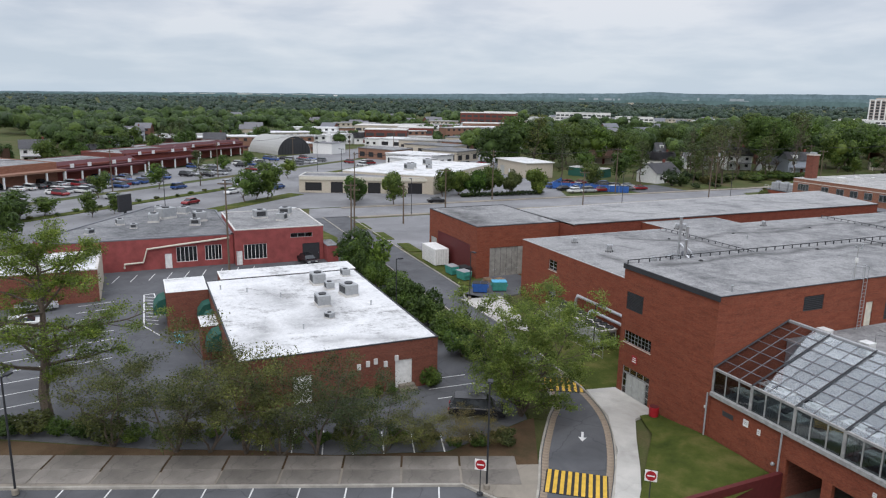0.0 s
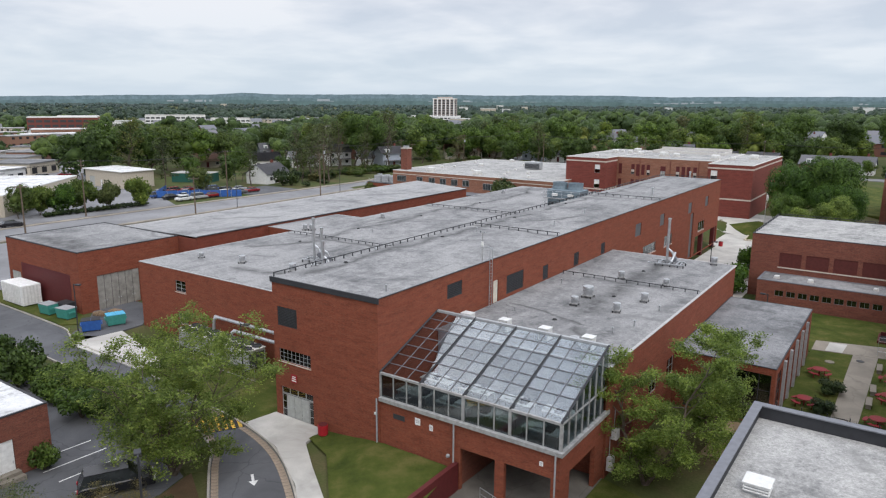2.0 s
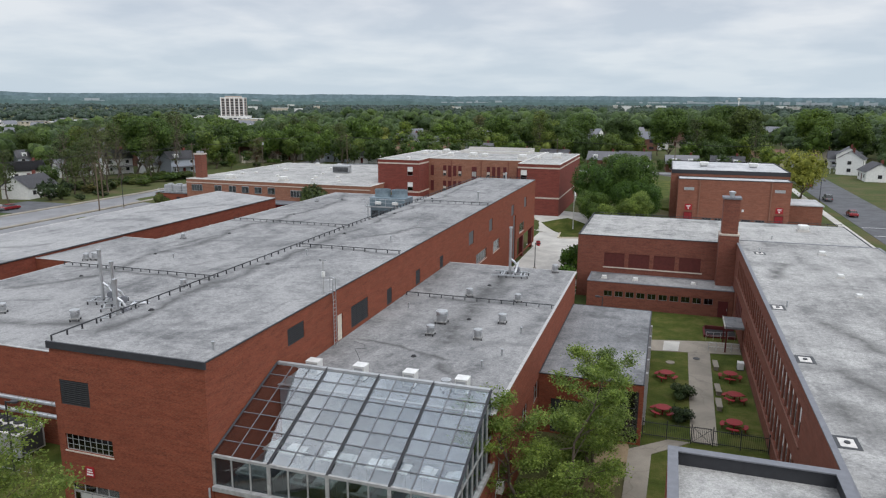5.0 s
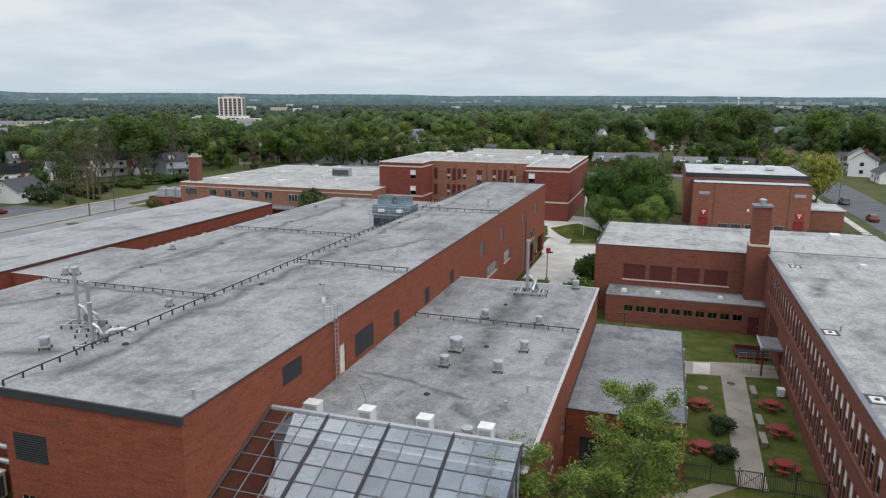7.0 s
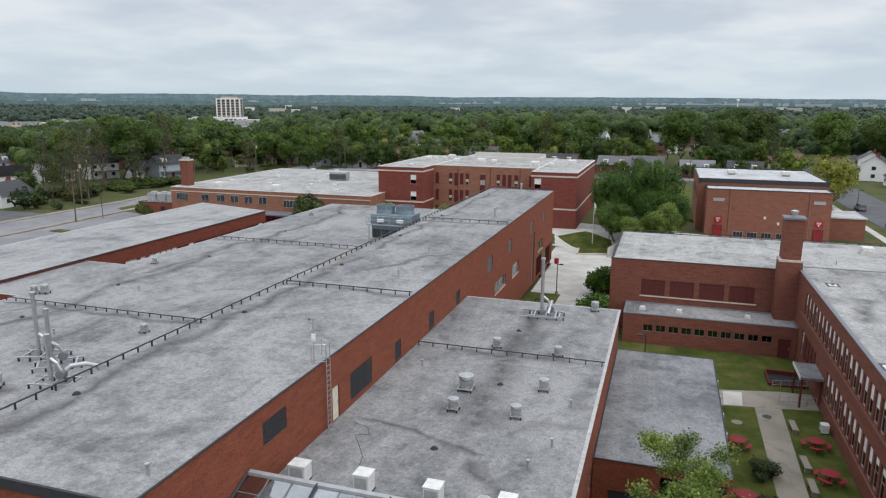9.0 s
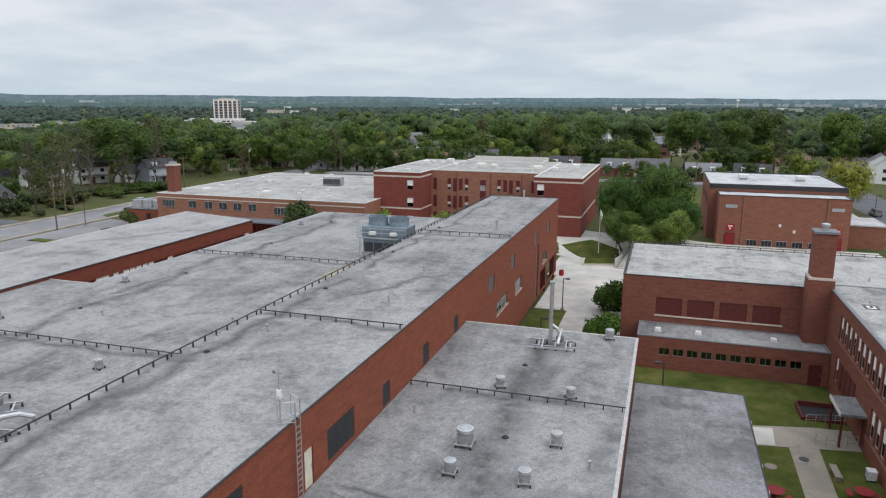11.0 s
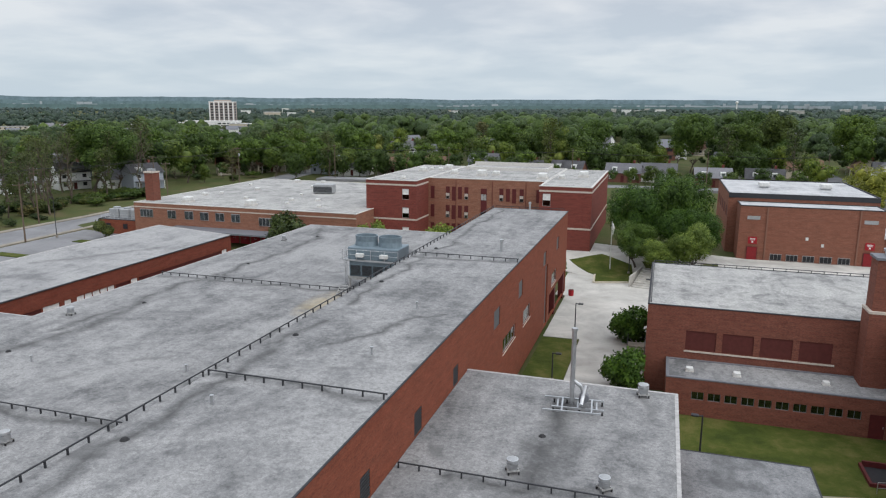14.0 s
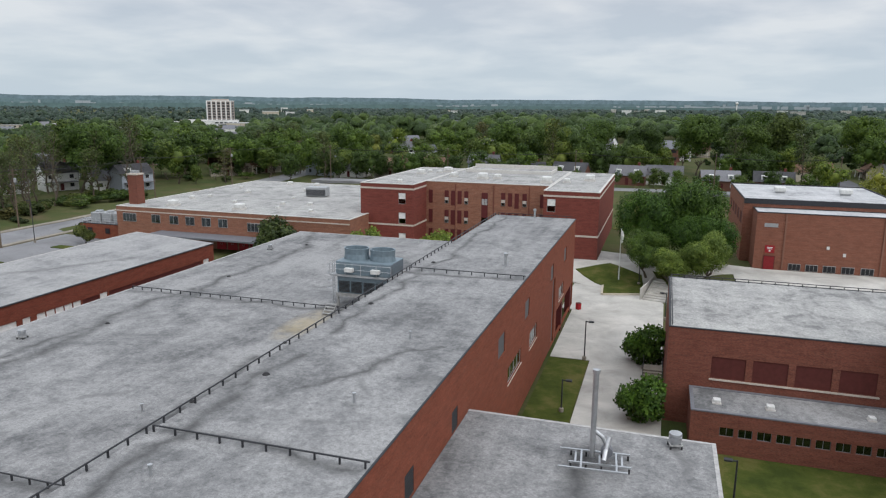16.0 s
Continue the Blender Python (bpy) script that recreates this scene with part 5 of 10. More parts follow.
for x, y, h, ang, duct in ((-24.7, 18.6, 4.85, 18, False), (-22.3, 17.4, 4.2, 40, False), (-19.8, 15.0, 3.4, 12, True)):
    make_stack(h, duct).matrix_basis = pose(x, y, 6.87, 0, 0, ang)
st4 = make_stack(5.2, False)
st4.matrix_basis = pose(8.0, 40.3, 6.87, 0, 0, 5)
part("cross_frame", boxes((-1.7, 1.8, -1.6, -1.5, 0.45, 0.55), (-1.7, 1.8, 0.4, 0.5, 0.45, 0.55), (-0.6, -0.5, -1.5, 0.4, 0.45, 0.55), (1.2, 1.3, -1.5, 0.4, 0.45, 0.55)), M_STEEL, st4)
part("slanted_duct", rod([(0.6, -0.7, 0.6), (0.7, -0.2, 1.0), (0.85, 0.1, 1.6)], 0.13, 10), M_STEEL, st4)

# cooling tower on its stand beside the ridge
ct = thing("cooling_tower", "blue-grey twin-fan cooling tower on a steel stand", "cooling tower", Matrix.LocRotScale((-15.25, 64.6, 6.87), None, (1.2, 1.0, 1.0)))
part("deck", boxes((-2.7, 2.4, -1.9, 1.9, 3.0, 3.15)), M_GREY_METAL, ct)
part("basin", boxes((-2.3, 2.3, -1.7, 1.7, 1.0, 1.35)), M_ALU, ct)
part("lower_casing", boxes((-2.2, 2.2, -1.6, 1.6, 1.35, 3.0), bevel=0.04), M_TOWER_BLUE, ct)
part("upper_casing", boxes((-2.3, 2.3, -1.65, 1.65, 3.15, 4.4), bevel=0.05), M_TOWER_BLUE, ct)
for i in range(4):
    part("intake_louvre", boxes(*[(-2.05 + 1.05 * i, -1.15 + 1.05 * i, -1.72, -1.61, 1.5 + 0.12 * k, 1.56 + 0.12 * k) for k in range(9)]), M_LOUVRE, ct)
for x in (-1.1, 1.1):
    part("fan_drum", lathe([(1.05, 4.4), (0.98, 4.9), (1.02, 5.45), (0.92, 5.45), (0.9, 4.5)], 24), M_TOWER_BLUE, ct).matrix_basis = pose(x, 0, 0)
    part("motor", boxes((-0.35, 0.35, -0.3, 0.3, 3.45, 3.85), bevel=0.04), M_WHITE_METAL, ct).matrix_basis = pose(x, -1.75, 0)
for x in (-2.2, 0, 2.2):
    for y in (-1.5, 1.5):
        part("leg", boxes((x - 0.08, x + 0.08, y - 0.08, y + 0.08, 0, 1.0)), M_ALU, ct)
for x in (-2.7, -1.4, -0.1, 1.2, 2.4):
    part("guard_post", rod([(x, -1.9, 3.15), (x, -1.9, 4.2)], 0.025, 6), M_STEEL, ct)
part("guard_rail", tube(tube(bmesh.new(), [(-2.7, -1.9, 4.2), (2.4, -1.9, 4.2)], 0.025, 6), [(-2.7, -1.9, 3.7), (2.4, -1.9, 3.7)], 0.02, 6), M_STEEL, ct)
lad = part("access_ladder", rod([(-2.75, -1.2, 0), (-2.75, -1.2, 4.3)], 0.025, 6), M_STEEL, ct)
part("ladder_rail", rod([(-2.75, -0.8, 0), (-2.75, -0.8, 4.3)], 0.025, 6), M_STEEL, lad)
for i in range(13):
    part("rung", rod([(-2.75, -1.2, 0.3 + 0.3 * i), (-2.75, -0.8, 0.3 + 0.3 * i)], 0.015, 5), M_STEEL, lad)
for k in range(4):
    part("hoop", rod([(-2.75, -1.25, 1.6 + 0.7 * k), (-3.25, -1.2, 1.6 + 0.7 * k), (-3.35, -1.0, 1.6 + 0.7 * k), (-3.25, -0.8, 1.6 + 0.7 * k), (-2.75, -0.75, 1.6 + 0.7 * k)], 0.018, 5), M_STEEL, lad)
st = thing("roof_steps", "small steel steps down beside the cooling tower", "steps", pose(-17.4, 60.6, 6.87))
for i in range(4):
    part("tread", boxes((-0.45, 0.45, -0.9 + 0.28 * i, -0.65 + 0.28 * i, 0.2 + 0.22 * i, 0.25 + 0.22 * i)), M_ALU, st)
for x in (-0.47, 0.47):
    part("stringer", tube(bmesh.new(), [(x, -0.95, 0.1), (x, 0.35, 1.0)], 0.035, 5), M_ALU, st)

# wall ladder and weather mast beside the roof door
ld = thing("wall_ladder", "galvanised wall ladder up to the upper roof", "ladder", pose(0.25, 15.1, 6.87))
for y in (-0.22, 0.22):
    part("stile", rod([(0, y, 0), (0, y, 5.2)], 0.03, 6), M_STEEL, ld)
for i in range(13):
    part("rung", rod([(0, -0.22, 0.3 + 0.3 * i), (0, 0.22, 0.3 + 0.3 * i)], 0.018, 5), M_STEEL, ld)
part("top_guard", tube(tube(bmesh.new(), [(0, -0.22, 4.2), (-0.7, -0.6, 4.2), (-0.7, -0.6, 5.2), (0, -0.22, 5.2)], 0.022, 5), [(0, 0.22, 4.2), (-0.7, 0.6, 4.2), (-0.7, 0.6, 5.2), (0, 0.22, 5.2)], 0.022, 5), M_STEEL, ld)
ms = thing("weather_mast", "thin roof mast with a small white sensor", "mast", pose(-0.3, 14.5, 10.98))
part("pole", rod([(0, 0, 0), (0, 0, 2.6)], 0.035, 6), M_ALU, ms)
part("sensor", lathe([(0.12, 1.35), (0.14, 1.5), (0.12, 1.75)], 10), M_WHITE_METAL, ms)
part("vane", boxes((-0.25, 0.25, -0.02, 0.02, 2.55, 2.62), (-0.3, -0.15, -0.02, 0.02, 2.5, 2.7)), M_GREY_METAL, ms)
cable = thing("roof_cable", "thin black cable lying on the roof", "cable", pose(0, 0, 6.89))
part("strand", rod([(1.2, 16.3, 0.02), (2.2, 16.0, 0.02), (2.6, 15.2, 0.02), (1.9, 14.9, 0.02), (2.4, 14.2, 0.02), (3.3, 12.8, 0.02), (3.7, 11.2, 0.02), (4.4, 10.2, 0.02)], 0.02, 5), M_RUBBER, cable)

# small stub pipes and drains on the roofs
stub_bm = lathe([(0.07, 0), (0.07, 0.45), (0.1, 0.45), (0.1, 0.55)], 10)
stub = solid("roof_pipe", stub_bm, M_STEEL, "short grey vent pipe rising from the roof", "pipe", group="roof pipes")
stub.matrix_basis = pose(-0.75, 1.9, 10.97)
for x, y, z in ((12.6, 17, 6.87), (12.9, 22.4, 6.87), (11.8, 14.3, 6.87), (-4.0, 45, 10.97), (-3.3, 35, 10.97), (-8, 26, 10.97), (-28, 23, 6.87), (-31, 36, 6.87), (-19, 38, 6.87), (33.7, 34.3, 7.72), (34, 58, 7.72), (36.9, 70.4, 7.17), (2.0, 26.0, 6.87)):
    copy_thing(stub, pose(x, y, z))
tall = solid("roof_flue", lathe([(0.13, 0), (0.13, 1.0), (0.2, 1.02), (0.2, 1.3), (0.05, 1.34)], 12), M_STEEL, "pale roof flue with a cap", "flue", group="roof flues", m=pose(-2.7, 67, 10.97))
copy_thing(tall, pose(-5.2, 96.0, 10.97))
drain = solid("roof_drain", lathe([(0.2, 0.0), (0.22, 0.05), (0.11, 0.16), (0.04, 0.17)], 14), M_RUBBER, "black domed roof drain", "drain", group="roof drains", m=pose(6.6, 14.8, 6.87))
for x, y, z in ((8.0, 24.5, 6.87), (6.9, 35.9, 6.87), (-9.4, 7.1, 10.97), (-9.4, 21.6, 10.97), (-9.4, 36.8, 10.97), (-9.5, 51.5, 10.97), (-9.5, 66.3, 10.97), (-34.3, 25.7, 6.87), (-34.5, 37.1, 6.87), (-34.1, 51.5, 6.87), (-34.2, 69.4, 6.87), (-34.7, 88, 6.87), (-17.2, 52, 6.87), (-17, 40.2, 6.87)):
    copy_thing(drain, pose(x, y, z))
# skylight hatches on the classroom roof
hatch = thing("roof_hatch", "dark square roof drain grate with a pale cover", "hatch", pose(32.95, 20.7, 7.73), "roof hatches")
part("frame_plate", boxes((-0.6, 0.6, -0.75, -0.55, 0, 0.06), (-0.6, 0.6, 0.55, 0.75, 0, 0.06), (-0.6, -0.4, -0.55, 0.55, 0, 0.06), (0.4, 0.6, -0.55, 0.55, 0, 0.06)), M_LOUVRE, hatch)
part("cover", boxes((-0.38, 0.38, -0.5, 0.5, 0, 0.05)), M_TRIM_PALE, hatch)
part("knob", lathe([(0.16, 0.05), (0.14, 0.12), (0.04, 0.13)], 12), M_LOUVRE, hatch)
for x, y in ((32.9, 8.1), (32.9, 33.8), (34.0, 57.5)):
    copy_thing(hatch, pose(x, y, 7.73))


def make_cowl():
    v = thing("roof_ventilator", "pale box ventilator on a curb", "vent", None, "roof ventilators")
    part("curb", boxes((-0.5, 0.5, -0.5, 0.5, 0, 0.22)), M_TRIM_PALE, v)
    part("hood", boxes((-0.42, 0.42, -0.42, 0.42, 0.22, 0.6), bevel=0.06), M_WHITE_METAL, v)
    return v


cowl = make_cowl()
cowl.matrix_basis = Matrix.LocRotScale((40.3, 28.6, 7.72), None, (0.6, 0.6, 0.55))
for x, y, z, s in ((37.6, 13.1, 7.72, 0.55), (40.4, 39.7, 7.72, 0.6), (40.8, 58.9, 7.72, 0.8), (40.4, 47.3, 7.72, 0.7), (41.9, 78.5, 7.17, 1.6), (16.0, 62.6, 2.02, 0.7), (20.0, 62.6, 2.02, 0.7), (27.2, 62.9, 2.02, 0.6),
                   (-36.2, 139.4, 11.87, 1.6), (-28.3, 136.1, 11.87, 1.5), (-22.1, 134.5, 11.87, 2.0), (-19.6, 136.3, 11.87, 1.5), (-9.5, 132.0, 11.87, 2.0), (-2.4, 138.4, 11.87, 2.0), (-34.6, 123.0, 11.87, 1.0), (-32.4, 145.6, 11.87, 1.8), (-33.4, 142.8, 11.87, 1.1), (-35.9, 144.1, 11.87, 0.9), (-6.1, 134.0, 11.87, 1.3),
                   (-78, 115.8, 6.37, 1.9), (-63.5, 115.8, 6.37, 1.9), (-81.4, 126, 6.37, 1.0), (-75.8, 156, 6.37, 1.3), (-68.5, 155.8, 6.37, 1.2), (-59.8, 124.9, 6.37, 0.9), (-54.4, 126, 6.37, 0.9), (-76, 138, 6.37, 1.1), (-66, 146, 6.37, 1.1), (-48, 140, 6.37, 1.1), (-70, 124, 6.37, 0.8), (-80, 130, 6.37, 0.8), (-58, 120, 6.37, 0.7), (-50, 118, 6.37, 0.8), (-62, 133, 6.37, 0.7), (-83, 146, 6.37, 0.8), (-46, 150, 6.37, 0.9), (-58, 40, 6.27, 0.7), (-58, 62, 6.27, 0.7)):
    c = copy_thing(cowl, pose(x, y, z))
    c.scale = (s, s, s)
mu = thing("rooftop_unit", "dark grey louvred unit on the west wing roof", "air conditioner", pose(-59.0, 138.0, 6.37, 0, 0, 8))
part("casing", boxes((-2.2, 2.2, -1.3, 1.3, 0.2, 2.1), bevel=0.05), M_GREY_METAL, mu)
part("louvre_band", boxes(*[(-2.1, 2.1, -1.36, -1.3, 0.4 + 0.16 * k, 0.5 + 0.16 * k) for k in range(8)]), M_LOUVRE, mu)
lv = thing("louvred_box", "white louvred ventilator box on the corner roof", "vent", pose(25.9, -4.6, 7.48))
part("casing", boxes((-0.5, 0.5, -0.45, 0.45, 0.0, 0.5)), M_GREY_METAL, lv)
for k in range(3):
    part("slat", boxes((-0.56, 0.56, -0.5, 0.5, 0.12 + 0.14 * k, 0.2 + 0.14 * k), bevel=0.02), M_WHITE_METAL, lv)
part("lid", boxes((-0.6, 0.6, -0.55, 0.55, 0.5, 0.58), bevel=0.02), M_WHITE_METAL, lv)
# upper roof platform of the school
up_ = thing("roof_terrace", "raised pale roof platform with a low kerb", "roof", pose(-21, 150, 11.87))
part("kerb", boxes((-8, 10, -3, -2.7, 0, 0.7), (-8, 10, 5, 5.3, 0, 1.2), (-8, -7.7, -2.7, 5, 0, 0.7), (9.7, 10, -2.7, 5, 0, 0.7)), M_TRIM_PALE, up_)
part("sheet", boxes((-7.7, 9.7, -2.7, 5, 0.0, 0.4)), M_ROOF_PALE, up_)


# ---- paved and planted surfaces ----
def ribbon(points, left, right, z0, z1):
    """A strip along a line of points, from left metres on its left to right metres on its right."""
    pts = [Vector((*p, 0)) for p in points]
    bm = bmesh.new()
    rings = []
    for i, p in enumerate(pts):
        d = (pts[min(i + 1, len(pts) - 1)] - pts[max(i - 1, 0)]).normalized()
        n = Vector((-d.y, d.x, 0))
        a, b = p + n * left, p - n * right
        rings.append([bm.verts.new((v.x, v.y, z)) for v, z in ((a, z0), (a, z1), (b, z1), (b, z0))])
    for r0, r1 in zip(rings, rings[1:]):
        for k in range(4):
            bm.faces.new((r0[k], r1[k], r1[(k + 1) % 4], r0[(k + 1) % 4]))
    bm.faces.new(rings[0][::-1])
    bm.faces.new(rings[-1])
    bmesh.ops.recalc_face_normals(bm, faces=bm.faces[:])
    return bm


def smooth(points, n=6):
    """A rounder line through the points."""
    out = []
    p = [Vector(q) for q in points]
    p = [2 * p[0] - p[1]] + p + [2 * p[-1] - p[-2]]
    for i in range(1, len(p) - 2):
        for k in range(n):
            t = k / n
            out.append(0.5 * ((2 * p[i]) + (-p[i - 1] + p[i + 1]) * t + (2 * p[i - 1] - 5 * p[i] + 4 * p[i + 1] - p[i + 2]) * t * t + (-p[i - 1] + 3 * p[i] - 3 * p[i + 1] + p[i + 2]) * t ** 3))
    return [tuple(v) for v in out + [p[-2]]]


DL = smooth([(9, -24), (5.5, -19), (1.6, -15.5), (-3.4, -12.2), (-7.7, -8.9), (-10.6, -6.6), (-15.4, -5.3), (-24.8, -4.8), (-38.2, -4.4), (-49.3, -4.5), (-73.5, -3.6), (-95, -3.0), (-106, -3)])
DR = smooth([(12.5, -21), (8.0, -15.5), (3.2, -10.9), (-1.6, -7.1), (-6.5, -4.3), (-11.9, -2.9), (-18, -2.3), (-29.1, -1.0), (-40.5, -0.6), (-44, 0.4), (-48, 1.2), (-67.2, 1.6), (-95, 2.2), (-106, 2.4)])
slab("driveway", DL + DR[::-1], -0.7, -0.5, M_ASPHALT, "dark asphalt one-way driveway", "road")
kerb_l = solid("kerb", ribbon(DL, 0.16, 0.0, -0.7, -0.37), M_KERB, "pale concrete kerb along the driveway", "kerb", "structure")
kerb_r = solid("kerb", ribbon(DR, 0.0, 0.16, -0.7, -0.37), M_KERB, "pale concrete kerb along the driveway", "kerb", "structure")
M_PAVER = plain("paver_brown", (0.24, 0.19, 0.14), 0.9, vary=0.3)
paver_me = mesh_of("paver", boxes((-0.19, 0.19, -0.24, 0.24, -0.55, -0.47), bevel=0.02), M_PAVER)
for line, host, side_ in ((DL, kerb_l, 1), (DR, kerb_r, -1)):
    run = 0.0
    for a, b in zip(line, line[1:]):
        if not (-16 < a[0] < 7):
            continue
        a, b = Vector((*a, 0)), Vector((*b, 0))
        d = (b - a).normalized()
        n = Vector((-d.y, d.x, 0)) * side_
        ln = (b - a).length
        while run < ln:
            o = new("paver", paver_me)
            o.parent = host
            o.matrix_basis = Matrix.Translation(a + d * run - n * 0.3) @ pose(0, 0, 0, 0, 0, math.degrees(math.atan2(d.y, d.x)))
            run += 0.44
        run -= ln
# speed humps, arrow
for cx, cy, ang, n in ((1.2, -12.3, -36, 9), (-13.4, -4.2, -30, 8)):
    hump = thing("speed_hump", "black speed hump with worn yellow stripes", "speed hump", pose(cx, cy, -0.5, 0, 0, 90 + ang), "speed humps")
    w = 4.2
    part("pad", boxes((-w / 2, w / 2, -1.5, 1.5, 0.0, 0.05), bevel=0.02), M_RUBBER, hump)
    for i in range(n):
        x = -w / 2 + w * (i + 0.5) / n
        part("stripe", boxes((x - 0.13, x + 0.13, -1.48, 1.48, 0.054, 0.06)), M_YELLOW, hump)
arrow = thing("road_arrow", "white arrow painted on the driveway", "road marking", pose(-4.5, -7.9, -0.5, 0, 0, -35))
bm = boxes((-0.6, 0.3, -0.09, 0.09, 0, 0.008))
f = [bm.verts.new(p) for p in ((0.3, -0.32, 0.004), (0.95, 0, 0.004), (0.3, 0.32, 0.004))]
bm.faces.new(f)
part("paint", bm, M_WHITE_PAINT, arrow)
# pale walkway to the entrance doors, slab by slab
slab("walkway", [(-10.9, -0.02), (-5.5, -0.02), (-5.1, -2.4), (-2.2, -4.6), (1.2, -7.0), (4.3, -9.4), (8.5, -13.8), (10.5, -16.2), (9.0, -17.0), (7.2, -14.4), (3.3, -10.75), (-1.5, -6.9), (-6.4, -4.1), (-11.4, -2.75)], -0.7, -0.36, M_CONCRETE, "pale new concrete walkway curving to the doors", "pavement")
# grass bank in front of the block
bm = bmesh.new()
NX, NY = 16, 14
gridv = []
for j in range(NY + 1):
    t = j / NY
    row = []
    for i in range(NX + 1):
        s = i / NX
        left = Vector((-5.4, -0.05)).lerp(Vector((8.0, -13.2)), t)
        if t < 0.2:
            left = Vector((-5.45 + 0.3 * t, -0.05 - 12 * t))
        right = Vector((6.5, -0.05)).lerp(Vector((8.8, -14.5)), t)
        p = left.lerp(right, s)
        h = -0.36 + 0.62 * ramp01(0.0, 0.55, s) * (1 - 0.6 * t) + 0.04 * noise.noise((p.x, p.y, 0))
        row.append(bm.verts.new((p.x, p.y, h)))
    gridv.append(row)
for r0, r1 in zip(gridv, gridv[1:]):
    for i in range(NX):
        bm.faces.new((r0[i], r1[i], r1[i + 1], r0[i + 1]))
solid("lawn", bm, M_GRASS, "mown grass bank in front of the brick block", "lawn", "structure")
rw_ = solid("retaining_wall", prism([(6.5, 0.1), (6.65, -9.5), (6.95, -9.5), (6.85, 0.1)], -1.6, 0.7), M_RED_DARK, "low oxblood retaining wall beside the passage", "wall", "structure")
solid("retaining_wall", prism([(14.3, 1.0), (18.6, -3.4), (18.9, -3.1), (14.5, 1.4)], -1.6, 0.1), M_RED_DARK, "low oxblood retaining wall beside the lawn", "wall", "structure")
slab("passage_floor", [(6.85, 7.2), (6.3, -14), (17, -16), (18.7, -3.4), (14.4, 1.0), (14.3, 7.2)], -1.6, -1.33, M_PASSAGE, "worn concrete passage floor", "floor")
rail = thing("hand_rail", "grey tubular handrail in the passage", "rail", pose(10.5, -1.0, -1.33))
part("top_bar", rod([(-1.8, 0.9, 0.9), (1.8, -0.2, 0.9)], 0.03, 6), M_STEEL, rail)
part("low_bar", rod([(-1.8, 0.9, 0.45), (1.8, -0.2, 0.45)], 0.03, 6), M_STEEL, rail)
for t in (0, 0.33, 0.67, 1):
    part("post", rod([(-1.8 + 3.6 * t, 0.9 - 1.1 * t, 0), (-1.8 + 3.6 * t, 0.9 - 1.1 * t, 0.9)], 0.03, 6), M_STEEL, rail)
# west: parking lot, verge, sidewalk
slab("parking_lot", [(-104, -62), (-21.5, -51), (-14.4, -38.3), (-11.4, -31.2), (-8.8, -26.5), (-6.2, -18.5), (-8.6, -10.4), (-16, -8.0), (-24, -7.6), (-66, -7.6), (-92, -8.0)], -0.75, -0.52, M_ASPHALT, "worn dark asphalt parking lot", "parking lot")
slab("planting_strip", [(-21, -51), (-15.4, -48.2), (-11.1, -39.5), (-8.7, -32.4), (-6.4, -26), (-1.9, -13.4), (-8.4, -9.9), (-8.3, -10.6), (-5.9, -18.5), (-8.6, -26.6), (-11.2, -31.3), (-14.2, -38.4)], -0.75, -0.44, M_LEAFLITTER, "strip of leaf litter under the shrubs", "planting bed")
slab("sidewalk", [(-17.2, -52), (-14.8, -53), (-12.6, -47.7), (-1.7, -19.4), (0.6, -18.0), (1.9, -15.8), (-1.9, -13.3), (-6.4, -26), (-8.7, -32.4), (-11.1, -39.5)], -0.75, -0.42, M_CONCRETE_OLD, "old concrete sidewalk", "pavement")
slab("forecourt", [(-14.8, -53.2), (-12.4, -47.8), (-1.5, -19.5), (0.8, -18.2), (8, -24), (4, -56)], -0.75, -0.53, M_ASPHALT, "asphalt forecourt below the sidewalk", "parking lot")
fk = solid("kerb", ribbon([(-14.6, -53), (-12.5, -47.7), (-1.6, -19.4), (0.8, -18.1), (2.2, -15.6)], 0.02, 0.18, -0.75, -0.36), M_KERB, "concrete kerb of the sidewalk", "kerb", "structure")
d = (Vector((-1.7, -19.4)) - Vector((-12.6, -47.7))).normalized()
walk_slab = [o for o in bpy.data.objects if o.name.startswith("sidewalk")][0]
SLAB_ME = mesh_of("paving_slab", boxes((0.02, 3.94, -1.18, 1.18, 0, 0.03), bevel=0.008), M_SLAB)
for i in range(9):
    for j in range(2):
        p = Vector((-14.9, -49.2)).lerp(Vector((-1.2, -15.2)), i / 9) + Vector((d.y, -d.x)) * (0.35 - 1.85 * (1 - j))
        ob = part("paving_slab", SLAB_ME, None, walk_slab)
        ob.matrix_basis = pose(p.x, p.y, -0.418 + 0.004 * ((i + j) % 3), 0, 0, math.degrees(math.atan2(34.0, 13.7))) @ Matrix.Diagonal((1, 0.78, 1, 1))


def stripe(a, b, z, host, width=0.1):
    """A painted line on the ground, laid as one thin piece."""
    a, b = Vector((*a, 0)), Vector((*b, 0))
    dd = b - a
    ob = part("line", boxes((0, dd.length, -width / 2, width / 2, 0, 0.006)), M_WHITE_PAINT, host)
    ob.matrix_basis = pose(a.x, a.y, z, 0, 0, math.degrees(math.atan2(dd.y, dd.x)))
    return ob


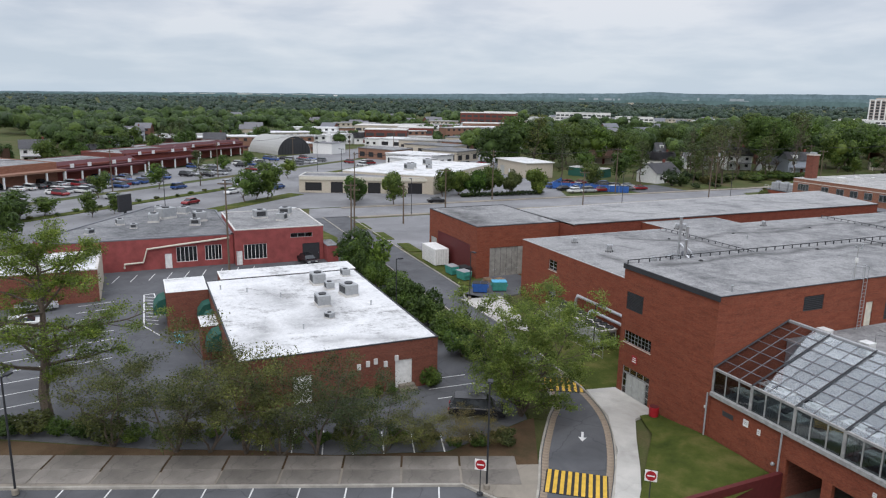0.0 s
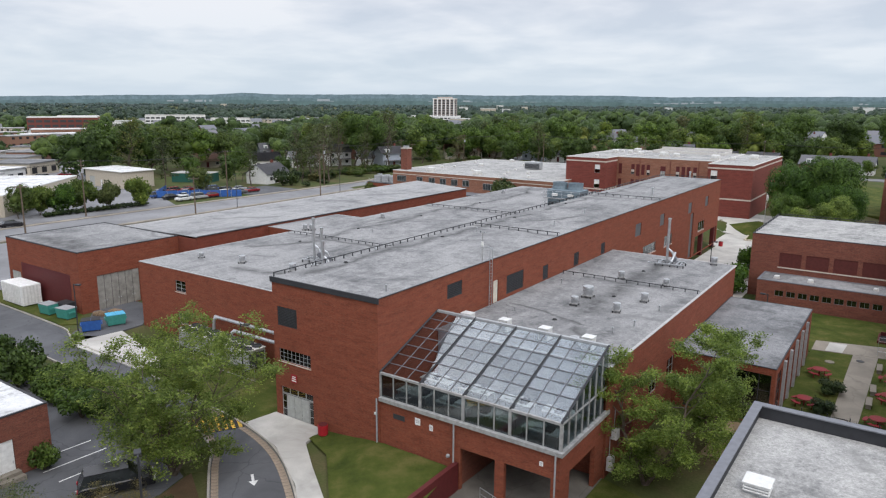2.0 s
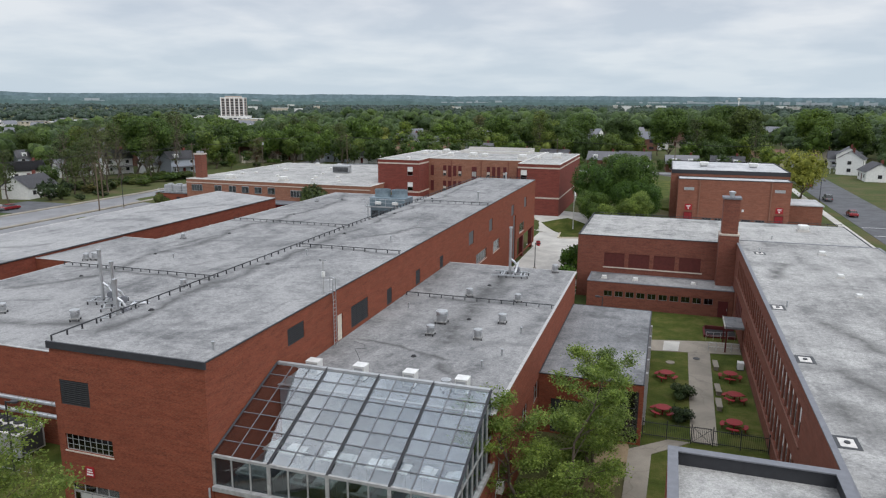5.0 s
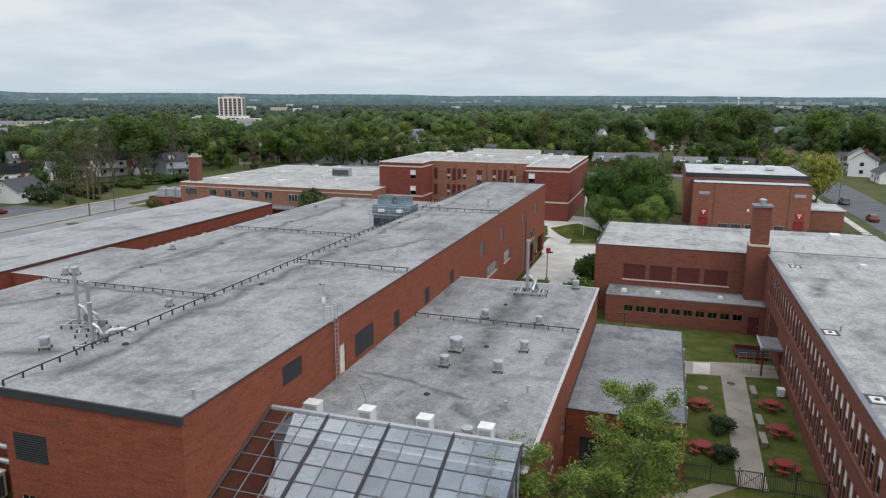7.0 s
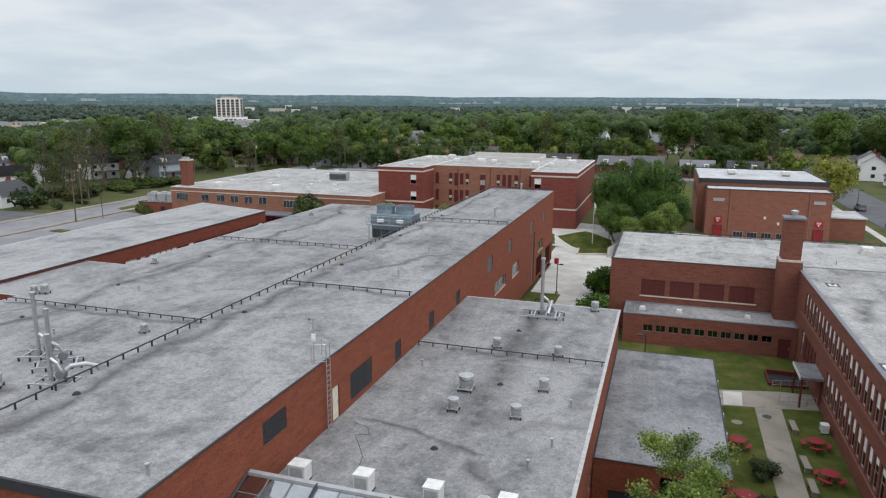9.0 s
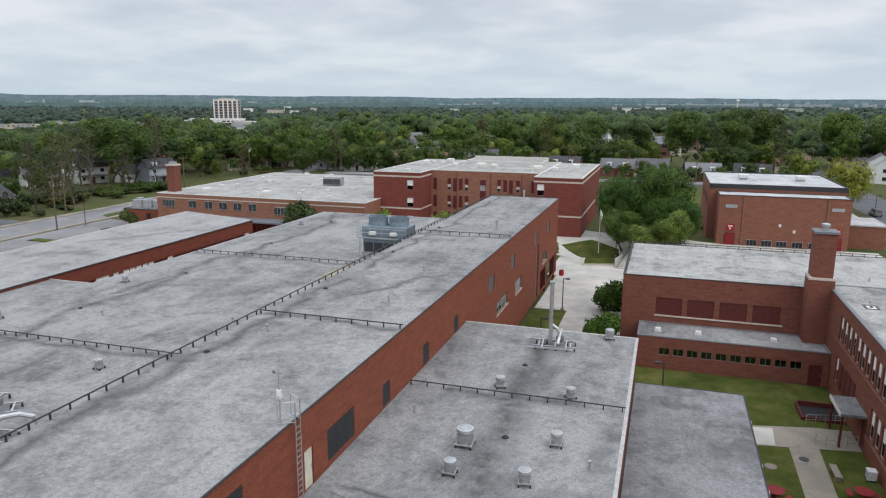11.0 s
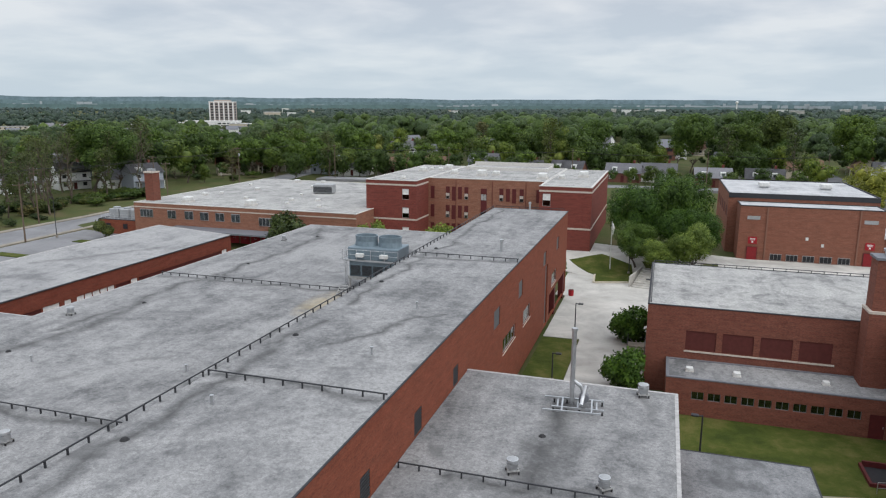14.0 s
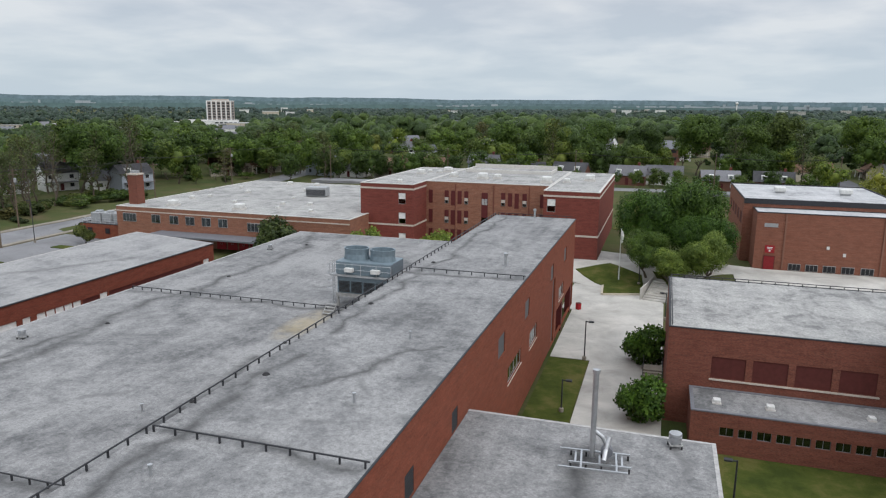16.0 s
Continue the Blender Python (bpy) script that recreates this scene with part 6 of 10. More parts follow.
marks = thing("stall_lines", "worn white parking stall lines", "road marking", None, "", "structure")
for i in range(5):
    stripe((-18.9 + 2.08 * i, -15.6), (-18.7 + 2.08 * i, -11.2), -0.518, marks)
for i in range(8):
    stripe((-14.4 + 0.9 * i, -30.2 + 2.05 * i), (-10.7 + 0.85 * i, -31.2 + 2.05 * i), -0.518, marks)
for i in range(9):
    stripe((-64.3, -42.1 + 2.3 * i), (-67.9, -41.2 + 2.3 * i), -0.518, marks)
for i in range(8):
    stripe((-22.5 - 2.9 * i, -51.5), (-23.4 - 2.9 * i, -46.6), -0.518, marks)
    stripe((-34 - 2.9 * i, -45.5), (-34.9 - 2.9 * i, -41.4), -0.518, marks)
for a, b in (((-57, -38.2), (-43.9, -38.4)), ((-43.9, -38.4), (-40.1, -36.9)), ((-57, -38.2), (-57.2, -37.0)), ((-57.2, -37), (-47, -36.6))):
    stripe(a, b, -0.518, marks, 0.14)
for i in range(9):
    stripe((-56 + 1.4 * i, -38.2), (-55.2 + 1.4 * i, -36.9), -0.518, marks, 0.12)
for i in range(9):
    c = Vector((-11.0, -43.6)).lerp(Vector((-2.2, -20.9)), i / 8)
    stripe((c.x, c.y), (c.x + 4.4, c.y - 1.8), -0.527, marks)
for i in range(3):
    slab("disabled_bay", [(-41.5 + 1.9 * i, -35.6), (-40.5 + 1.9 * i, -35.4), (-40.6 + 1.9 * i, -34.5), (-41.6 + 1.9 * i, -34.7)], -0.52, -0.512, M_CYAN, "faded blue bay symbol patch", "road marking")
slab("driveway_verge", [(-68, -7.9), (-16, -7.9), (-8.6, -10.2), (-8.0, -9.2), (-10.8, -6.9), (-15.5, -5.6), (-24.8, -5.1), (-38.2, -4.8), (-49.3, -4.9), (-62, -4.5), (-68, -6.0)], -0.75, -0.45, M_EARTH, "weedy verge between driveway and parking lot", "verge")
slab("grass_verge", [(-11.3, -2.6), (-10.95, 0), (-10.95, 7.1), (-30, 7.1), (-40.4, 2.2), (-43.2, 0.3), (-40.5, -0.4), (-29.1, -0.8), (-18, -2.1)], -0.75, -0.42, M_GRASS, "grass verge beside the workshop wall", "lawn")
slab("concrete_apron", [(-41.0, -1.2), (-29.1, -1.1), (-27.0, 0.6), (-31.0, 2.2), (-40.3, 4.4)], -0.7, -0.40, M_CONCRETE, "pale concrete apron by the workshop", "pavement")
slab("service_yard", [(-43.5, 0.2), (-41.05, -1.0), (-40.35, 4.4), (-40.6, 7.1), (-47, 12), (-49.9, 12), (-49.9, 6.5), (-46, 3.6)], -0.7, -0.42, M_ASPHALT, "worn grey asphalt before the folding door", "pavement")
slab("house_lot", [(-134, 90), (-118.2, 90), (-118.2, 106), (-133, 107)], -0.7, -0.44, M_ASPHALT, "dark asphalt lot beside the corner house", "parking lot")
slab("depot_verge", [(-68, 2.1), (-48, 1.6), (-46, 3.6), (-49.9, 5.15), (-68, 5.15)], -0.7, -0.42, M_GRASS, "grass strip in front of the depot", "lawn")
# street behind, and side lots
slab("street", [(-118, -3), (-105.5, -6), (-104, 60), (-106, 130), (-112, 200), (-118, 290), (-127, 290), (-122, 200), (-116, 130), (-116, 60)], -0.75, -0.5, M_ROAD, "grey two-lane street", "road")
slab("sidewalk", [(-104.9, 4), (-103.4, 4), (-102.6, 60), (-104.6, 130), (-110.5, 200), (-112, 200), (-106, 130), (-104, 60)], -0.75, -0.38, M_CONCRETE_OLD, "old concrete sidewalk along the street", "pavement")
slab("sidewalk", [(-117.8, 4), (-116.2, 4), (-116.2, 60), (-116.2, 130), (-122.2, 200), (-123.8, 200), (-118, 130), (-117.8, 60)], -0.75, -0.38, M_CONCRETE_OLD, "old concrete sidewalk along the street", "pavement")
slab("drive_mouth", [(-105.4, -6), (-92, -8.2), (-68.1, -8.0), (-68.1, -6.0), (-62, -4.5), (-62, -3.0), (-105.4, 1.0)], -0.75, -0.508, M_ASPHALT, "worn asphalt at the mouth of the driveway", "road")
slab("side_lot", [(-102.4, 1.2), (-74, 1.9), (-68.5, 5.3), (-66.5, 91), (-90, 111), (-104, 130), (-102.4, 60)], -0.75, -0.53, M_ROAD, "grey side parking lot with grass islands", "parking lot")
for x, y in ((-94, 1.9), (-83.3, 2.6), (-72.5, 3.6), (-97, 22), (-88, 26), (-96, 44), (-84, 52), (-97, 66), (-86, 76), (-96, 90), (-92, 104)):
    slab("grass_island", [(x - 3.4, y - 0.9), (x + 3.4, y - 1.2), (x + 3.6, y + 1.0), (x - 3.2, y + 1.2)], -0.7, -0.4, M_GRASS, "raised grass island", "lawn")
for i in range(8):
    for y0 in (30, 58):
        stripe((-98 + 2.7 * i, y0 + 4), (-98 + 2.7 * i, y0 + 8.6), -0.526, marks)
# courtyard
CZ = -1.35
slab("courtyard_lawn", [(14.2, 44.7), (22.6, 44.7), (22.6, 5), (14.3, 7.2), (14.3, 1.2), (19, -3.2), (24, -3.2), (24.0, 4), (31.9, 4.0), (31.9, 60.5), (14.1, 60.5)], CZ - 0.3, CZ + 0.02, M_GRASS, "courtyard lawn with worn edges", "lawn")
slab("sand_patch", [(18.9, 14.9), (20.6, 15.0), (22.3, 19.5), (21.6, 22.6), (19.4, 21.8)], CZ - 0.2, CZ + 0.026, M_SAND, "bare sandy patch below the tree", "ground")
slab("courtyard_path", [(26.3, 24.5), (28.3, 24.5), (28.75, 46.8), (26.5, 46.8)], CZ - 0.2, CZ + 0.05, M_CONCRETE_OLD, "old concrete courtyard path", "path")
slab("courtyard_walk", [(22.65, 45.3), (31.9, 46.9), (31.9, 50.6), (29.0, 50.4), (22.65, 48.9)], CZ - 0.2, CZ + 0.06, M_CONCRETE_OLD, "wide concrete walk across the courtyard", "path")
slab("new_slab", [(23.9, 45.7), (25.5, 45.95), (25.7, 49.2), (24.0, 48.9)], CZ - 0.1, CZ + 0.066, M_CONCRETE, "paler new concrete slab", "path")
slab("south_path", [(21.6, 2), (22.9, 2), (23.4, 21.5), (26.3, 24.4), (24.6, 24.4), (21.7, 21.8)], CZ - 0.2, CZ + 0.05, M_CONCRETE_OLD, "narrow concrete path", "path")
solid("manhole_cover", lathe([(0.38, 0), (0.38, 0.03), (0.3, 0.03)], 16), M_LOUVRE, "round iron manhole cover", "manhole", m=pose(27.3, 44.2, CZ + 0.045))
solid("manhole_cover", lathe([(0.45, 0), (0.45, 0.06), (0.3, 0.06)], 16), M_CONCRETE_OLD, "round concrete well cover in the grass", "manhole", m=pose(24.7, 42.2, CZ + 0.02))
# plaza north of the block
slab("plaza", [(0.1, 78.3), (4.4, 78.4), (4.3, 44.8), (10.0, 44.8), (11.9, 60), (11.9, 104), (10.5, 110), (-2, 116), (-11, 117), (-10.9, 97.6), (0.1, 97.6)], CZ - 0.4, CZ + 0.03, M_CONCRETE, "wide pale concrete plaza", "plaza")
slab("lawn_strip", [(0.1, 44.8), (4.2, 44.8), (4.3, 78.2), (0.1, 78.2)], CZ - 0.3, CZ + 0.02, M_GRASS, "narrow lawn beside the brick wall", "lawn")


def draped(name, outline, lift, material, label, category):
    """A sheet that follows the ground."""
    bm = prism(outline, 0, 0.1)
    bm.faces.ensure_lookup_table()
    top = [f for f in bm.faces if f.normal.z > 0.5 or all(v.co.z > 0.05 for v in f.verts)]
    bmesh.ops.triangulate(bm, faces=bm.faces[:])
    bmesh.ops.subdivide_edges(bm, edges=bm.edges[:], cuts=5, use_grid_fill=True)
    for v in bm.verts:
        v.co.z = level(v.co.x, v.co.y) + (lift if v.co.z > 0.05 else -0.2)
    return solid(name, bm, material, label, category, "structure")


draped("school_forecourt", [(-41, 114), (-11, 114), (-2, 112), (10.5, 110), (14, 112), (22, 119), (52, 119), (52, 125.4), (22, 125.4), (14, 124), (1.2, 128), (1.2, 119.9), (-41, 119.9)], 0.03, M_CONCRETE, "pale concrete forecourt before the school", "plaza")
draped("hall_walk", [(22, 111), (56, 108), (56, 119.2), (22, 119.2)], 0.035, M_CONCRETE, "pale concrete apron before the sports hall", "plaza")
draped("lawn_island", [(-1.8, 116.2), (3.1, 111.4), (3.4, 106.3), (9.5, 108.3), (8.5, 116.0), (3.4, 118.8)], 0.12, M_GRASS, "sloping lawn island with a tan edge", "lawn")
for a_, b_ in (((3.1, 111.4), (3.4, 106.3)), ((3.4, 106.3), (9.5, 108.3))):
    solid("kerb", ribbon([a_, b_], 0.0, 0.3, CZ - 0.3, CZ + 0.26), M_TAN, "low tan kerb round the lawn island", "kerb", "structure")
steps = thing("plaza_steps", "broad concrete steps up to the school level", "steps", pose(11.2, 108.5, CZ, 0, 0, -12), kind="structure")
for i in range(9):
    part("step", boxes((-1.6, 1.6, -3.4 + 0.75 * i, 4.2, 0.17 * i - 0.25 if i else -0.1, 0.17 * (i + 1))), M_CONCRETE, steps)
for x in (-1.9, 1.75):
    part("cheek_wall", boxes((x, x + 0.16, -3.6, 4.2, -0.2, 1.7)), M_CONCRETE, steps)
slab("tree_bed", [(12.9, 108.5), (19, 106), (20.5, 111), (19, 120), (12, 124), (9.5, 119)], -0.6, 0.3, M_GRASS, "raised grass bed under the trees", "lawn")
# columns in the underpass
for y in (88.0, 96.2):
    for x in (-0.45, -5.4, -10.3):
        solid("column", boxes((x - 0.35, x + 0.35, y - 0.4, y + 0.4, CZ, 2.6), bevel=0.02), M_RED_DARK, "square dark red column under the block", "column", group="underpass columns")
# east road, verge
slab("east_road", [(61.5, -60), (73, -60), (73.5, 400), (62, 400)], -0.35, -0.02, M_ASPHALT, "dark asphalt side street", "road")
slab("sidewalk", [(57.4, 20), (59, 20), (59.4, 300), (57.8, 300)], -0.3, 0.06, M_CONCRETE, "pale concrete sidewalk", "pavement")
for y in (112, 122, 132):
    stripe((62, y), (62 + 11, y + 0.5), -0.014, marks, 0.25)
slab("north_street", [(-100, 212), (61.5, 222), (61.5, 229), (-100, 219)], 0.0, 0.84, M_ROAD, "grey residential street", "road")
slab("field", [(1.3, 152), (24.9, 140), (24.9, 200), (1.3, 208)], 0.2, 0.82, M_GRASS, "open grass behind the school", "lawn")

# ---- front clutter ----
def sign_post(x, y, z, ang):
    s = thing("no_entry_sign", "white square sign with a red disc and bar on a post", "road sign", pose(x, y, z, 0, 0, ang), "no-entry signs")
    part("post", rod([(0, 0, 0), (0, 0, 2.52)], 0.035, 6), M_RAIL, s)
    part("foot", lathe([(0.22, 0), (0.2, 0.08), (0.05, 0.1)], 12), M_RAIL, s)
    pl = part("plate", boxes((-0.38, 0.38, -0.03, -0.01, 1.72, 2.48), bevel=0.005), M_WHITE, s)
    part("disc", lathe([(0.33, 0), (0.33, 0.012)], 24), M_RED, pl).matrix_basis = pose(0, -0.032, 2.1, 90)
    part("bar", boxes((-0.23, 0.23, -0.052, -0.046, 2.055, 2.145)), M_WHITE, pl)
    return s


sign_post(-0.1, -18.9, -0.42, 55)
sign_post(5.2, -9.6, -0.36, 50)


def lamp_post(x, y, z, h, ang=0, head=1):
    s = thing("lamp_post", "dark bronze lamp post with a flat box head", "street lamp", pose(x, y, z, 0, 0, ang), "lamp posts")
    part("base", lathe([(0.22, 0), (0.22, 0.35), (0.1, 0.4)], 12), M_CONCRETE_OLD, s)
    part("pole", rod([(0, 0, 0.3), (0, 0, h)], [0.075, 0.055], 8), M_RAIL, s)
    for k in range(head):
        sg = 1 if k == 0 else -1
        part("arm", boxes((min(0, sg * 0.45), max(0, sg * 0.45), -0.04, 0.04, h - 0.12, h - 0.04)), M_RAIL, s)
        part("head", boxes((min(sg * 0.3, sg * 0.85), max(sg * 0.3, sg * 0.85), -0.18, 0.18, h - 0.14, h + 0.02), bevel=0.03), M_RAIL, s)
    return s


lamp_post(-11.2, -46.4, -0.45, 8.0, 150)
lamp_post(-0.5, -18.2, -0.45, 7.4, 150)
lamp_post(-40.6, -0.2, -0.45, 6.3, 20)
lamp_post(-18.0, 2.6, -0.45, 5.6, 20)
lamp_post(-37.3, -11.3, -0.5, 7.0, 100)
lamp_post(16.7, 52.6, CZ, 3.6, 180)
lamp_post(3.8, 78.4, CZ, 4.4, 0)
lamp_post(3.3, 64.4, CZ, 3.1, 0)
lamp_post(12.1, 96.5, CZ, 3.6, 180)
lamp_post(8.2, 113.5, CZ + 0.2, 4.6, 180)
for x, y in ((57, 150), (57, 190), (-101, 15), (-101, 70), (-101, 105)):
    lamp_post(x, y, -0.3, 8.0, 0 if x > 0 else 180)
flag = thing("flag_pole", "pale tapered flag pole with a limp flag", "flag pole", pose(5.1, 114.4, -1.2))
part("pole", rod([(0, 0, 0), (0, 0, 8.4)], [0.09, 0.04], 8), M_WHITE_METAL, flag)
part("flag", rod([(0.15, 0, 8.1), (0.28, 0.05, 7.2), (0.16, 0.0, 6.2)], [0.08, 0.2, 0.06], 6), M_WHITE, flag, "limp pale flag")
red_bin = thing("litter_bin", "red round litter bin by the entrance", "bin", pose(-4.9, -0.75, -0.36))
part("drum", lathe([(0.3, 0), (0.38, 0.1), (0.4, 0.85), (0.34, 0.85)], 16), M_RED, red_bin)
part("liner", lathe([(0.33, 0.8), (0.36, 0.9), (0.28, 0.9)], 16), M_RED_DARK, red_bin)
b2 = copy_thing(red_bin, pose(0.9, 97.6, CZ + 0.03))
tagged(b2, "red and black litter bin on the plaza")
# chiller with two rows of fans
chl = thing("chiller", "long pale grey chiller with two rows of rooftop fans", "chiller", pose(-24.8, 5.5, -0.4, 0, 0, -3))
part("casing", boxes((-5.6, 5.6, -1.05, 1.05, 0.3, 2.0), bevel=0.04), M_GREY_METAL, chl)
part("top_deck", boxes((-5.65, 5.65, -1.1, 1.1, 2.0, 2.1)), M_TRIM_PALE, chl)
part("end_grille", boxes((5.6, 5.64, -0.85, 0.85, 0.45, 1.8)), M_LOUVRE, chl, "dark coil grille")
for i in range(10):
    part("side_grille", boxes((-5.5 + 1.11 * i, -4.55 + 1.11 * i, -1.09, -1.05, 0.45, 1.8)), M_ALU, chl)
    for y in (-0.55, 0.55):
        fan = part("fan", lathe([(0.46, 2.1), (0.45, 2.24), (0.38, 2.24), (0.36, 2.14), (0.02, 2.14)], 16), M_LOUVRE, chl)
        fan.matrix_basis = pose(-5.0 + 1.11 * i, y, 0)
for x in (-5, -1.7, 1.7, 5):
    part("skid", boxes((x - 0.15, x + 0.15, -1.0, 1.0, 0, 0.3)), M_TRIM_DARK, chl)
cf = thing("chain_fence", "thin galvanised fence round the chiller", "fence", pose(-17.2, 3.2, -0.42))
for i in range(7):
    part("post", rod([(-2.2 * i, 0, 0), (-2.2 * i, 0, 1.6)], 0.03, 6), M_STEEL, cf)
for z in (0.1, 0.85, 1.55):
    part("wire", rod([(0, 0, z), (-13.2, 0, z)], 0.012, 4), M_STEEL, cf)
for x, y, z in ((-27.0, 6.75, 3.05), (-23.9, 6.35, 2.3)):
    pp = thing("coolant_pipe", "shiny insulated pipe bending from chiller to wall", "pipe", pose(0, 0, 0), "coolant pipes")
    pts = smooth([(x, y - 0.3, 1.6), (x, y - 0.2, z - 0.35), (x + 0.12, y - 0.1, z - 0.1), (x + 0.45, y, z), (x + 1.2, y, z), (-11.5, y, z), (-10.7, y, z)], 5)
    part("pipe", rod(pts, 0.17, 12), M_STEEL, pp)
    for k in range(4):
        px_ = x + 2.0 + k * 3.2
        part("pipe_band", rod([(px_, y, z), (px_ + 0.08, y, z)], 0.185, 12), M_ALU, pp)
# container, dumpsters, pallets
ctn = thing("storage_container", "white ribbed storage container", "container", pose(-60.9, 3.6, -0.42))
part("shell", boxes((-2.6, 2.6, -1.15, 1.15, 0.1, 2.6), bevel=0.04), M_WHITE, ctn)
part("ribs", boxes(*[(-2.4 + 0.4 * i, -2.25 + 0.4 * i, -1.2, -1.15, 0.25, 2.45) for i in range(12)], *[(2.6, 2.65, -1.0 + 0.4 * i, -0.85 + 0.4 * i, 0.25, 2.45) for i in range(5)]), M_WHITE_METAL, ctn)
part("skids", boxes((-2.5, 2.5, -0.9, -0.7, 0, 0.1), (-2.5, 2.5, 0.7, 0.9, 0, 0.1)), M_TRIM_DARK, ctn)


def dumpster(x, y, ang, body, lid):
    dd = thing("dumpster", "weathered metal refuse dumpster with plastic lids", "dumpster", pose(x, y, -0.42, 0, 0, ang), "dumpsters")
    bm = prism([(-1.0, -0.7), (1.0, -0.7), (1.0, 0.7), (-1.0, 0.7)], 0.12, 1.25)
    for v in bm.verts:
        if v.co.z < 0.5:
            v.co.x *= 0.9
            v.co.y *= 0.8
    part("bin_body", bm, body, dd)
    for sx in (-1, 1):
        part("lid", boxes((sx * 0.5 - 0.48, sx * 0.5 + 0.48, -0.72, 0.74, 1.25, 1.32), bevel=0.02), lid, dd)
        part("fork_pocket", boxes((sx * 1.05 - 0.06, sx * 1.05 + 0.06, -0.5, 0.5, 0.7, 0.9)), body, dd)
    for cx in (-0.8, 0.8):
        for cy in (-0.5, 0.5):
            part("caster", lathe([(0.07, 0), (0.07, 0.13)], 8), M_RUBBER, dd).matrix_basis = pose(cx, cy, 0)


dumpster(-53.2, 3.0, 5, M_TEAL, M_GREY_METAL)
dumpster(-49.8, 3.3, 10, M_TEAL, M_GREY_METAL)
dumpster(-52.0, 4.4, 5, M_TRIM_DARK, M_RUBBER)
dumpster(-43.2, 2.6, 60, M_BLUE, M_TRIM_DARK)
dumpster(-43.0, 5.3, 70, M_TEAL, M_CYAN)
dumpster(17.2, -1.9, 40, M_BLUE, M_BLUE)
for k in range(2):
    pal = thing("pallet_stack", "stack of worn wooden pallets", "pallet", pose(-47.6 + 1.1 * k, 6.0 + 1.3 * k, -0.42, 0, 0, 15 * k), "pallets")
    for j in range(3 + k):
        part("pallet", boxes(*[(-0.6, 0.6, -0.5 + 0.22 * i, -0.38 + 0.22 * i, 0.12 + 0.15 * j, 0.145 + 0.15 * j) for i in range(5)], (-0.6, -0.5, -0.5, 0.5, 0.02 + 0.15 * j, 0.12 + 0.15 * j), (0.5, 0.6, -0.5, 0.5, 0.02 + 0.15 * j, 0.12 + 0.15 * j)), M_WOOD, pal)

# ---- courtyard things ----
def make_table():
    t = thing("picnic_table", "round red steel picnic table with curved seats", "picnic table", None, "courtyard tables")
    part("tabletop", lathe([(0.62, 0.7), (0.66, 0.74), (0.6, 0.76), (0.05, 0.77)], 20), M_TABLE_RED, t)
    part("pedestal", rod([(0, 0, 0), (0, 0, 0.7)], 0.06, 8), M_TABLE_RED, t)
    for k in range(4):
        a = math.pi / 4 + k * math.pi / 2
        bm = bmesh.new()
        segs = [a - 0.5 + i * 1.0 / 5 for i in range(6)]
        inner = [(0.78 * math.cos(s), 0.78 * math.sin(s)) for s in segs]
        outer = [(1.1 * math.cos(s), 1.1 * math.sin(s)) for s in reversed(segs)]
        prism((inner + outer)[::-1], 0.42, 0.47, bm)
        bmesh.ops.recalc_face_normals(bm, faces=bm.faces[:])
        seat = part("seat", bm, M_TABLE_RED, t)
        part("seat_leg", rod([(0.93 * math.cos(a), 0.93 * math.sin(a), 0.42), (0.9 * math.cos(a), 0.9 * math.sin(a), 0.0)], 0.035, 6), M_TABLE_RED, t)
        part("strut", rod([(0, 0, 0.35), (0.93 * math.cos(a), 0.93 * math.sin(a), 0.4)], 0.03, 6), M_TABLE_RED, t)
    return t


tb = make_table()
tb.matrix_basis = pose(24.3, 37.4, CZ + 0.02, 0, 0, 20)
for x, y, a in ((24.1, 29.0, 5), (30.2, 39.1, 40), (30.2, 33.9, 12), (29.7, 27.8, 33)):
    copy_thing(tb, pose(x, y, CZ + 0.02, 0, 0, a))
bench = thing("stone_bench", "plain weathered concrete bench beside the path", "bench", pose(29.05, 42.2, CZ + 0.02, 0, 0, 2), "courtyard benches")
part("seat", boxes((-0.25, 0.25, -1.0, 1.0, 0.36, 0.46), bevel=0.015), M_CONCRETE_OLD, bench)
for y in (-0.75, 0.75):
    part("leg", boxes((-0.2, 0.2, y - 0.1, y + 0.1, 0, 0.36)), M_CONCRETE_OLD, bench)
copy_thing(bench, pose(28.9, 35.7, CZ + 0.02, 0, 0, 3))
copy_thing(bench, pose(28.8, 32.2, CZ + 0.02, 0, 0, 1))
c = copy_thing(ac, pose(31.4, 42.4, CZ + 0.02, 0, 0, -90) @ Matrix.Diagonal((0.75, 0.8, 0.8, 1)))
tagged(c, "pale condenser unit standing against the classroom wall", "", "wall condensers")
cn = thing("entrance_canopy", "flat grey entrance canopy on dark red posts", "canopy", pose(31.0, 48.9, CZ))
part("slab", boxes((-0.9, 0.98, -1.9, 2.0, 2.75, 3.0), bevel=0.02), M_ROOF_DARK, cn)
part("fascia", boxes((-0.95, -0.9, -1.95, 2.05, 2.72, 3.05)), M_TRIM_PALE, cn)
for y in (-1.7, 1.8):
    part("post", boxes((-0.8, -0.65, y - 0.08, y + 0.08, 0, 2.75)), M_RED_DARK, cn)
well = thing("stair_well", "stair well with an oxblood parapet and a dark sheet for its shaded pit", "stairs", pose(29.9, 53.6, CZ))
part("parapet", boxes((-1.4, 1.9, -1.7, -1.5, 0, 0.3), (-1.6, -1.4, -1.7, 1.6, 0, 0.3), (-1.4, 1.9, 1.4, 1.6, 0, 0.5)), M_RED_DARK, well)
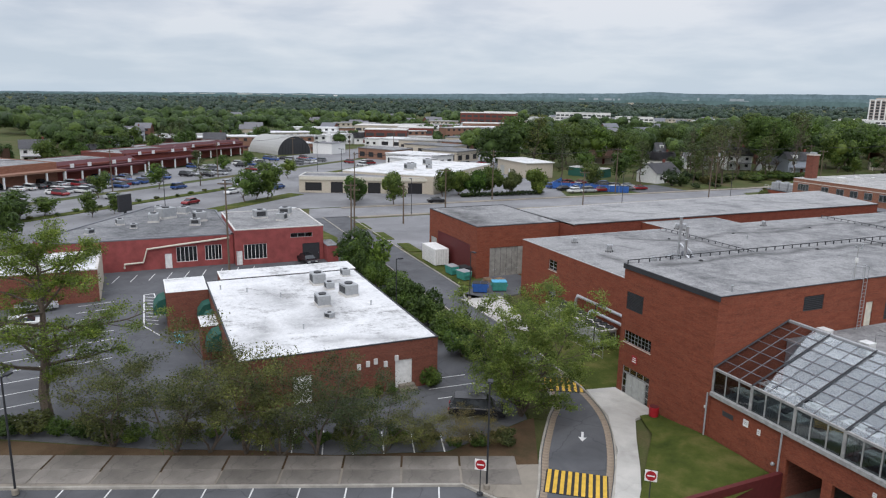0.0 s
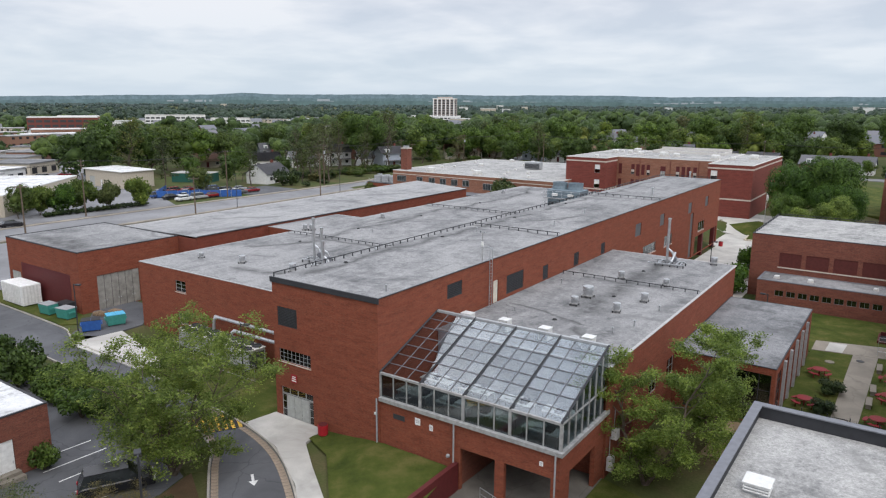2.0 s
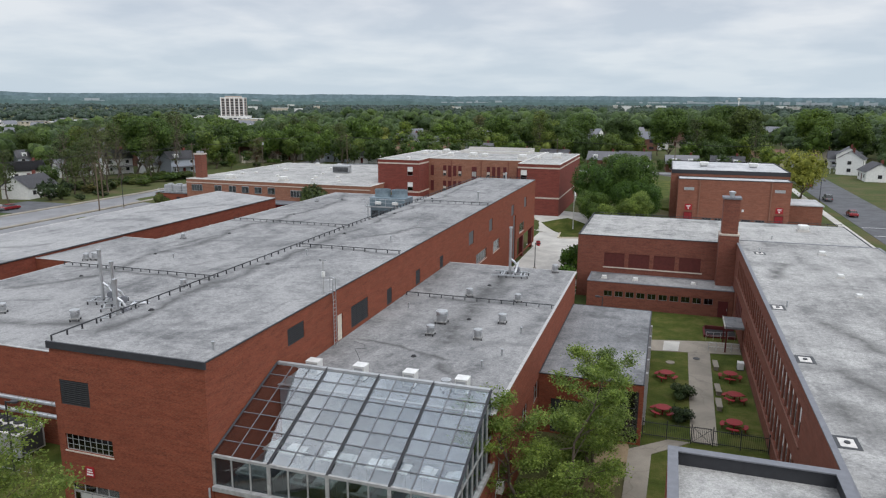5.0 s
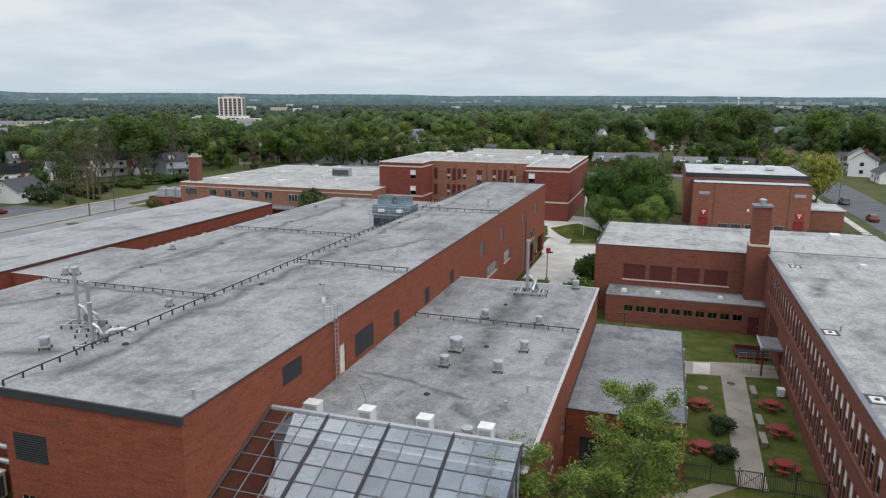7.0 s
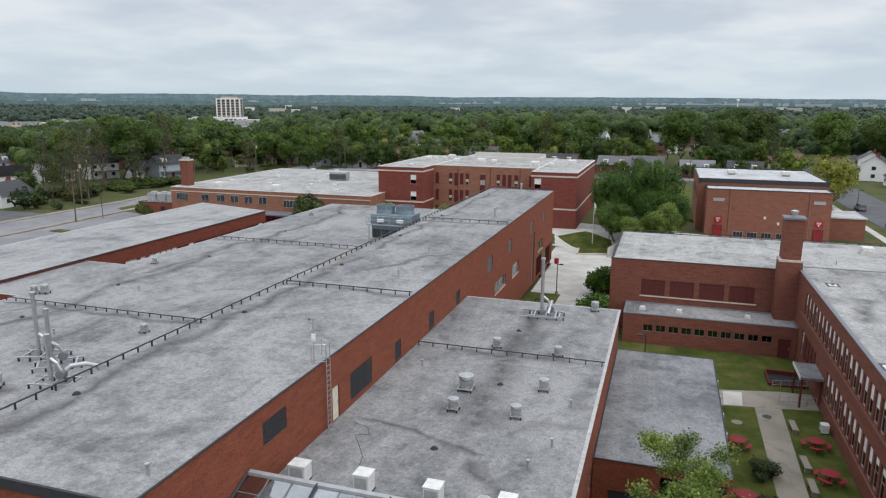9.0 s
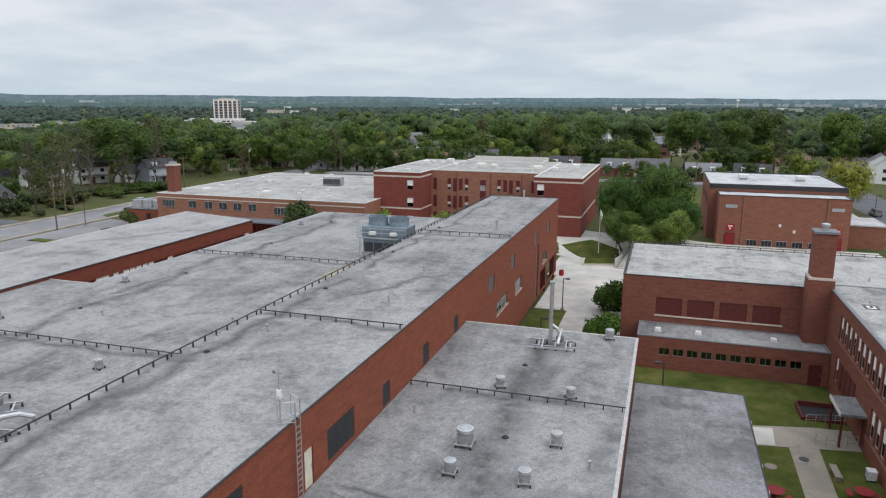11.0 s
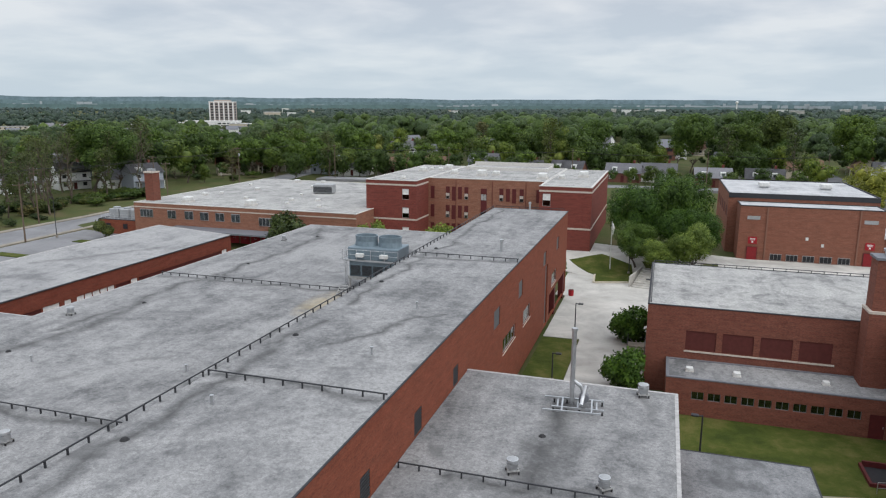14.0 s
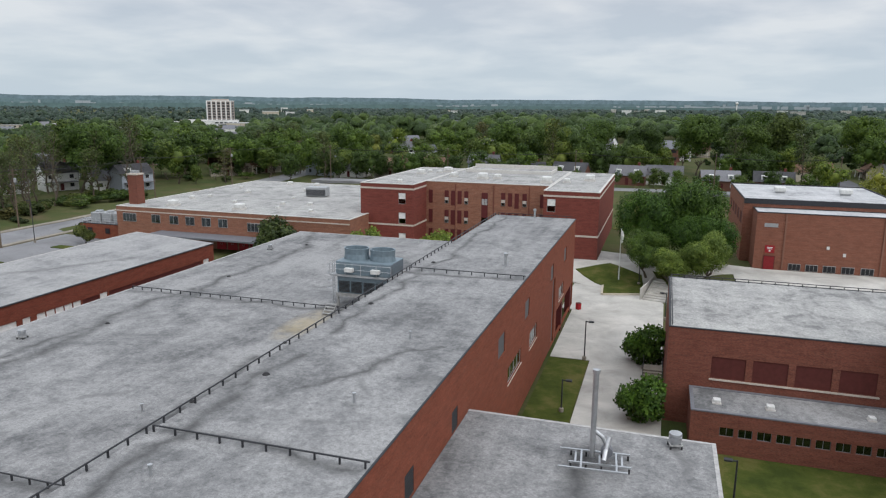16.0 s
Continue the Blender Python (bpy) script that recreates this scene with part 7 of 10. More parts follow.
# nothing is dug out: a near-black sheet stands in for the pit's shade
part("pit_floor", boxes((-1.4, 1.9, -1.5, 1.4, 0.02, 0.08)), M_DARK, well)
for k, (x0, y0, x1, y1) in enumerate(((28.5, 50.9, 31.6, 51.6), (28.6, 47.2, 31.7, 47.6))):
    rl = thing("ramp_rail", "pale tubular handrail beside the entrance ramp", "rail", pose(x0, y0, CZ + 0.06), "ramp rails")
    for z in (0.45, 0.9):
        part("bar", rod([(0, 0, z), (x1 - x0, y1 - y0, z)], 0.025, 6), M_STEEL, rl)
    for i in range(5):
        part("post", rod([((x1 - x0) * i / 4, (y1 - y0) * i / 4, 0), ((x1 - x0) * i / 4, (y1 - y0) * i / 4, 0.9)], 0.025, 6), M_STEEL, rl)
# iron fence and gate
fence = thing("iron_fence", "black iron picket fence across the courtyard", "fence", pose(22.6, 24.3, CZ))
picket = mesh_of("picket", boxes((-0.012, 0.012, -0.012, 0.012, 0.08, 1.5)), M_RAIL)
for a, b in ((0, 3.7), (5.3, 9.3)):
    for z in (0.25, 1.3):
        part("rail", boxes((a, b, -0.02, 0.02, z, z + 0.05)), M_RAIL, fence)
    n = int((b - a) / 0.14)
    for i in range(n + 1):
        o = new("picket", picket)
        o.parent = fence
        o.matrix_basis = pose(a + (b - a) * i / n, 0, 0)
    for x in (a, (a + b) / 2, b):
        part("post", boxes((x - 0.04, x + 0.04, -0.04, 0.04, 0, 1.65)), M_RAIL, fence)
gate = thing("iron_gate", "black iron gate with a cross brace", "gate", pose(26.4, 24.3, CZ))
part("gate_frame", boxes((0, 1.4, -0.02, 0.02, 0.15, 0.2), (0, 1.4, -0.02, 0.02, 1.4, 1.45), (0, 0.05, -0.02, 0.02, 0.2, 1.4), (1.35, 1.4, -0.02, 0.02, 0.2, 1.4)), M_RAIL, gate)
part("brace", tube(tube(bmesh.new(), [(0.03, 0, 0.2), (1.37, 0, 1.4)], 0.02, 4), [(0.03, 0, 1.4), (1.37, 0, 0.2)], 0.02, 4), M_RAIL, gate)
for i in range(9):
    o = new("picket", picket)
    o.parent = gate
    o.matrix_basis = pose(0.14 + 0.14 * i, 0, 0)
# meters on the wing wall
for y, z, h in ((8.6, 1.2, 0.7), (7.9, -0.9, 1.0)):
    mb = thing("meter_box", "pale metal meter box on the brick wing", "utility box", pose(14.55, y, z), "meter boxes")
    part("box", boxes((-0.18, 0.22, -0.3, 0.3, 0, h), bevel=0.02), M_WHITE_METAL, mb)
    part("conduit", rod([(-0.1, 0, h), (-0.1, 0, h + 1.5)], 0.03, 6), M_GREY_METAL, mb)
# steps and rail beside the gymnasium
gs = thing("side_stairs", "dark concrete side stairs with a black rail", "stairs", pose(10.9, 74.5, CZ))
for i in range(6):
    part("step", boxes((-0.9, 1.0, -1.5 + 0.35 * i, 1.8, 0.18 * i, 0.18 * (i + 1))), M_CONCRETE_OLD, gs)
for x in (-0.9, 0.95):
    part("rail_bar", rod([(x, -1.6, 0.95), (x, 0.6, 2.0), (x, 1.8, 2.0)], 0.03, 6), M_RAIL, gs)
    for y, z in ((-1.5, 0.0), (-0.4, 0.5), (0.6, 1.05), (1.7, 1.05)):
        part("rail_post", rod([(x, y, z), (x, y, z + 0.95)], 0.025, 6), M_RAIL, gs)
wc = thing("wall_pipe", "white vent pipe bent up against the brick wall", "pipe", pose(0.15, 57, CZ))
part("pipe", rod(smooth([(0.3, 0, 0.6), (0.3, 0, 1.6), (0.3, 0.5, 2.1)], 4), 0.05, 8), M_WHITE_METAL, wc)
part("box", boxes((0, 0.6, -0.5, 0.3, 0, 0.8), bevel=0.03), M_RUBBER, wc)


# ---- trees ----
def quads_mesh(name, centres, normals, sizes, material, rng, stretch=1.0):
    """Many small leaf blades as one mesh: each a slightly folded four-sided blade."""
    n = len(centres)
    normals = normals / np.linalg.norm(normals, axis=1, keepdims=True)
    t = np.cross(normals, rng.normal(size=(n, 3)))
    t /= np.linalg.norm(t, axis=1, keepdims=True) + 1e-9
    b = np.cross(normals, t)
    s = sizes[:, None]
    fold = normals * s * 0.22
    v = np.empty((n, 4, 3))
    v[:, 0], v[:, 1] = centres - t * s * stretch, centres - b * s * 0.62 - fold
    v[:, 2], v[:, 3] = centres + t * s * stretch, centres + b * s * 0.62 - fold
    me = bpy.data.meshes.new(name)
    me.vertices.add(4 * n)
    me.vertices.foreach_set("co", v.ravel())
    me.loops.add(4 * n)
    me.loops.foreach_set("vertex_index", np.arange(4 * n, dtype=np.int32))
    me.polygons.add(n)
    me.polygons.foreach_set("loop_start", np.arange(0, 4 * n, 4, dtype=np.int32))
    me.polygons.foreach_set("loop_total", np.full(n, 4, dtype=np.int32))
    me.update(calc_edges=True)
    me.materials.append(material)
    return me


def grow(rng, height, spread_, trunk_r, fork=0.35, stems=1, limbs=6, tiers=3, upward=0.5):
    """Limbs of a tree as tapered tubes, and the tips that carry leaves."""
    bm, tips = bmesh.new(), []

    def limb(p, d, ln, r, depth):
        pts, q = [p], p.copy()
        dd = d.copy()
        for _ in range(3):
            dd = (dd + Vector(rng.normal(size=3)) * 0.16 + Vector((0, 0, 0.05))).normalized()
            q = q + dd * ln / 3
            pts.append(q.copy())
        tube(bm, pts, [r, r * 0.85, r * 0.7, r * 0.55], 5 if depth < 2 else 3, closed=False)
        if depth >= tiers:
            tips.extend((pts[-1], pts[-2], pts[-1].lerp(pts[-2], 0.5)))
            return
        if depth >= 2:
            tips.extend((pts[-1], pts[-2]))
        elif depth == 1:
            tips.append(pts[-1])
        k = limbs if depth == 0 else int(rng.integers(2, 4))
        for i in range(k):
            a = 2 * math.pi * (i + rng.random() * 0.7) / k
            side_dir = Vector((math.cos(a), math.sin(a), 0))
            out = (dd * (0.55 if depth else 0.25) + side_dir * (0.75 if depth else 0.8) + Vector((0, 0, upward))).normalized()
            start = pts[-1] if (depth or i < 2) else pts[-1].lerp(pts[-2], rng.random() * 0.9)
            limb(start, out, ln * (0.62 if depth else 0.85) * (0.8 + 0.4 * rng.random()) * (spread_ / height * 1.5 if depth == 0 else 1), r * 0.55, depth + 1)

    for s in range(stems):
        lean = Vector((rng.normal() * 0.12, rng.normal() * 0.12, 1)) if stems == 1 else Vector((math.cos(s * 2.4) * 0.35, math.sin(s * 2.4) * 0.35, 1))
        limb(Vector((rng.normal() * 0.1 * (stems > 1), rng.normal() * 0.1 * (stems > 1), -0.15)), lean.normalized(), height * fork, trunk_r / math.sqrt(stems), 0)
    tips = np.array([tuple(t) for t in tips])
    return bm, tips


def tiered(rng, height, spread_, trunk_r, base, limbs, stems=1, lift=0.35, peak=0.4, twigs=7):
    """A leader with tier over tier of long limbs, each with side twigs; returns the wood and the twig points."""
    bm, tips = bmesh.new(), []
    for s in range(stems):
        a0 = s * 2.4 + rng.random()
        lean = Vector((math.cos(a0), math.sin(a0), 0)) * (0.0 if stems == 1 else 0.3 + 0.25 * rng.random())
        h = height * (1.0 if s == 0 else 0.72 + 0.2 * rng.random())
        leader = [Vector((0, 0, -0.15)) + (lean * h + Vector((0, 0, h))) * t + Vector((rng.normal(), rng.normal(), 0)) * 0.03 * h * (t > 0.1) for t in (0, 0.18, 0.36, 0.55, 0.75, 0.95)]
        r0 = trunk_r / math.sqrt(stems)
        tube(bm, leader, [r0, r0 * 0.85, r0 * 0.66, r0 * 0.46, r0 * 0.28, r0 * 0.1], 7, closed=False)
        tips += [leader[-1]] * 3
        k = max(4, limbs // stems)
        for i in range(k):
            f = (i + rng.random() * 0.8) / k
            z = base / height + (0.95 - base / height) * f
            j = min(4, int(z / 0.19))
            p = leader[j].lerp(leader[j + 1], min(1, max(0, z / 0.19 - j)))
            reach = spread_ * (0.32 + 0.68 * math.sin(math.pi * min(1, (f + 0.12) / (2 * peak) if f < peak else 0.5 + 0.5 * (f - peak) / (1.08 - peak)))) * (0.7 + 0.45 * rng.random()) * (1 if stems == 1 else 0.72)
            a = a0 + i * 2.399 + rng.normal() * 0.3
            d = Vector((math.cos(a), math.sin(a), lift * (0.4 + 1.2 * f) + rng.normal() * 0.12)).normalized()
            pts = [p.copy()]
            for q in range(4):
                d = (d + Vector(rng.normal(size=3)) * 0.17 + Vector((0, 0, 0.04))).normalized()
                pts.append(pts[-1] + d * reach / 4)
            r1 = r0 * (0.42 - 0.25 * f)
            tube(bm, pts, [r1, r1 * 0.75, r1 * 0.55, r1 * 0.36, r1 * 0.16], 5, closed=False)
            tips += [pts[-1], pts[-1], pts[3]]
            for w in range(twigs):
                t = 0.22 + 0.78 * (w + rng.random()) / twigs
                m_ = min(3, int(t * 4))
                st = pts[m_].lerp(pts[m_ + 1], t * 4 - m_)
                side_a = a + (1 if w % 2 else -1) * (0.6 + 0.5 * rng.random())
                td = Vector((math.cos(side_a), math.sin(side_a), 0.25 + 0.35 * rng.normal())).normalized()
                ln = reach * (0.18 + 0.24 * rng.random()) * (1.1 - 0.5 * t)
                e1, e2 = st + td * ln * 0.5, st + td * ln + Vector((0, 0, 0.05 * ln))
                tube(bm, [st, e1, e2], [r1 * 0.3, r1 * 0.2, 0.008], 4, closed=False)
                tips += [e2, e1.lerp(e2, 0.5), e1]
    return bm, np.array([tuple(t) for t in tips])


def open_tree(seed, height, spread_, trunk_r, base, limbs, clumps, per, size, leaf_mat, clump_r=0.5, **kw):
    """A tree in thin spring leaf through which the limbs show."""
    rng = np.random.default_rng(seed)
    bm, tips = tiered(rng, height, spread_, trunk_r, base, limbs, **kw)
    pick = tips[rng.integers(0, len(tips), clumps)] + rng.normal(size=(clumps, 3)) * 0.12
    c = np.repeat(pick, per, axis=0) + rng.normal(size=(clumps * per, 3)) * clump_r * (0.6, 0.6, 0.28)
    nrm = rng.normal(size=c.shape) * 0.55 + (0, 0, 0.9)
    crown = quads_mesh("crown", c, nrm, size * (0.6 + 0.8 * rng.random(len(c))), leaf_mat, rng)
    return mesh_of("trunk", bm, M_BARK), crown


def lump_template():
    """An eight-sided ball cut once finer: eighteen corners, thirty-two faces."""
    v = [(1, 0, 0), (-1, 0, 0), (0, 1, 0), (0, -1, 0), (0, 0, 1), (0, 0, -1)]
    faces, seen = [], {}

    def half_way(i, j):
        key = (min(i, j), max(i, j))
        if key not in seen:
            m_ = (np.array(v[i]) + np.array(v[j])) / 2
            v.append(tuple(m_ / np.linalg.norm(m_)))
            seen[key] = len(v) - 1
        return seen[key]

    for sx in (0, 1):
        for sy in (2, 3):
            for sz in (4, 5):
                tri = (sx, sy, sz) if (sx + sy + sz) % 2 == 0 else (sy, sx, sz)
                a, b, c = tri
                ab, bc, ca = half_way(a, b), half_way(b, c), half_way(c, a)
                faces += [(a, ab, ca), (ab, b, bc), (ca, bc, c), (ab, bc, ca)]
    return np.array(v), np.array(faces)


LUMP_V, LUMP_F = lump_template()
LUMP_TOP = LUMP_F[LUMP_V[LUMP_F].mean(axis=1)[:, 2] > -0.4]


def lumps_and_blades(name, centres, radii, rng, leaf_mat, faces, rough=0.2, squash=0.85, blades=None, kind=None, kind_b=None, corners=4):
    """Smooth uneven leaf masses joined with loose blades into one mesh."""
    m_ = len(centres)
    v = LUMP_V[None] * (1 + rough * rng.normal(size=(m_, 18, 1))) * radii[:, None, None] * (1, 1, squash) + centres[:, None, :]
    vs = v.reshape(-1, 3)
    f = (faces[None] + (np.arange(m_) * 18)[:, None, None]).reshape(-1, 3)
    loops, starts, totals = [f.ravel()], [np.arange(len(f)) * 3], [np.full(len(f), 3)]
    smooth_ = [np.ones(len(f), bool)]
    if blades is not None:
        n = len(blades) // corners
        loops.append(np.arange(corners * n) + len(vs))
        starts.append(np.arange(n) * corners + len(f) * 3)
        totals.append(np.full(n, corners))
        smooth_.append(np.zeros(n, bool))
        vs = np.concatenate([vs, blades])
    loops, starts, totals = np.concatenate(loops), np.concatenate(starts), np.concatenate(totals)
    me = bpy.data.meshes.new(name)
    me.vertices.add(len(vs))
    me.vertices.foreach_set("co", vs.ravel())
    me.loops.add(len(loops))
    me.loops.foreach_set("vertex_index", loops.astype(np.int32))
    me.polygons.add(len(starts))
    me.polygons.foreach_set("loop_start", starts.astype(np.int32))
    me.polygons.foreach_set("loop_total", totals.astype(np.int32))
    me.polygons.foreach_set("use_smooth", np.concatenate(smooth_))
    me.update(calc_edges=True)
    if kind is not None:
        k = np.repeat(kind, len(faces))
        if kind_b is not None:
            k = np.concatenate([k, kind_b])
        me.attributes.new("kind", "FLOAT", "FACE").data.foreach_set("value", k.astype(np.float32))
    me.materials.append(leaf_mat)
    return me


def blade_corners(c, normals, sizes, rng, stretch=1.0):
    normals = normals / np.linalg.norm(normals, axis=1, keepdims=True)
    t = np.cross(normals, rng.normal(size=c.shape))
    t /= np.linalg.norm(t, axis=1, keepdims=True) + 1e-9
    b, s = np.cross(normals, t), sizes[:, None]
    fold = normals * s * 0.22
    return np.stack([c - t * s * stretch, c - b * s * 0.62 - fold, c + t * s * stretch, c + b * s * 0.62 - fold], 1).reshape(-1, 3)


def blade_thirds(c, normals, sizes, rng):
    """Three-cornered blades for crowns far off."""
    normals = normals / np.linalg.norm(normals, axis=1, keepdims=True)
    t = np.cross(normals, rng.normal(size=c.shape))
    t /= np.linalg.norm(t, axis=1, keepdims=True) + 1e-9
    b, s = np.cross(normals, t), sizes[:, None]
    return np.stack([c - t * s - b * s * 0.6, c + t * s - b * s * 0.6, c + b * s * 1.1], 1).reshape(-1, 3)


def plant(meshes, label, x, y, z, ang=0, s=1.0, category="tree", group="", name="tree", tall=1.0):
    t = thing(name, label, category, Matrix.LocRotScale((x, y, z), Euler((0, 0, radians(ang))), (s, s, s * tall)), group)
    part("trunk", meshes[0], None, t)
    part("crown", meshes[1], None, t)
    return t


def lobed(rng, R, h0, h1, lobes, n, squash=1.0):
    """Overlapping foliage lobes, with points and outward directions on their shells."""
    mid_, half = (h0 + h1) / 2, (h1 - h0) / 2
    d = rng.normal(size=(lobes, 3))
    d /= np.linalg.norm(d, axis=1, keepdims=True)
    d[:, 2] = d[:, 2] * 0.85 + 0.12
    c = d * (0.5 + 0.28 * rng.random((lobes, 1))) * (R, R, half) + (0, 0, mid_)
    r = R * (0.24 + 0.2 * rng.random(lobes))
    c[:, 2] = np.clip(c[:, 2], h0 + r * 0.6, h1 - r * 0.8)
    pick = rng.choice(lobes, n * 2, p=r ** 2 / (r ** 2).sum())
    u = rng.normal(size=(n * 2, 3))
    u[:, 2] += 0.25
    u /= np.linalg.norm(u, axis=1, keepdims=True)
    p = c[pick] + u * (r[pick] * (0.72 + 0.42 * rng.random(n * 2)))[:, None] * (1, 1, squash)
    gap = np.linalg.norm(p[:, None, :] - c[None], axis=2) / r[None]
    gap[np.arange(n * 2), pick] = 9
    out = gap.min(axis=1) > 0.84
    return p[out][:n], u[out][:n], c, r


def round_tree(seed, height, R, trunk_r, lobes, n, size, leaf_mat, low=0.14):
    """A full-crowned tree: lobes of leaves over a branching trunk."""
    rng = np.random.default_rng(seed)
    bm, tips = grow(rng, height * 0.8, R * 0.7, trunk_r, fork=0.24, limbs=6, tiers=2)
    p, u, c, r = lobed(rng, R, height * low, height, lobes, n)
    c = np.concatenate([c, [(0, 0, height * (low + 0.98) / 2)]])
    r = np.concatenate([r * 0.5, [R * 0.4]])
    nrm = u + rng.normal(size=u.shape) * 0.3 + (0, 0, 0.3)
    blades = blade_thirds if size > 0.25 else blade_corners
    crown = lumps_and_blades("crown", c, r, rng, leaf_mat, LUMP_F, 0.12, 0.9, blades(p, nrm, size * (0.6 + 0.8 * rng.random(len(p))), rng), corners=3 if size > 0.25 else 4)
    return mesh_of("trunk", bm, M_BARK), crown


def shrub_mesh(seed, r, h, n, size, leaf_mat):
    rng = np.random.default_rng(seed)
    p, u, _, _ = lobed(rng, r, 0.0, h, 12, int(n * 0.8), 0.9)
    # loose sprigs that stick out of the mass
    k = n // 5
    q = p[rng.integers(0, len(p), k)] + u[rng.integers(0, len(u), k)] * r * 0.16 * rng.random((k, 1)) + (0, 0, 0.08 * h)
    p, u = np.concatenate([p, q]), np.concatenate([u, rng.normal(size=(k, 3))])
    p[:, 2] = np.clip(p[:, 2], 0.04, h * 1.1)
    nrm = u + rng.normal(size=u.shape) * 0.5 + (0, 0, 0.4)
    crown = quads_mesh("foliage", p, nrm, size * (0.6 + 0.8 * rng.random(len(p))), leaf_mat, rng)
    bm = bmesh.new()
    for k in range(4):
        a = k * 1.7
        tube(bm, [(0.05 * math.cos(a), 0.05 * math.sin(a), -0.05), (r * 0.3 * math.cos(a), r * 0.3 * math.sin(a), h * 0.6)], [0.05, 0.02], 5)
    return mesh_of("stems", bm, M_BARK), crown


def shrub(meshes, label, x, y, z, ang=0, s=1.0, group="", tall=1.0, name="shrub"):
    t = thing(name, label, "shrub", Matrix.LocRotScale((x, y, z), Euler((0, 0, radians(ang))), (s, s, s * tall)), group)
    part("stems", meshes[0], None, t)
    part("foliage", meshes[1], None, t)
    return t


# near trees, each grown on its own
plant(open_tree(11, 14.8, 7.4, 0.45, 3.9, 30, 1500, 30, 0.075, M_LEAF, 0.55, peak=0.3), "tall spreading tree with thin spring foliage beside the parking lot", -21.4, -45.4, -0.5, 30)
plant(open_tree(12, 10.0, 7.4, 0.3, 1.0, 72, 2000, 24, 0.08, M_LEAF_SPRING, 0.42, stems=5, lift=0.6, peak=0.36), "wide many-stemmed tree leaning over the driveway", -9.3, -10.6, -0.5, 0)
plant(open_tree(13, 10.4, 5.0, 0.22, 1.2, 36, 1500, 26, 0.075, M_LEAF_BRIGHT, 0.45, stems=2, peak=0.45), "slender tree with fresh bright leaves beside the passage", 17.0, 8.2, -1.4, 0)
plant(open_tree(14, 9.0, 4.3, 0.2, 1.4, 30, 1200, 26, 0.075, M_LEAF_BRIGHT, 0.45, stems=2, peak=0.5), "slender two-stemmed tree on a bare sandy patch", 19.9, 16.2, -1.4, 60)
hedge_tree = [open_tree(20 + k, 8.2, 4.6, 0.2, 2.9, 26, 420, 24, 0.07, (M_LEAF_HEDGE, M_LEAF_HEDGE, M_LEAF_DULL, M_LEAF_HEDGE)[k], 0.62, stems=3, peak=0.6) for k in range(4)]
for i, (x, y, s, tall) in enumerate(((-14.9, -41.2, 0.95, 0.95), (-12.3, -37.0, 1.0, 0.95), (-11.4, -34.8, 0.85, 0.85), (-10.3, -32.4, 1.05, 1.15), (-9.2, -30.2, 0.9, 0.9), (-8.2, -27.8, 0.95, 1.0), (-7.9, -25.2, 0.9, 0.8), (-6.9, -23.2, 0.7, 0.65), (-6.0, -20.4, 0.6, 0.6), (-5.4, -16.8, 0.55, 0.6))):
    plant(hedge_tree[i % 4], "thin many-stemmed tree with dull sparse leaves in the hedge", x - 0.8, y + 0.3, -0.5, i * 67, s, group="hedge trees", tall=tall)
bushes = [shrub_mesh(40 + k, 1.5, 2.2, 1300, 0.13, m) for k, m in enumerate((M_LEAF_SHADE, M_LEAF_DEEP, M_LEAF_HEDGE))]
for i in range(20):
    t = i / 19
    p = Vector((-19.6, -48.6)).lerp(Vector((-4.6, -14.5)), t)
    shrub(bushes[(i * 2) % 3], "low ragged shrub under the hedge trees", p.x - 0.9 - 0.5 * math.sin(i), p.y + 0.3, -0.5, i * 50, (0.9 if i < 6 else 0.6) + 0.18 * math.sin(i * 2.1), "hedge shrubs", 0.7)
for i in range(30):
    x = -18.5 - 1.5 * i
    shrub(bushes[(0, 1, 0, 1, 1)[i % 5]], "dense green shrub along the driveway verge", x, -8.4 + 1.2 * math.sin(i * 1.7), -0.5, i * 40, 1.05 + 0.3 * math.sin(i * 2.7) + (0.7 if i > 24 else 0), "verge shrubs", 1.0 + 0.25 * math.sin(i * 1.3))
shrub(bushes[0], "ivy-like shrub against the brick wall", -17.2, -15.3, -0.5, 20, 0.75, tall=1.1)
for y in (-19, -20.3, -21.6):
    shrub(bushes[0], "small shrub at the foot of the wall", -17.0, y, -0.5, y * 30, 0.45, "wall shrubs")
far_yew = shrub_mesh(48, 1.5, 2.2, 560, 0.19, M_LEAF_YEW)
yew = shrub_mesh(47, 1.5, 2.2, 2600, 0.09, M_LEAF_YEW)
for x, y, s in ((25.6, 33.2, 0.85), (25.5, 28.3, 0.75)):
    shrub(yew, "rounded dark green courtyard bush", x, y, -1.35, x * 20, s, "courtyard bushes", 0.75)
far_bush = [shrub_mesh(55 + k, 2.5, 4.6, 700, 0.34, m) for k, m in enumerate((M_LEAF_SHADE, M_LEAF_DULL))]
rounded = [shrub_mesh(50 + k, 2.5, 4.6, 3400, 0.19, m) for k, m in enumerate((M_LEAF_BRIGHT, M_LEAF_DULL, M_LEAF, M_LEAF_PLAZA, M_LEAF_YEW))]
shrub(rounded[3], "large rounded green bush on the plaza", 10.2, 64.4, -1.7, 0, 1.0)
shrub(rounded[3], "spreading green shrub beside the gymnasium", 10.0, 79.2, -1.9, 0, 1.05)
shrub(rounded[0], "bright green bush behind the workshop roof", -36, 111, -0.2, 30, 1.2, "yard bushes")
shrub(rounded[0], "bright green bush behind the workshop roof", -24.5, 113, -0.2, 70, 1.15, "yard bushes")
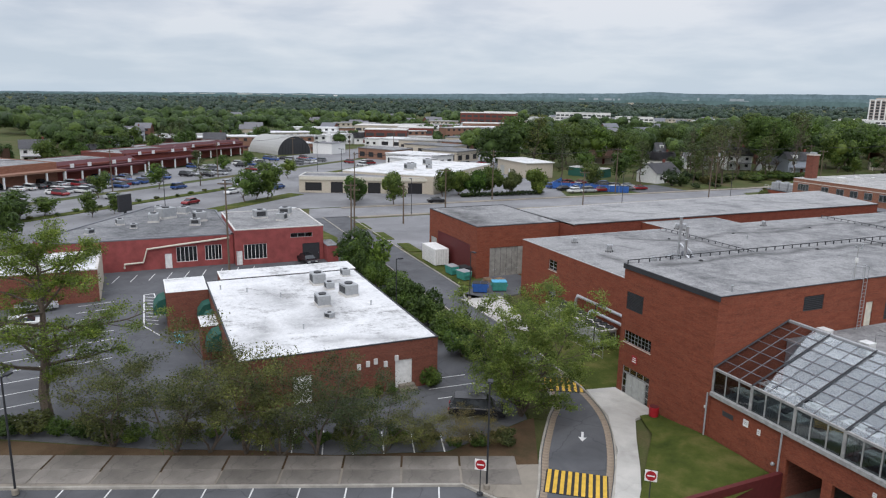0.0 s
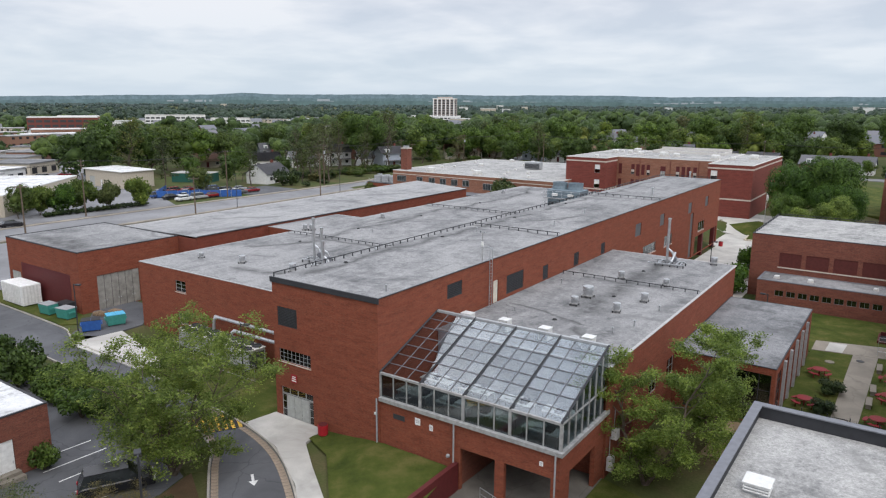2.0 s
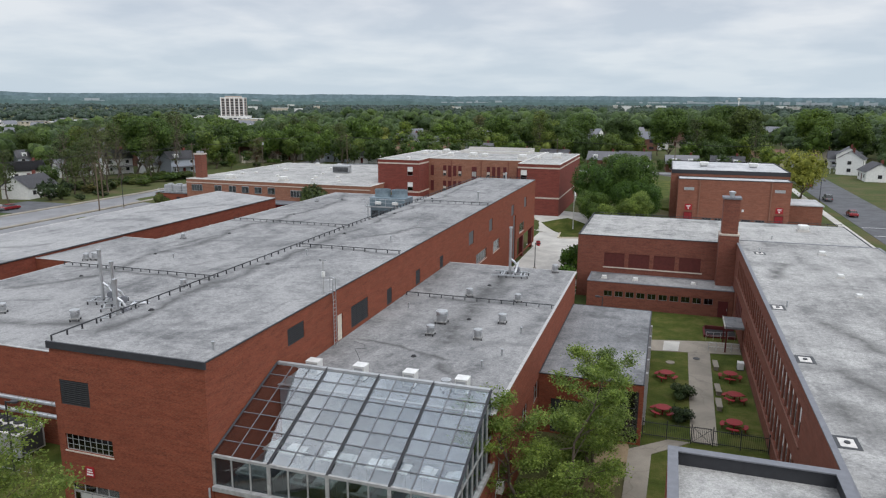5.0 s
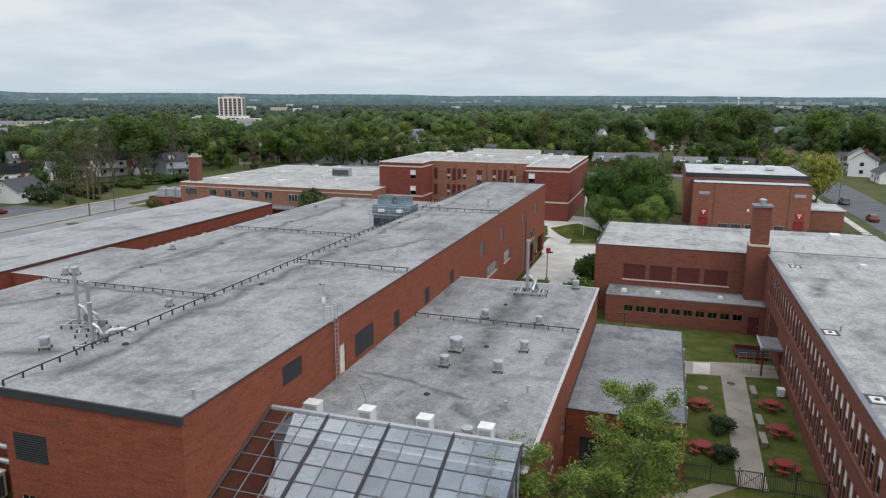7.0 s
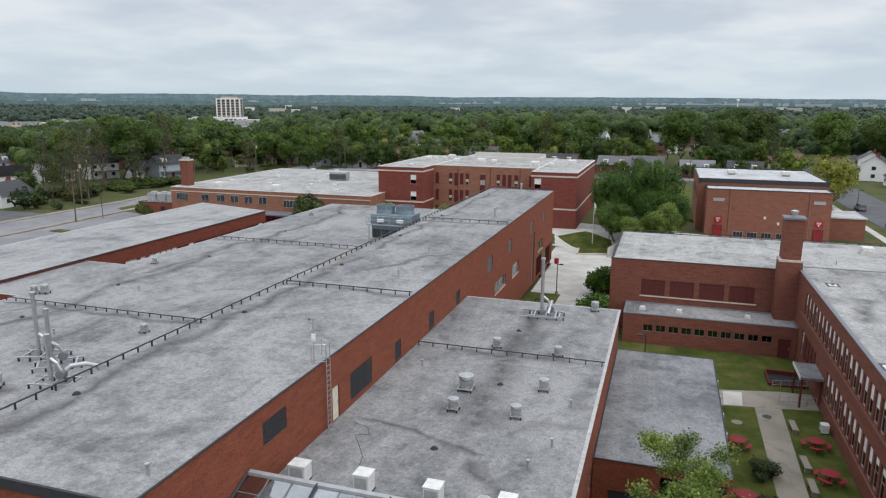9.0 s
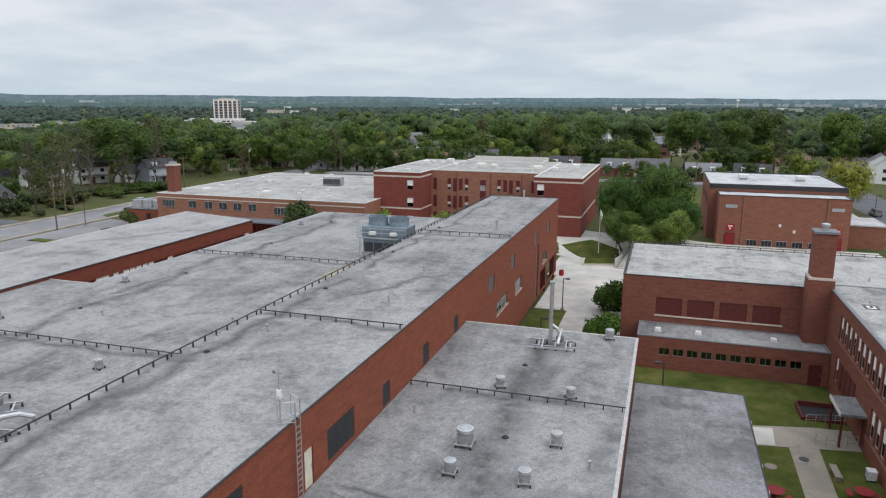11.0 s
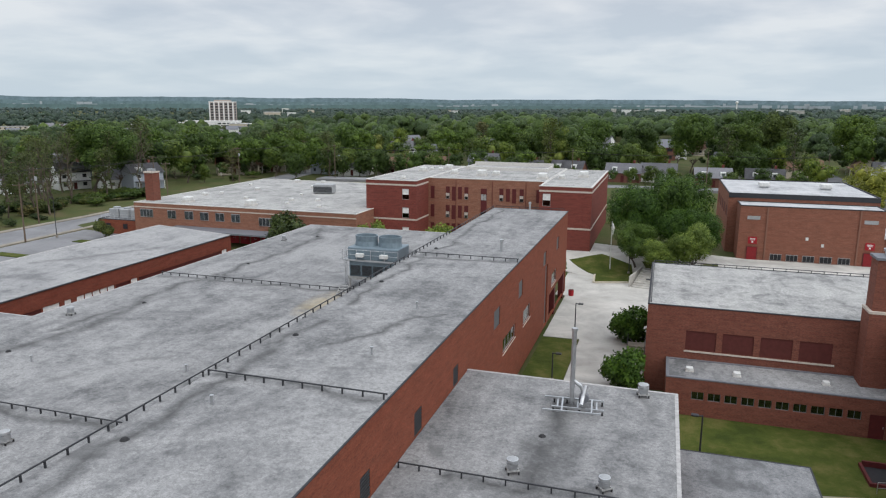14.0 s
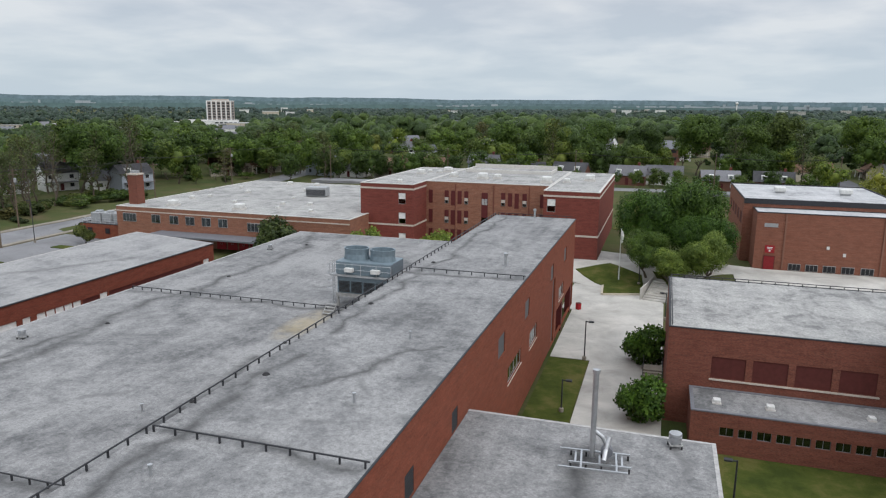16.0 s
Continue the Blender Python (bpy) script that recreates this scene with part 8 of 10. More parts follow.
shrub(rounded[4], "dark bush at the end of the workshop", -51, 107.5, -0.4, 10, 1.7, "yard bushes", 0.85)
shrub(rounded[1], "grey-green bush by the plant house", -92, 108, -0.5, 50, 0.8)

for i, (x, y, k, v, tall) in enumerate(((-135.2, 38, 1, 1.0, 1.05), (-129.5, 39.2, 2, 1.25, 1.1), (-127.4, 43, 3, 1.25, 1.15), (-129.8, 49.0, 2, 1.35, 1.15), (-125.6, 52.6, 1, 1.2, 1.2), (-124.6, 60, 2, 1.3, 1.15), (-128, 10.7, 3, 1.15, 1.1), (-131.5, 21.5, 2, 1.05, 1.3), (-140, 42, 3, 1.1, 1.0))):
    shrub(rounded[k], "leafy small tree reaching the ground beside the parking lot", x, y, -0.55, i * 53, v, "parking lot bushes", tall)
for i in range(15):
    shrub(far_yew, "low dark hedge below the parking lot trees", -125.6 + 0.07 * i, 38.6 + 1.6 * i, -0.55, i * 47, 0.85, "parking lot hedge", 0.6)

dense = [round_tree(60 + k, 12.5, 5.2, 0.3, 26, 9500, 0.17, m, 0.04) for k, m in enumerate((M_LEAF_PLAZA, M_LEAF_PLAZA, M_LEAF_BRIGHT, M_LEAF_DEEP))]
for x, y, s, k, a, tall in ((8.7, 120.5, 0.92, 0, 0, 1.06), (15.2, 124, 1.06, 1, 40, 1.1), (9.2, 113.4, 0.72, 3, 90, 0.78), (12.6, 110.6, 0.6, 2, 10, 0.72), (16.9, 112, 0.76, 2, 140, 0.84), (15.6, 117, 0.66, 1, 200, 1.16), (19.2, 119.5, 0.68, 0, 20, 1.0)):
    plant(dense[k], "dense full-leaved green tree on the raised bed", x, y, 0.1, a, s, group="plaza trees", tall=tall * 1.1)
olive = round_tree(70, 13, 7, 0.35, 24, 3600, 0.24, M_LEAF_OLIVE)
plant(olive, "yellow-green spreading street tree", 57.5, 178, 0, 0, 1.0)

# street and garden trees: a few kinds, planted again and again
kinds = [round_tree(80, 14, 5.6, 0.3, 14, 1200, 0.3, M_LEAF_DEEP, 0.05), round_tree(81, 14, 5.8, 0.3, 16, 1200, 0.3, M_LEAF_SHADE, 0.05), open_tree(82, 16, 4.8, 0.26, 4, 20, 190, 6, 0.3, M_LEAF_DULL, 0.9, lift=0.9, twigs=4),
         round_tree(83, 13.5, 5.4, 0.28, 13, 1200, 0.3, M_LEAF, 0.05), open_tree(84, 16, 4.4, 0.26, 4, 18, 60, 5, 0.22, M_LEAF_DULL, 0.9, lift=1.1, twigs=4), round_tree(85, 13, 5.6, 0.28, 13, 1200, 0.3, M_LEAF, 0.05),
         round_tree(86, 15, 5.2, 0.3, 12, 1200, 0.3, M_LEAF_DEEP, 0.14)]
KIND_LABEL = ("green broad-leaved tree", "dark green dense tree", "dull green tree with open crown", "bright green spring tree", "nearly bare grey-brown tree", "yellow-green tree in new leaf", "tall green broad-leaved tree")
rnd = random.Random(7)


def garden_tree(x, y, k, s, tall=1.0, z=None):
    plant(kinds[k], KIND_LABEL[k] + " among the streets and houses", x, y, level(x, y) - 0.1 if z is None else z, rnd.random() * 360, s, group="garden trees", tall=tall)


for x, y, k, s in ((-133, -15, 0, 0.62), (-136, -12, 1, 0.55), (-120.5, 8.5, 1, 0.5), (-118, 17, 5, 0.62), (-128, 34, 1, 0.6), (-137, -9, 1, 0.75),
                   (-98, -58, 1, 0.6), (-103, -63, 1, 0.6), (-121, -47, 1, 0.42), (-124, -43, 1, 0.36), (-151, -47, 3, 0.55), (-165, -33, 0, 0.55), (-170, -22, 2, 0.6), (-200, -12, 0, 0.5), (-215, -2, 0, 0.5), (-182, 5, 3, 0.5), (-61, -9.5, 1, 0.5), (-57, -9.3, 1, 0.42),
                   (-186, 78, 1, 1.25), (-192, 88, 1, 1.35), (-188, 98, 2, 1.2), (-194, 108, 1, 1.3), (-190, 119, 1, 1.3), (-196, 130, 0, 1.2), (-184, 138, 1, 1.1),
                   (-136, 104, 2, 0.8), (-146, 103, 1, 0.75), (-150, 112, 6, 0.8), (-133, 84, 1, 0.6), (-142, 88, 6, 0.7), (-150, 84, 2, 0.9), (-133, 122, 2, 0.75), (-128, 129, 4, 0.9), (-137, 136, 4, 1.05), (-146, 144, 2, 1.05), (-153, 160, 4, 1.2), (-138, 158, 2, 0.85), (-142, 164, 4, 1.1), (-137, 170, 4, 1.0), (-162, 166, 4, 1.1), (-152, 138, 4, 1.1), (-158, 146, 1, 0.7), (-166, 150, 2, 0.9), (-186, 162, 1, 0.7), (-146, 126, 1, 0.6), (-186, 178, 2, 1.0), (-143, 138, 4, 1.0), (-150, 151, 4, 1.15), (-158, 158, 4, 1.1), (-139, 146, 4, 0.95), (-135, 128.5, 2, 0.9), (-140, 132, 4, 0.8), (-131, 127, 4, 0.85), (-148, 186, 4, 1.35), (-156, 194, 2, 1.3), (-142, 199, 3, 1.22), (-136, 200, 5, 0.5), (-222, 192, 1, 1.1), (-212, 204, 0, 1.15), (-232, 178, 6, 1.0), (-128, 205, 2, 0.7), (-127, 232, 6, 1.0), (-150, 214, 1, 1.3), (-158, 226, 6, 1.3), (-166, 212, 0, 1.4), (-148, 244, 1, 1.2), (-162, 246, 0, 1.2)):
    garden_tree(x, y, k, s)
for i in range(105):
    # gardens north and west of the school
    x = rnd.uniform(-150, 60)
    y = 250 + rnd.random() ** 1.2 * 75 + (0 if x > -95 else -40 * rnd.random())
    if 62 < x < 74 or (abs(x - 26) < 6 and y < 256):
        continue
    garden_tree(x, y, rnd.choice((0, 0, 1, 1, 6, 6, 2, 3, 5, 6)), rnd.uniform(0.7, 1.15), rnd.uniform(0.85, 1.1))
for x, y, s in ((-121.7, -60, 0.85), (-116, -63, 0.8), (-126, -56, 0.6)):
    garden_tree(x, y, 1, s, 0.55)
GROVE = []


def grove_tree(x, y, k, s, tall=1.0):
    GROVE.append((k, Matrix.LocRotScale((x, y, level(x, y) - 0.1), Euler((0, 0, rnd.random() * 6.28)), (s, s, s * tall))))


for i in range(28):
    x, y = rnd.uniform(-240, -160), rnd.uniform(205, 300)
    grove_tree(x, y, rnd.choice((0, 1, 1, 2, 6, 4, 4)), rnd.uniform(0.5, 1.05))
for x, y, k, s in ((104, 190, 0, 1.0), (106, 232, 1, 1.1), (56, 222, 3, 0.9), (102, 165, 1, 1.0), (40, 226, 1, 0.6), (-45, 225, 3, 0.6), (-70, 224, 0, 0.7), (-85, 228, 1, 0.8), (-100, 222, 2, 1.0), (108, 205, 6, 1.2), (100, 262, 1, 1.2), (106, 180, 6, 1.1), (112, 220, 0, 1.2), (79, 284, 6, 1.1), (8, 230, 1, 0.5), (-22, 229, 0, 0.45)):
    garden_tree(x, y, k, s)


for i in range(26):
    # small trees and hedges round the houses north of the street
    x, y = -84 + 5.6 * i + rnd.uniform(-1.5, 1.5), rnd.choice((232.5, 234, 247, 250))
    garden_tree(x, y, rnd.choice((0, 1, 6, 5, 3)), rnd.uniform(0.32, 0.5) if y < 240 else rnd.uniform(0.7, 1.0))
for i in range(64):
    x, y = (rnd.uniform(-142, -128.5), rnd.uniform(124, 170)) if i < 58 else (rnd.uniform(-150, -128), rnd.uniform(205, 250))
    shrub(far_bush[i % 2], "rounded garden bush between the houses and the road", x, y, level(x, y) - 0.1, i * 37, rnd.uniform(0.6, 1.1), "garden bushes", 0.5)
for i in range(22):
    x, y = rnd.uniform(-150, -128), rnd.uniform(236, 275)
    garden_tree(x, y, rnd.choice((2, 4, 6, 1, 0, 1)), rnd.uniform(0.7, 1.15))


for i in range(16):
    # thick growth along the far side of the road
    x, y = rnd.uniform(-165, -136), rnd.uniform(206, 270)
    grove_tree(x, y, rnd.choice((1, 4, 2, 6, 4, 1, 1)), rnd.uniform(0.4, 0.85), rnd.uniform(0.85, 1.15))
for i in range(30):
    # street trees before the houses
    x, y = -104 + 5.6 * i + rnd.uniform(-1.5, 1.5), rnd.uniform(227.5, 231.5)
    if 61 < x < 76:
        continue
    garden_tree(x, y, rnd.choice((0, 1, 6, 1, 3)), rnd.uniform(0.5, 0.8) if x < -25 else rnd.uniform(0.3, 0.48))


# tall old trees round the houses across the street, and behind the gardens to the north
oaks = [round_tree(90 + k, 21, 7.0, 0.4, 30, 5200, 0.27, m, low) for k, (m, low) in enumerate(((M_LEAF_DEEP, 0.26), (M_LEAF_SHADE, 0.2), (M_LEAF, 0.3)))]
for x, y, k, s in ((-147, 167, 0, 1.02), (-155, 171, 2, 1.06), (-150, 176, 0, 0.98), (-159, 184, 0, 1.0), (-163, 158, 1, 0.72), (-176, 186, 1, 0.9), (-186, 200, 0, 0.9), (-216, 182, 1, 0.75), (-205, 88, 1, 0.8), (-207, 99, 0, 0.95), (-210, 110, 1, 0.9), (-203, 121, 0, 0.85), (-208, 132, 1, 0.9), (-196, 140, 1, 0.75), (4, 268, 1, 0.95), (22, 276, 0, 1.1), (38, 268, 1, 1.05), (52, 290, 1, 1.2), (46, 312, 0, 1.15), (80, 300, 0, 1.1), (92, 284, 1, 1.05), (-14, 278, 0, 0.95), (-30, 270, 1, 0.9), (-50, 276, 0, 0.9), (104, 268, 0, 1.0)):
    plant(oaks[k], "tall full-crowned green tree between the houses", x, y, level(x, y) - 0.1, x * 31, s, group="tall garden trees")
for x, y, s, tall in ((-129.6, 110.6, 1.0, 1.1), (-127.6, 112.4, 0.7, 1.2), (-121.8, 113, 0.55, 0.6), (-132, 118, 0.9, 1.0)):
    shrub(far_yew, "clipped dark evergreen by the corner house", x, y, -0.5, x * 40, 2.0 * s, "corner evergreens", tall)
for i in range(9):
    shrub(far_yew, "low clipped hedge along the pavement", -128.4 + 0.75 * i, 124.6 - 0.35 * i, -0.5, i * 50, 0.75, "pavement hedge", 0.5)


# ---- the woods out to the horizon ----
def scatter(seed, n, r0, r1, az0, az1):
    """Places for far roofs among the trees."""
    pick, out = random.Random(seed), []
    while len(out) < n:
        r, az = math.sqrt(pick.uniform(r0 * r0, r1 * r1)), radians(pick.uniform(az0, az1))
        x, y = 10 - r * math.sin(az), r * math.cos(az)
        if y < 120 and -330 < x < -95 or 58 < x < 78 or (-160 < x < 62 and y < 270):
            continue
        out.append((x, y, pick.random()))
    return out


FAR_HOMES = scatter(31, 16, 270, 420, -18, 96)
FAR_ROOFS = scatter(33, 120, 300, 860, -20, 100)
WEST_TOWN = [(10 - r * math.sin(radians(az)), r * math.cos(radians(az)), v) for az, r, v in ((53.0, 800, 0.3), (51.6, 790, 0.83), (50.1, 810, 0.12), (49.0, 800, 0.52), (47.3, 830, 0.71), (46.3, 850, 0.05), (44.8, 880, 0.93), (43.2, 890, 0.42), (41.9, 900, 0.64), (38.6, 930, 0.24), (37.0, 950, 0.88), (35.6, 930, 0.36), (55.5, 780, 0.61), (57.8, 800, 0.97), (60.2, 820, 0.18), (33.0, 900, 0.77))]


def woods(name, r0, r1, step, blades, size, height, seed, az0=-20, az1=103, label="", lobes=6, leaf_mat=None):
    leaf_mat = leaf_mat or M_WOODS
    rng = np.random.default_rng(seed)
    n = int(math.radians(az1 - az0) / 2 * (r1 * r1 - r0 * r0) / step ** 2)
    r = np.sqrt(rng.random(n) * (r1 * r1 - r0 * r0) + r0 * r0)
    az = np.radians(rng.uniform(az0, az1, n))
    x, y = 10 - r * np.sin(az), 0 + r * np.cos(az)
    keep = np.ones(n, bool)
    # streets, the shopping quarter, the school and the tower's forecourt stay clear
    away = (x + 119) * -0.724 + (y + 31) * -0.69
    keep &= (np.hypot(x - 10, y) > 270) | (away > 138)
    keep &= ~((x > -330) & (x < -95) & (y < 100 - (x + 330) * 0.1) & (away < 138))
    keep &= ~((x > 60) & (x < 76)) & ~((x > -150) & (x < 62) & (y < 312))
    keep &= ~((x > -580) & (x < -290) & (np.abs(y - (30 - (x + 280) * 0.72)) < 100) & (rng.random(n) < 0.6))
    along = (x + 490) * 0.556 + (y - 724) * -0.831
    keep &= ~((np.abs((x + 490) * 0.831 + (y - 724) * 0.556) < 34) & (along > -30) & (along < 340) & (rng.random(n) < 0.9))
    keep &= np.sin(x * 0.021 + 1.3) * np.sin(y * 0.017 + 0.4) < 0.72
    x, y = x[keep], y[keep]
    n = len(x)
    grown = 1.0 + 0.2 * np.clip((32 - np.degrees(np.arctan2(10 - x, y))) / 14, 0, 1)
    h = height * grown * (0.55 + 0.6 * rng.random(n)) * (1 + 0.25 * np.sin(x * 0.03) * np.cos(y * 0.027))
    # younger trees in the gardens on the near side of the far roofs
    for hx, hy, _ in FAR_HOMES + FAR_ROOFS:
        far = math.hypot(hx - 10, hy)
        ux, uy = (10 - hx) / far, -hy / far
        s_, l_ = (x - hx) * ux + (y - hy) * uy, np.abs((x - hx) * uy - (y - hy) * ux)
        h = np.where((s_ > -9) & (s_ < 85) & (l_ < 11), h * (0.3 + 0.25 * rng.random(n)), h)
        gone = (s_ > -9) & (s_ < 9) & (l_ < 9)
        h = np.where(gone, 2.0, h)
    for hx, hy, _ in WEST_TOWN:
        far = math.hypot(hx - 10, hy)
        ux, uy = (10 - hx) / far, -hy / far
        s_, l_ = (x - hx) * ux + (y - hy) * uy, np.abs((x - hx) * uy - (y - hy) * ux)
        h = np.where((s_ > -14) & (s_ < 230) & (l_ < 17), np.minimum(h, 2.0 + 0.024 * np.maximum(s_, 0) + 2.5 * rng.random(n)), h)
    town = (x > -580) & (x < -290) & (np.abs(y - (30 - (x + 280) * 0.72)) < 110)
    h = np.where(town, h * 0.6, h)
    wide = np.minimum(h * (0.32 + 0.2 * rng.random(n)), 6.2)
    # each crown is a cluster of uneven leaf masses, with loose blades round it
    ld = rng.normal(size=(n, lobes, 3))
    ld /= np.linalg.norm(ld, axis=2, keepdims=True)
    ld[:, :, 2] = np.abs(ld[:, :, 2]) * 1.1 - 0.3
    size3 = np.stack([wide, wide, h * 0.42], 1)[:, None, :]
    lc = np.stack([x, y, h * 0.52 - 0.6], 1)[:, None, :] + ld * size3 * (0.42 + 0.3 * rng.random((n, lobes, 1)) if lobes > 1 else 0.1)
    lr = wide[:, None] * ((0.42 if lobes > 3 else 0.6 if lobes > 1 else 0.95) + 0.2 * rng.random((n, lobes)))
    corners = kb = None
    own = np.clip(rng.random(n) * 0.7 + 0.3 * (0.5 + 0.5 * np.sin(x * 0.013) * np.cos(y * 0.011)), 0, 1)
    if blades:
        d = rng.normal(size=(n, blades, 3)) + (0, 0, 0.25)
        d /= np.linalg.norm(d, axis=2, keepdims=True)
        pick = rng.integers(0, lobes, (n, blades))
        row = np.arange(n)[:, None]
        c = lc[row, pick] + d * (lr[row, pick] * (0.92 + 0.34 * rng.random((n, blades))))[..., None] * (1, 1, 0.85)
        corners = blade_thirds(c.reshape(-1, 3), (d + (0, 0, 0.25) + 0.45 * rng.normal(size=d.shape)).reshape(-1, 3), size * (0.6 + 0.8 * rng.random(n * blades)), rng)
        kb = np.repeat(own, blades)
    me = lumps_and_blades(name, lc.reshape(-1, 3), lr.ravel(), rng, leaf_mat, LUMP_TOP, 0.16, 0.85, corners, np.repeat(own, lobes), kb, 3)
    return tagged(new(name, me), label, "woods", "", "stuff")


woods("near_woods", 200, 430, 9.8, 230, 0.47, 14.5, 1, label="spring woodland of many green crowns beyond the houses", lobes=5)
woods("hill_woods", 430, 760, 9.8, 64, 0.56, 14.0, 4, label="spring woodland of many green crowns on the far slope", lobes=3)
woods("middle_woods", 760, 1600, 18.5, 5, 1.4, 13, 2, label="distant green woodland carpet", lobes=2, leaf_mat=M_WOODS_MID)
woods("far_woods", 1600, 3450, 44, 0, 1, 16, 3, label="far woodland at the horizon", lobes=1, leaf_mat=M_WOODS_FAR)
# far blue ridges, two folds of them, with haze put into their glowing colour
RIDGE_AZ = (-30, -14, -4, 4, 12, 17, 21, 30, 37, 44, 48, 50.5, 53, 58, 65, 75, 86, 93, 110)
RIDGE_EL = (0.42, 0.46, 0.5, 0.52, 0.53, 0.48, 0.58, 0.53, 0.57, 0.5, 0.53, 0.62, 0.42, 0.37, 0.2, 0.02, -0.02, -0.12, -0.2)


def ridge_top(az, r):
    return 25 + r * np.tan(np.radians(np.interp(az, RIDGE_AZ, RIDGE_EL)))


def land(x, y):
    """How far the land lies above or below the school's level."""
    x, y = np.asarray(x, float), np.asarray(y, float)
    return 0.0095 * np.clip(x + 118, -480, 0) + 0.0095 * np.clip(x - 100, 0, 300) + 0.0082 * np.clip(y - 170, 0, 300)


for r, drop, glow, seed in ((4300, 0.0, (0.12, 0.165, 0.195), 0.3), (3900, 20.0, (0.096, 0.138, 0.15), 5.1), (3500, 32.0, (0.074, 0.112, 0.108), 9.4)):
    bm = bmesh.new()
    prev = None
    for i in range(561):
        az = -30 + i * 0.25
        crest = ridge_top(az, r) - drop * (1 - ramp01(60, 80, az)) - 7 * (drop > 0) * ramp01(60, 80, az) + 3.2 * noise.noise((i * 0.05, seed, 0)) + 2.2 * noise.noise((i * 0.31, seed, 2)) + 1.3 * noise.noise((i * 0.9, seed, 4))
        p = (10 - r * math.sin(radians(az)), r * math.cos(radians(az)))
        pair = (bm.verts.new((*p, -80)), bm.verts.new((*p, float(crest))))
        if prev:
            bm.faces.new((prev[0], prev[1], pair[1], pair[0]))
        prev = pair
    ridge_mat = Mat("hazy_ridge_glow", 1.0, 0, 0)
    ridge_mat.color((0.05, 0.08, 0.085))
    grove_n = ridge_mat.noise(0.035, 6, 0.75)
    # emission paints the distance haze, mottled like tree cover
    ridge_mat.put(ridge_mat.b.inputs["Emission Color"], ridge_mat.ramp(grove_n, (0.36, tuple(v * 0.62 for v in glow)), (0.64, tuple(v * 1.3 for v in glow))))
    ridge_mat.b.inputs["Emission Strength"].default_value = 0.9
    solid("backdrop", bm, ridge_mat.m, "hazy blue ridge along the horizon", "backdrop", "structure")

for k in range(9):
    az = radians(75.5 + 1.4 * k)
    fb = thing("far_building", "long pale industrial roof at the horizon", "building", pose(10 - 3700 * math.sin(az), 3700 * math.cos(az), 0, 0, 0, math.degrees(az)), "far buildings")
    w, h = 20 + 60 * abs(math.sin(k * 2.1)), 18.5 + 4 * abs(math.cos(k * 1.3))
    part("wall", boxes((-w / 2, w / 2, -15, 15, 0, h)), M_WHITE, fb)
    part("roof", boxes((-w / 2 - 1, w / 2 + 1, -16, 16, h, h + 1)), M_WHITE_METAL, fb)
for k in range(18):
    r, az = 1150 + 95 * k, radians((16.5, 31, 29.5, -9, 3, 2, 33, -12, 0.5, 28, -8, 4, 35, 17, -14, 1.5, 30, 52, 54, -10, 3.5, 50, -6, 2.5, 32, 56)[k])
    x, y = 10 - r * math.sin(az), r * math.cos(az)
    fb = thing("far_building", "pale low building far off among the woods", "building", pose(x, y, 0, 0, 0, math.degrees(az) + 8 * math.sin(k)), "far buildings")
    w, h = 10 + 16 * abs(math.sin(k * 1.7)), 13 + 3.5 * abs(math.cos(k * 2.3))
    part("wall", boxes((-w / 2, w / 2, -9, 9, 0, h)), (M_WHITE, M_TAN, M_WHITE, M_CONCRETE)[k % 4], fb)
    part("roof", boxes((-w / 2 - 0.5, w / 2 + 0.5, -9.5, 9.5, h, h + 0.8)), M_WHITE_METAL, fb)


pick = random.Random(77)
# white walls toned blue-grey, with the haze of distance in the colour
M_FAR_PALE = plain("far_hazed_walls", (0.33, 0.37, 0.4), 0.8)
bm = bmesh.new()
for k in range(190):
    az = pick.gauss(-5, 3.6) if k < 90 else pick.gauss(14, 3) if k < 125 else pick.uniform(20, 56)
    m = pose(10 - 3860 * math.sin(radians(az)), 3860 * math.cos(radians(az)), 0, 0, 0, az)
    w, top = pick.uniform(4, 40), 26 + pick.uniform(0.5, 5) + 9 * (k % 17 == 0)
    n0 = len(bm.verts)
    box(bm, -w / 2, w / 2, -6, 6, -30, top)
    bm.verts.ensure_lookup_table()
    for v in bm.verts[n0:]:
        v.co = m @ v.co
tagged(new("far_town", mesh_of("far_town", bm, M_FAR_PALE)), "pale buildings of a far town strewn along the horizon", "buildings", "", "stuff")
az = radians(-4.9)
tank = thing("water_tower", "white far-off water tower on a slim shaft", "water tower", pose(10 - 3400 * math.sin(az), 3400 * math.cos(az), 0))
part("shaft", lathe([(3.2, -30), (2.4, 30), (3.0, 36)], 10), M_WHITE, tank)
part("bowl", lathe([(3.0, 36), (6.5, 40), (6.8, 43), (5.0, 46.5), (0.1, 47.5)], 14), M_WHITE, tank)


# ---- the town to the west ----
white, white_f = block("clinic", "low brick clinic with a stained white membrane roof", -44, -17.8, -31.7, -14.4, -0.6, 3.9, M_BRICK_OLD, M_ROOF_WHITE,
                       {"E": [(4.4, 6.0, -0.5, 2.0), (13.3, 14.9, -0.5, 2.2)], "S": [(3.0, 5.0, -0.4, 2.0), (8.5, 9.7, 0.4, 2.0)]}, M_TRIM_DARK, "building", edge_h=0.06, coping=0.12)
door(white, white_f["E"], 4.4, 6.0, -0.5, 2.0, M_WHITE, 1, "white door")
door(white, white_f["E"], 13.3, 14.9, -0.5, 2.2, M_WHITE, 1, "white door")
door(white, white_f["S"], 3.0, 5.0, -0.4, 2.0, M_GREY_DOOR, 2, "grey double door")
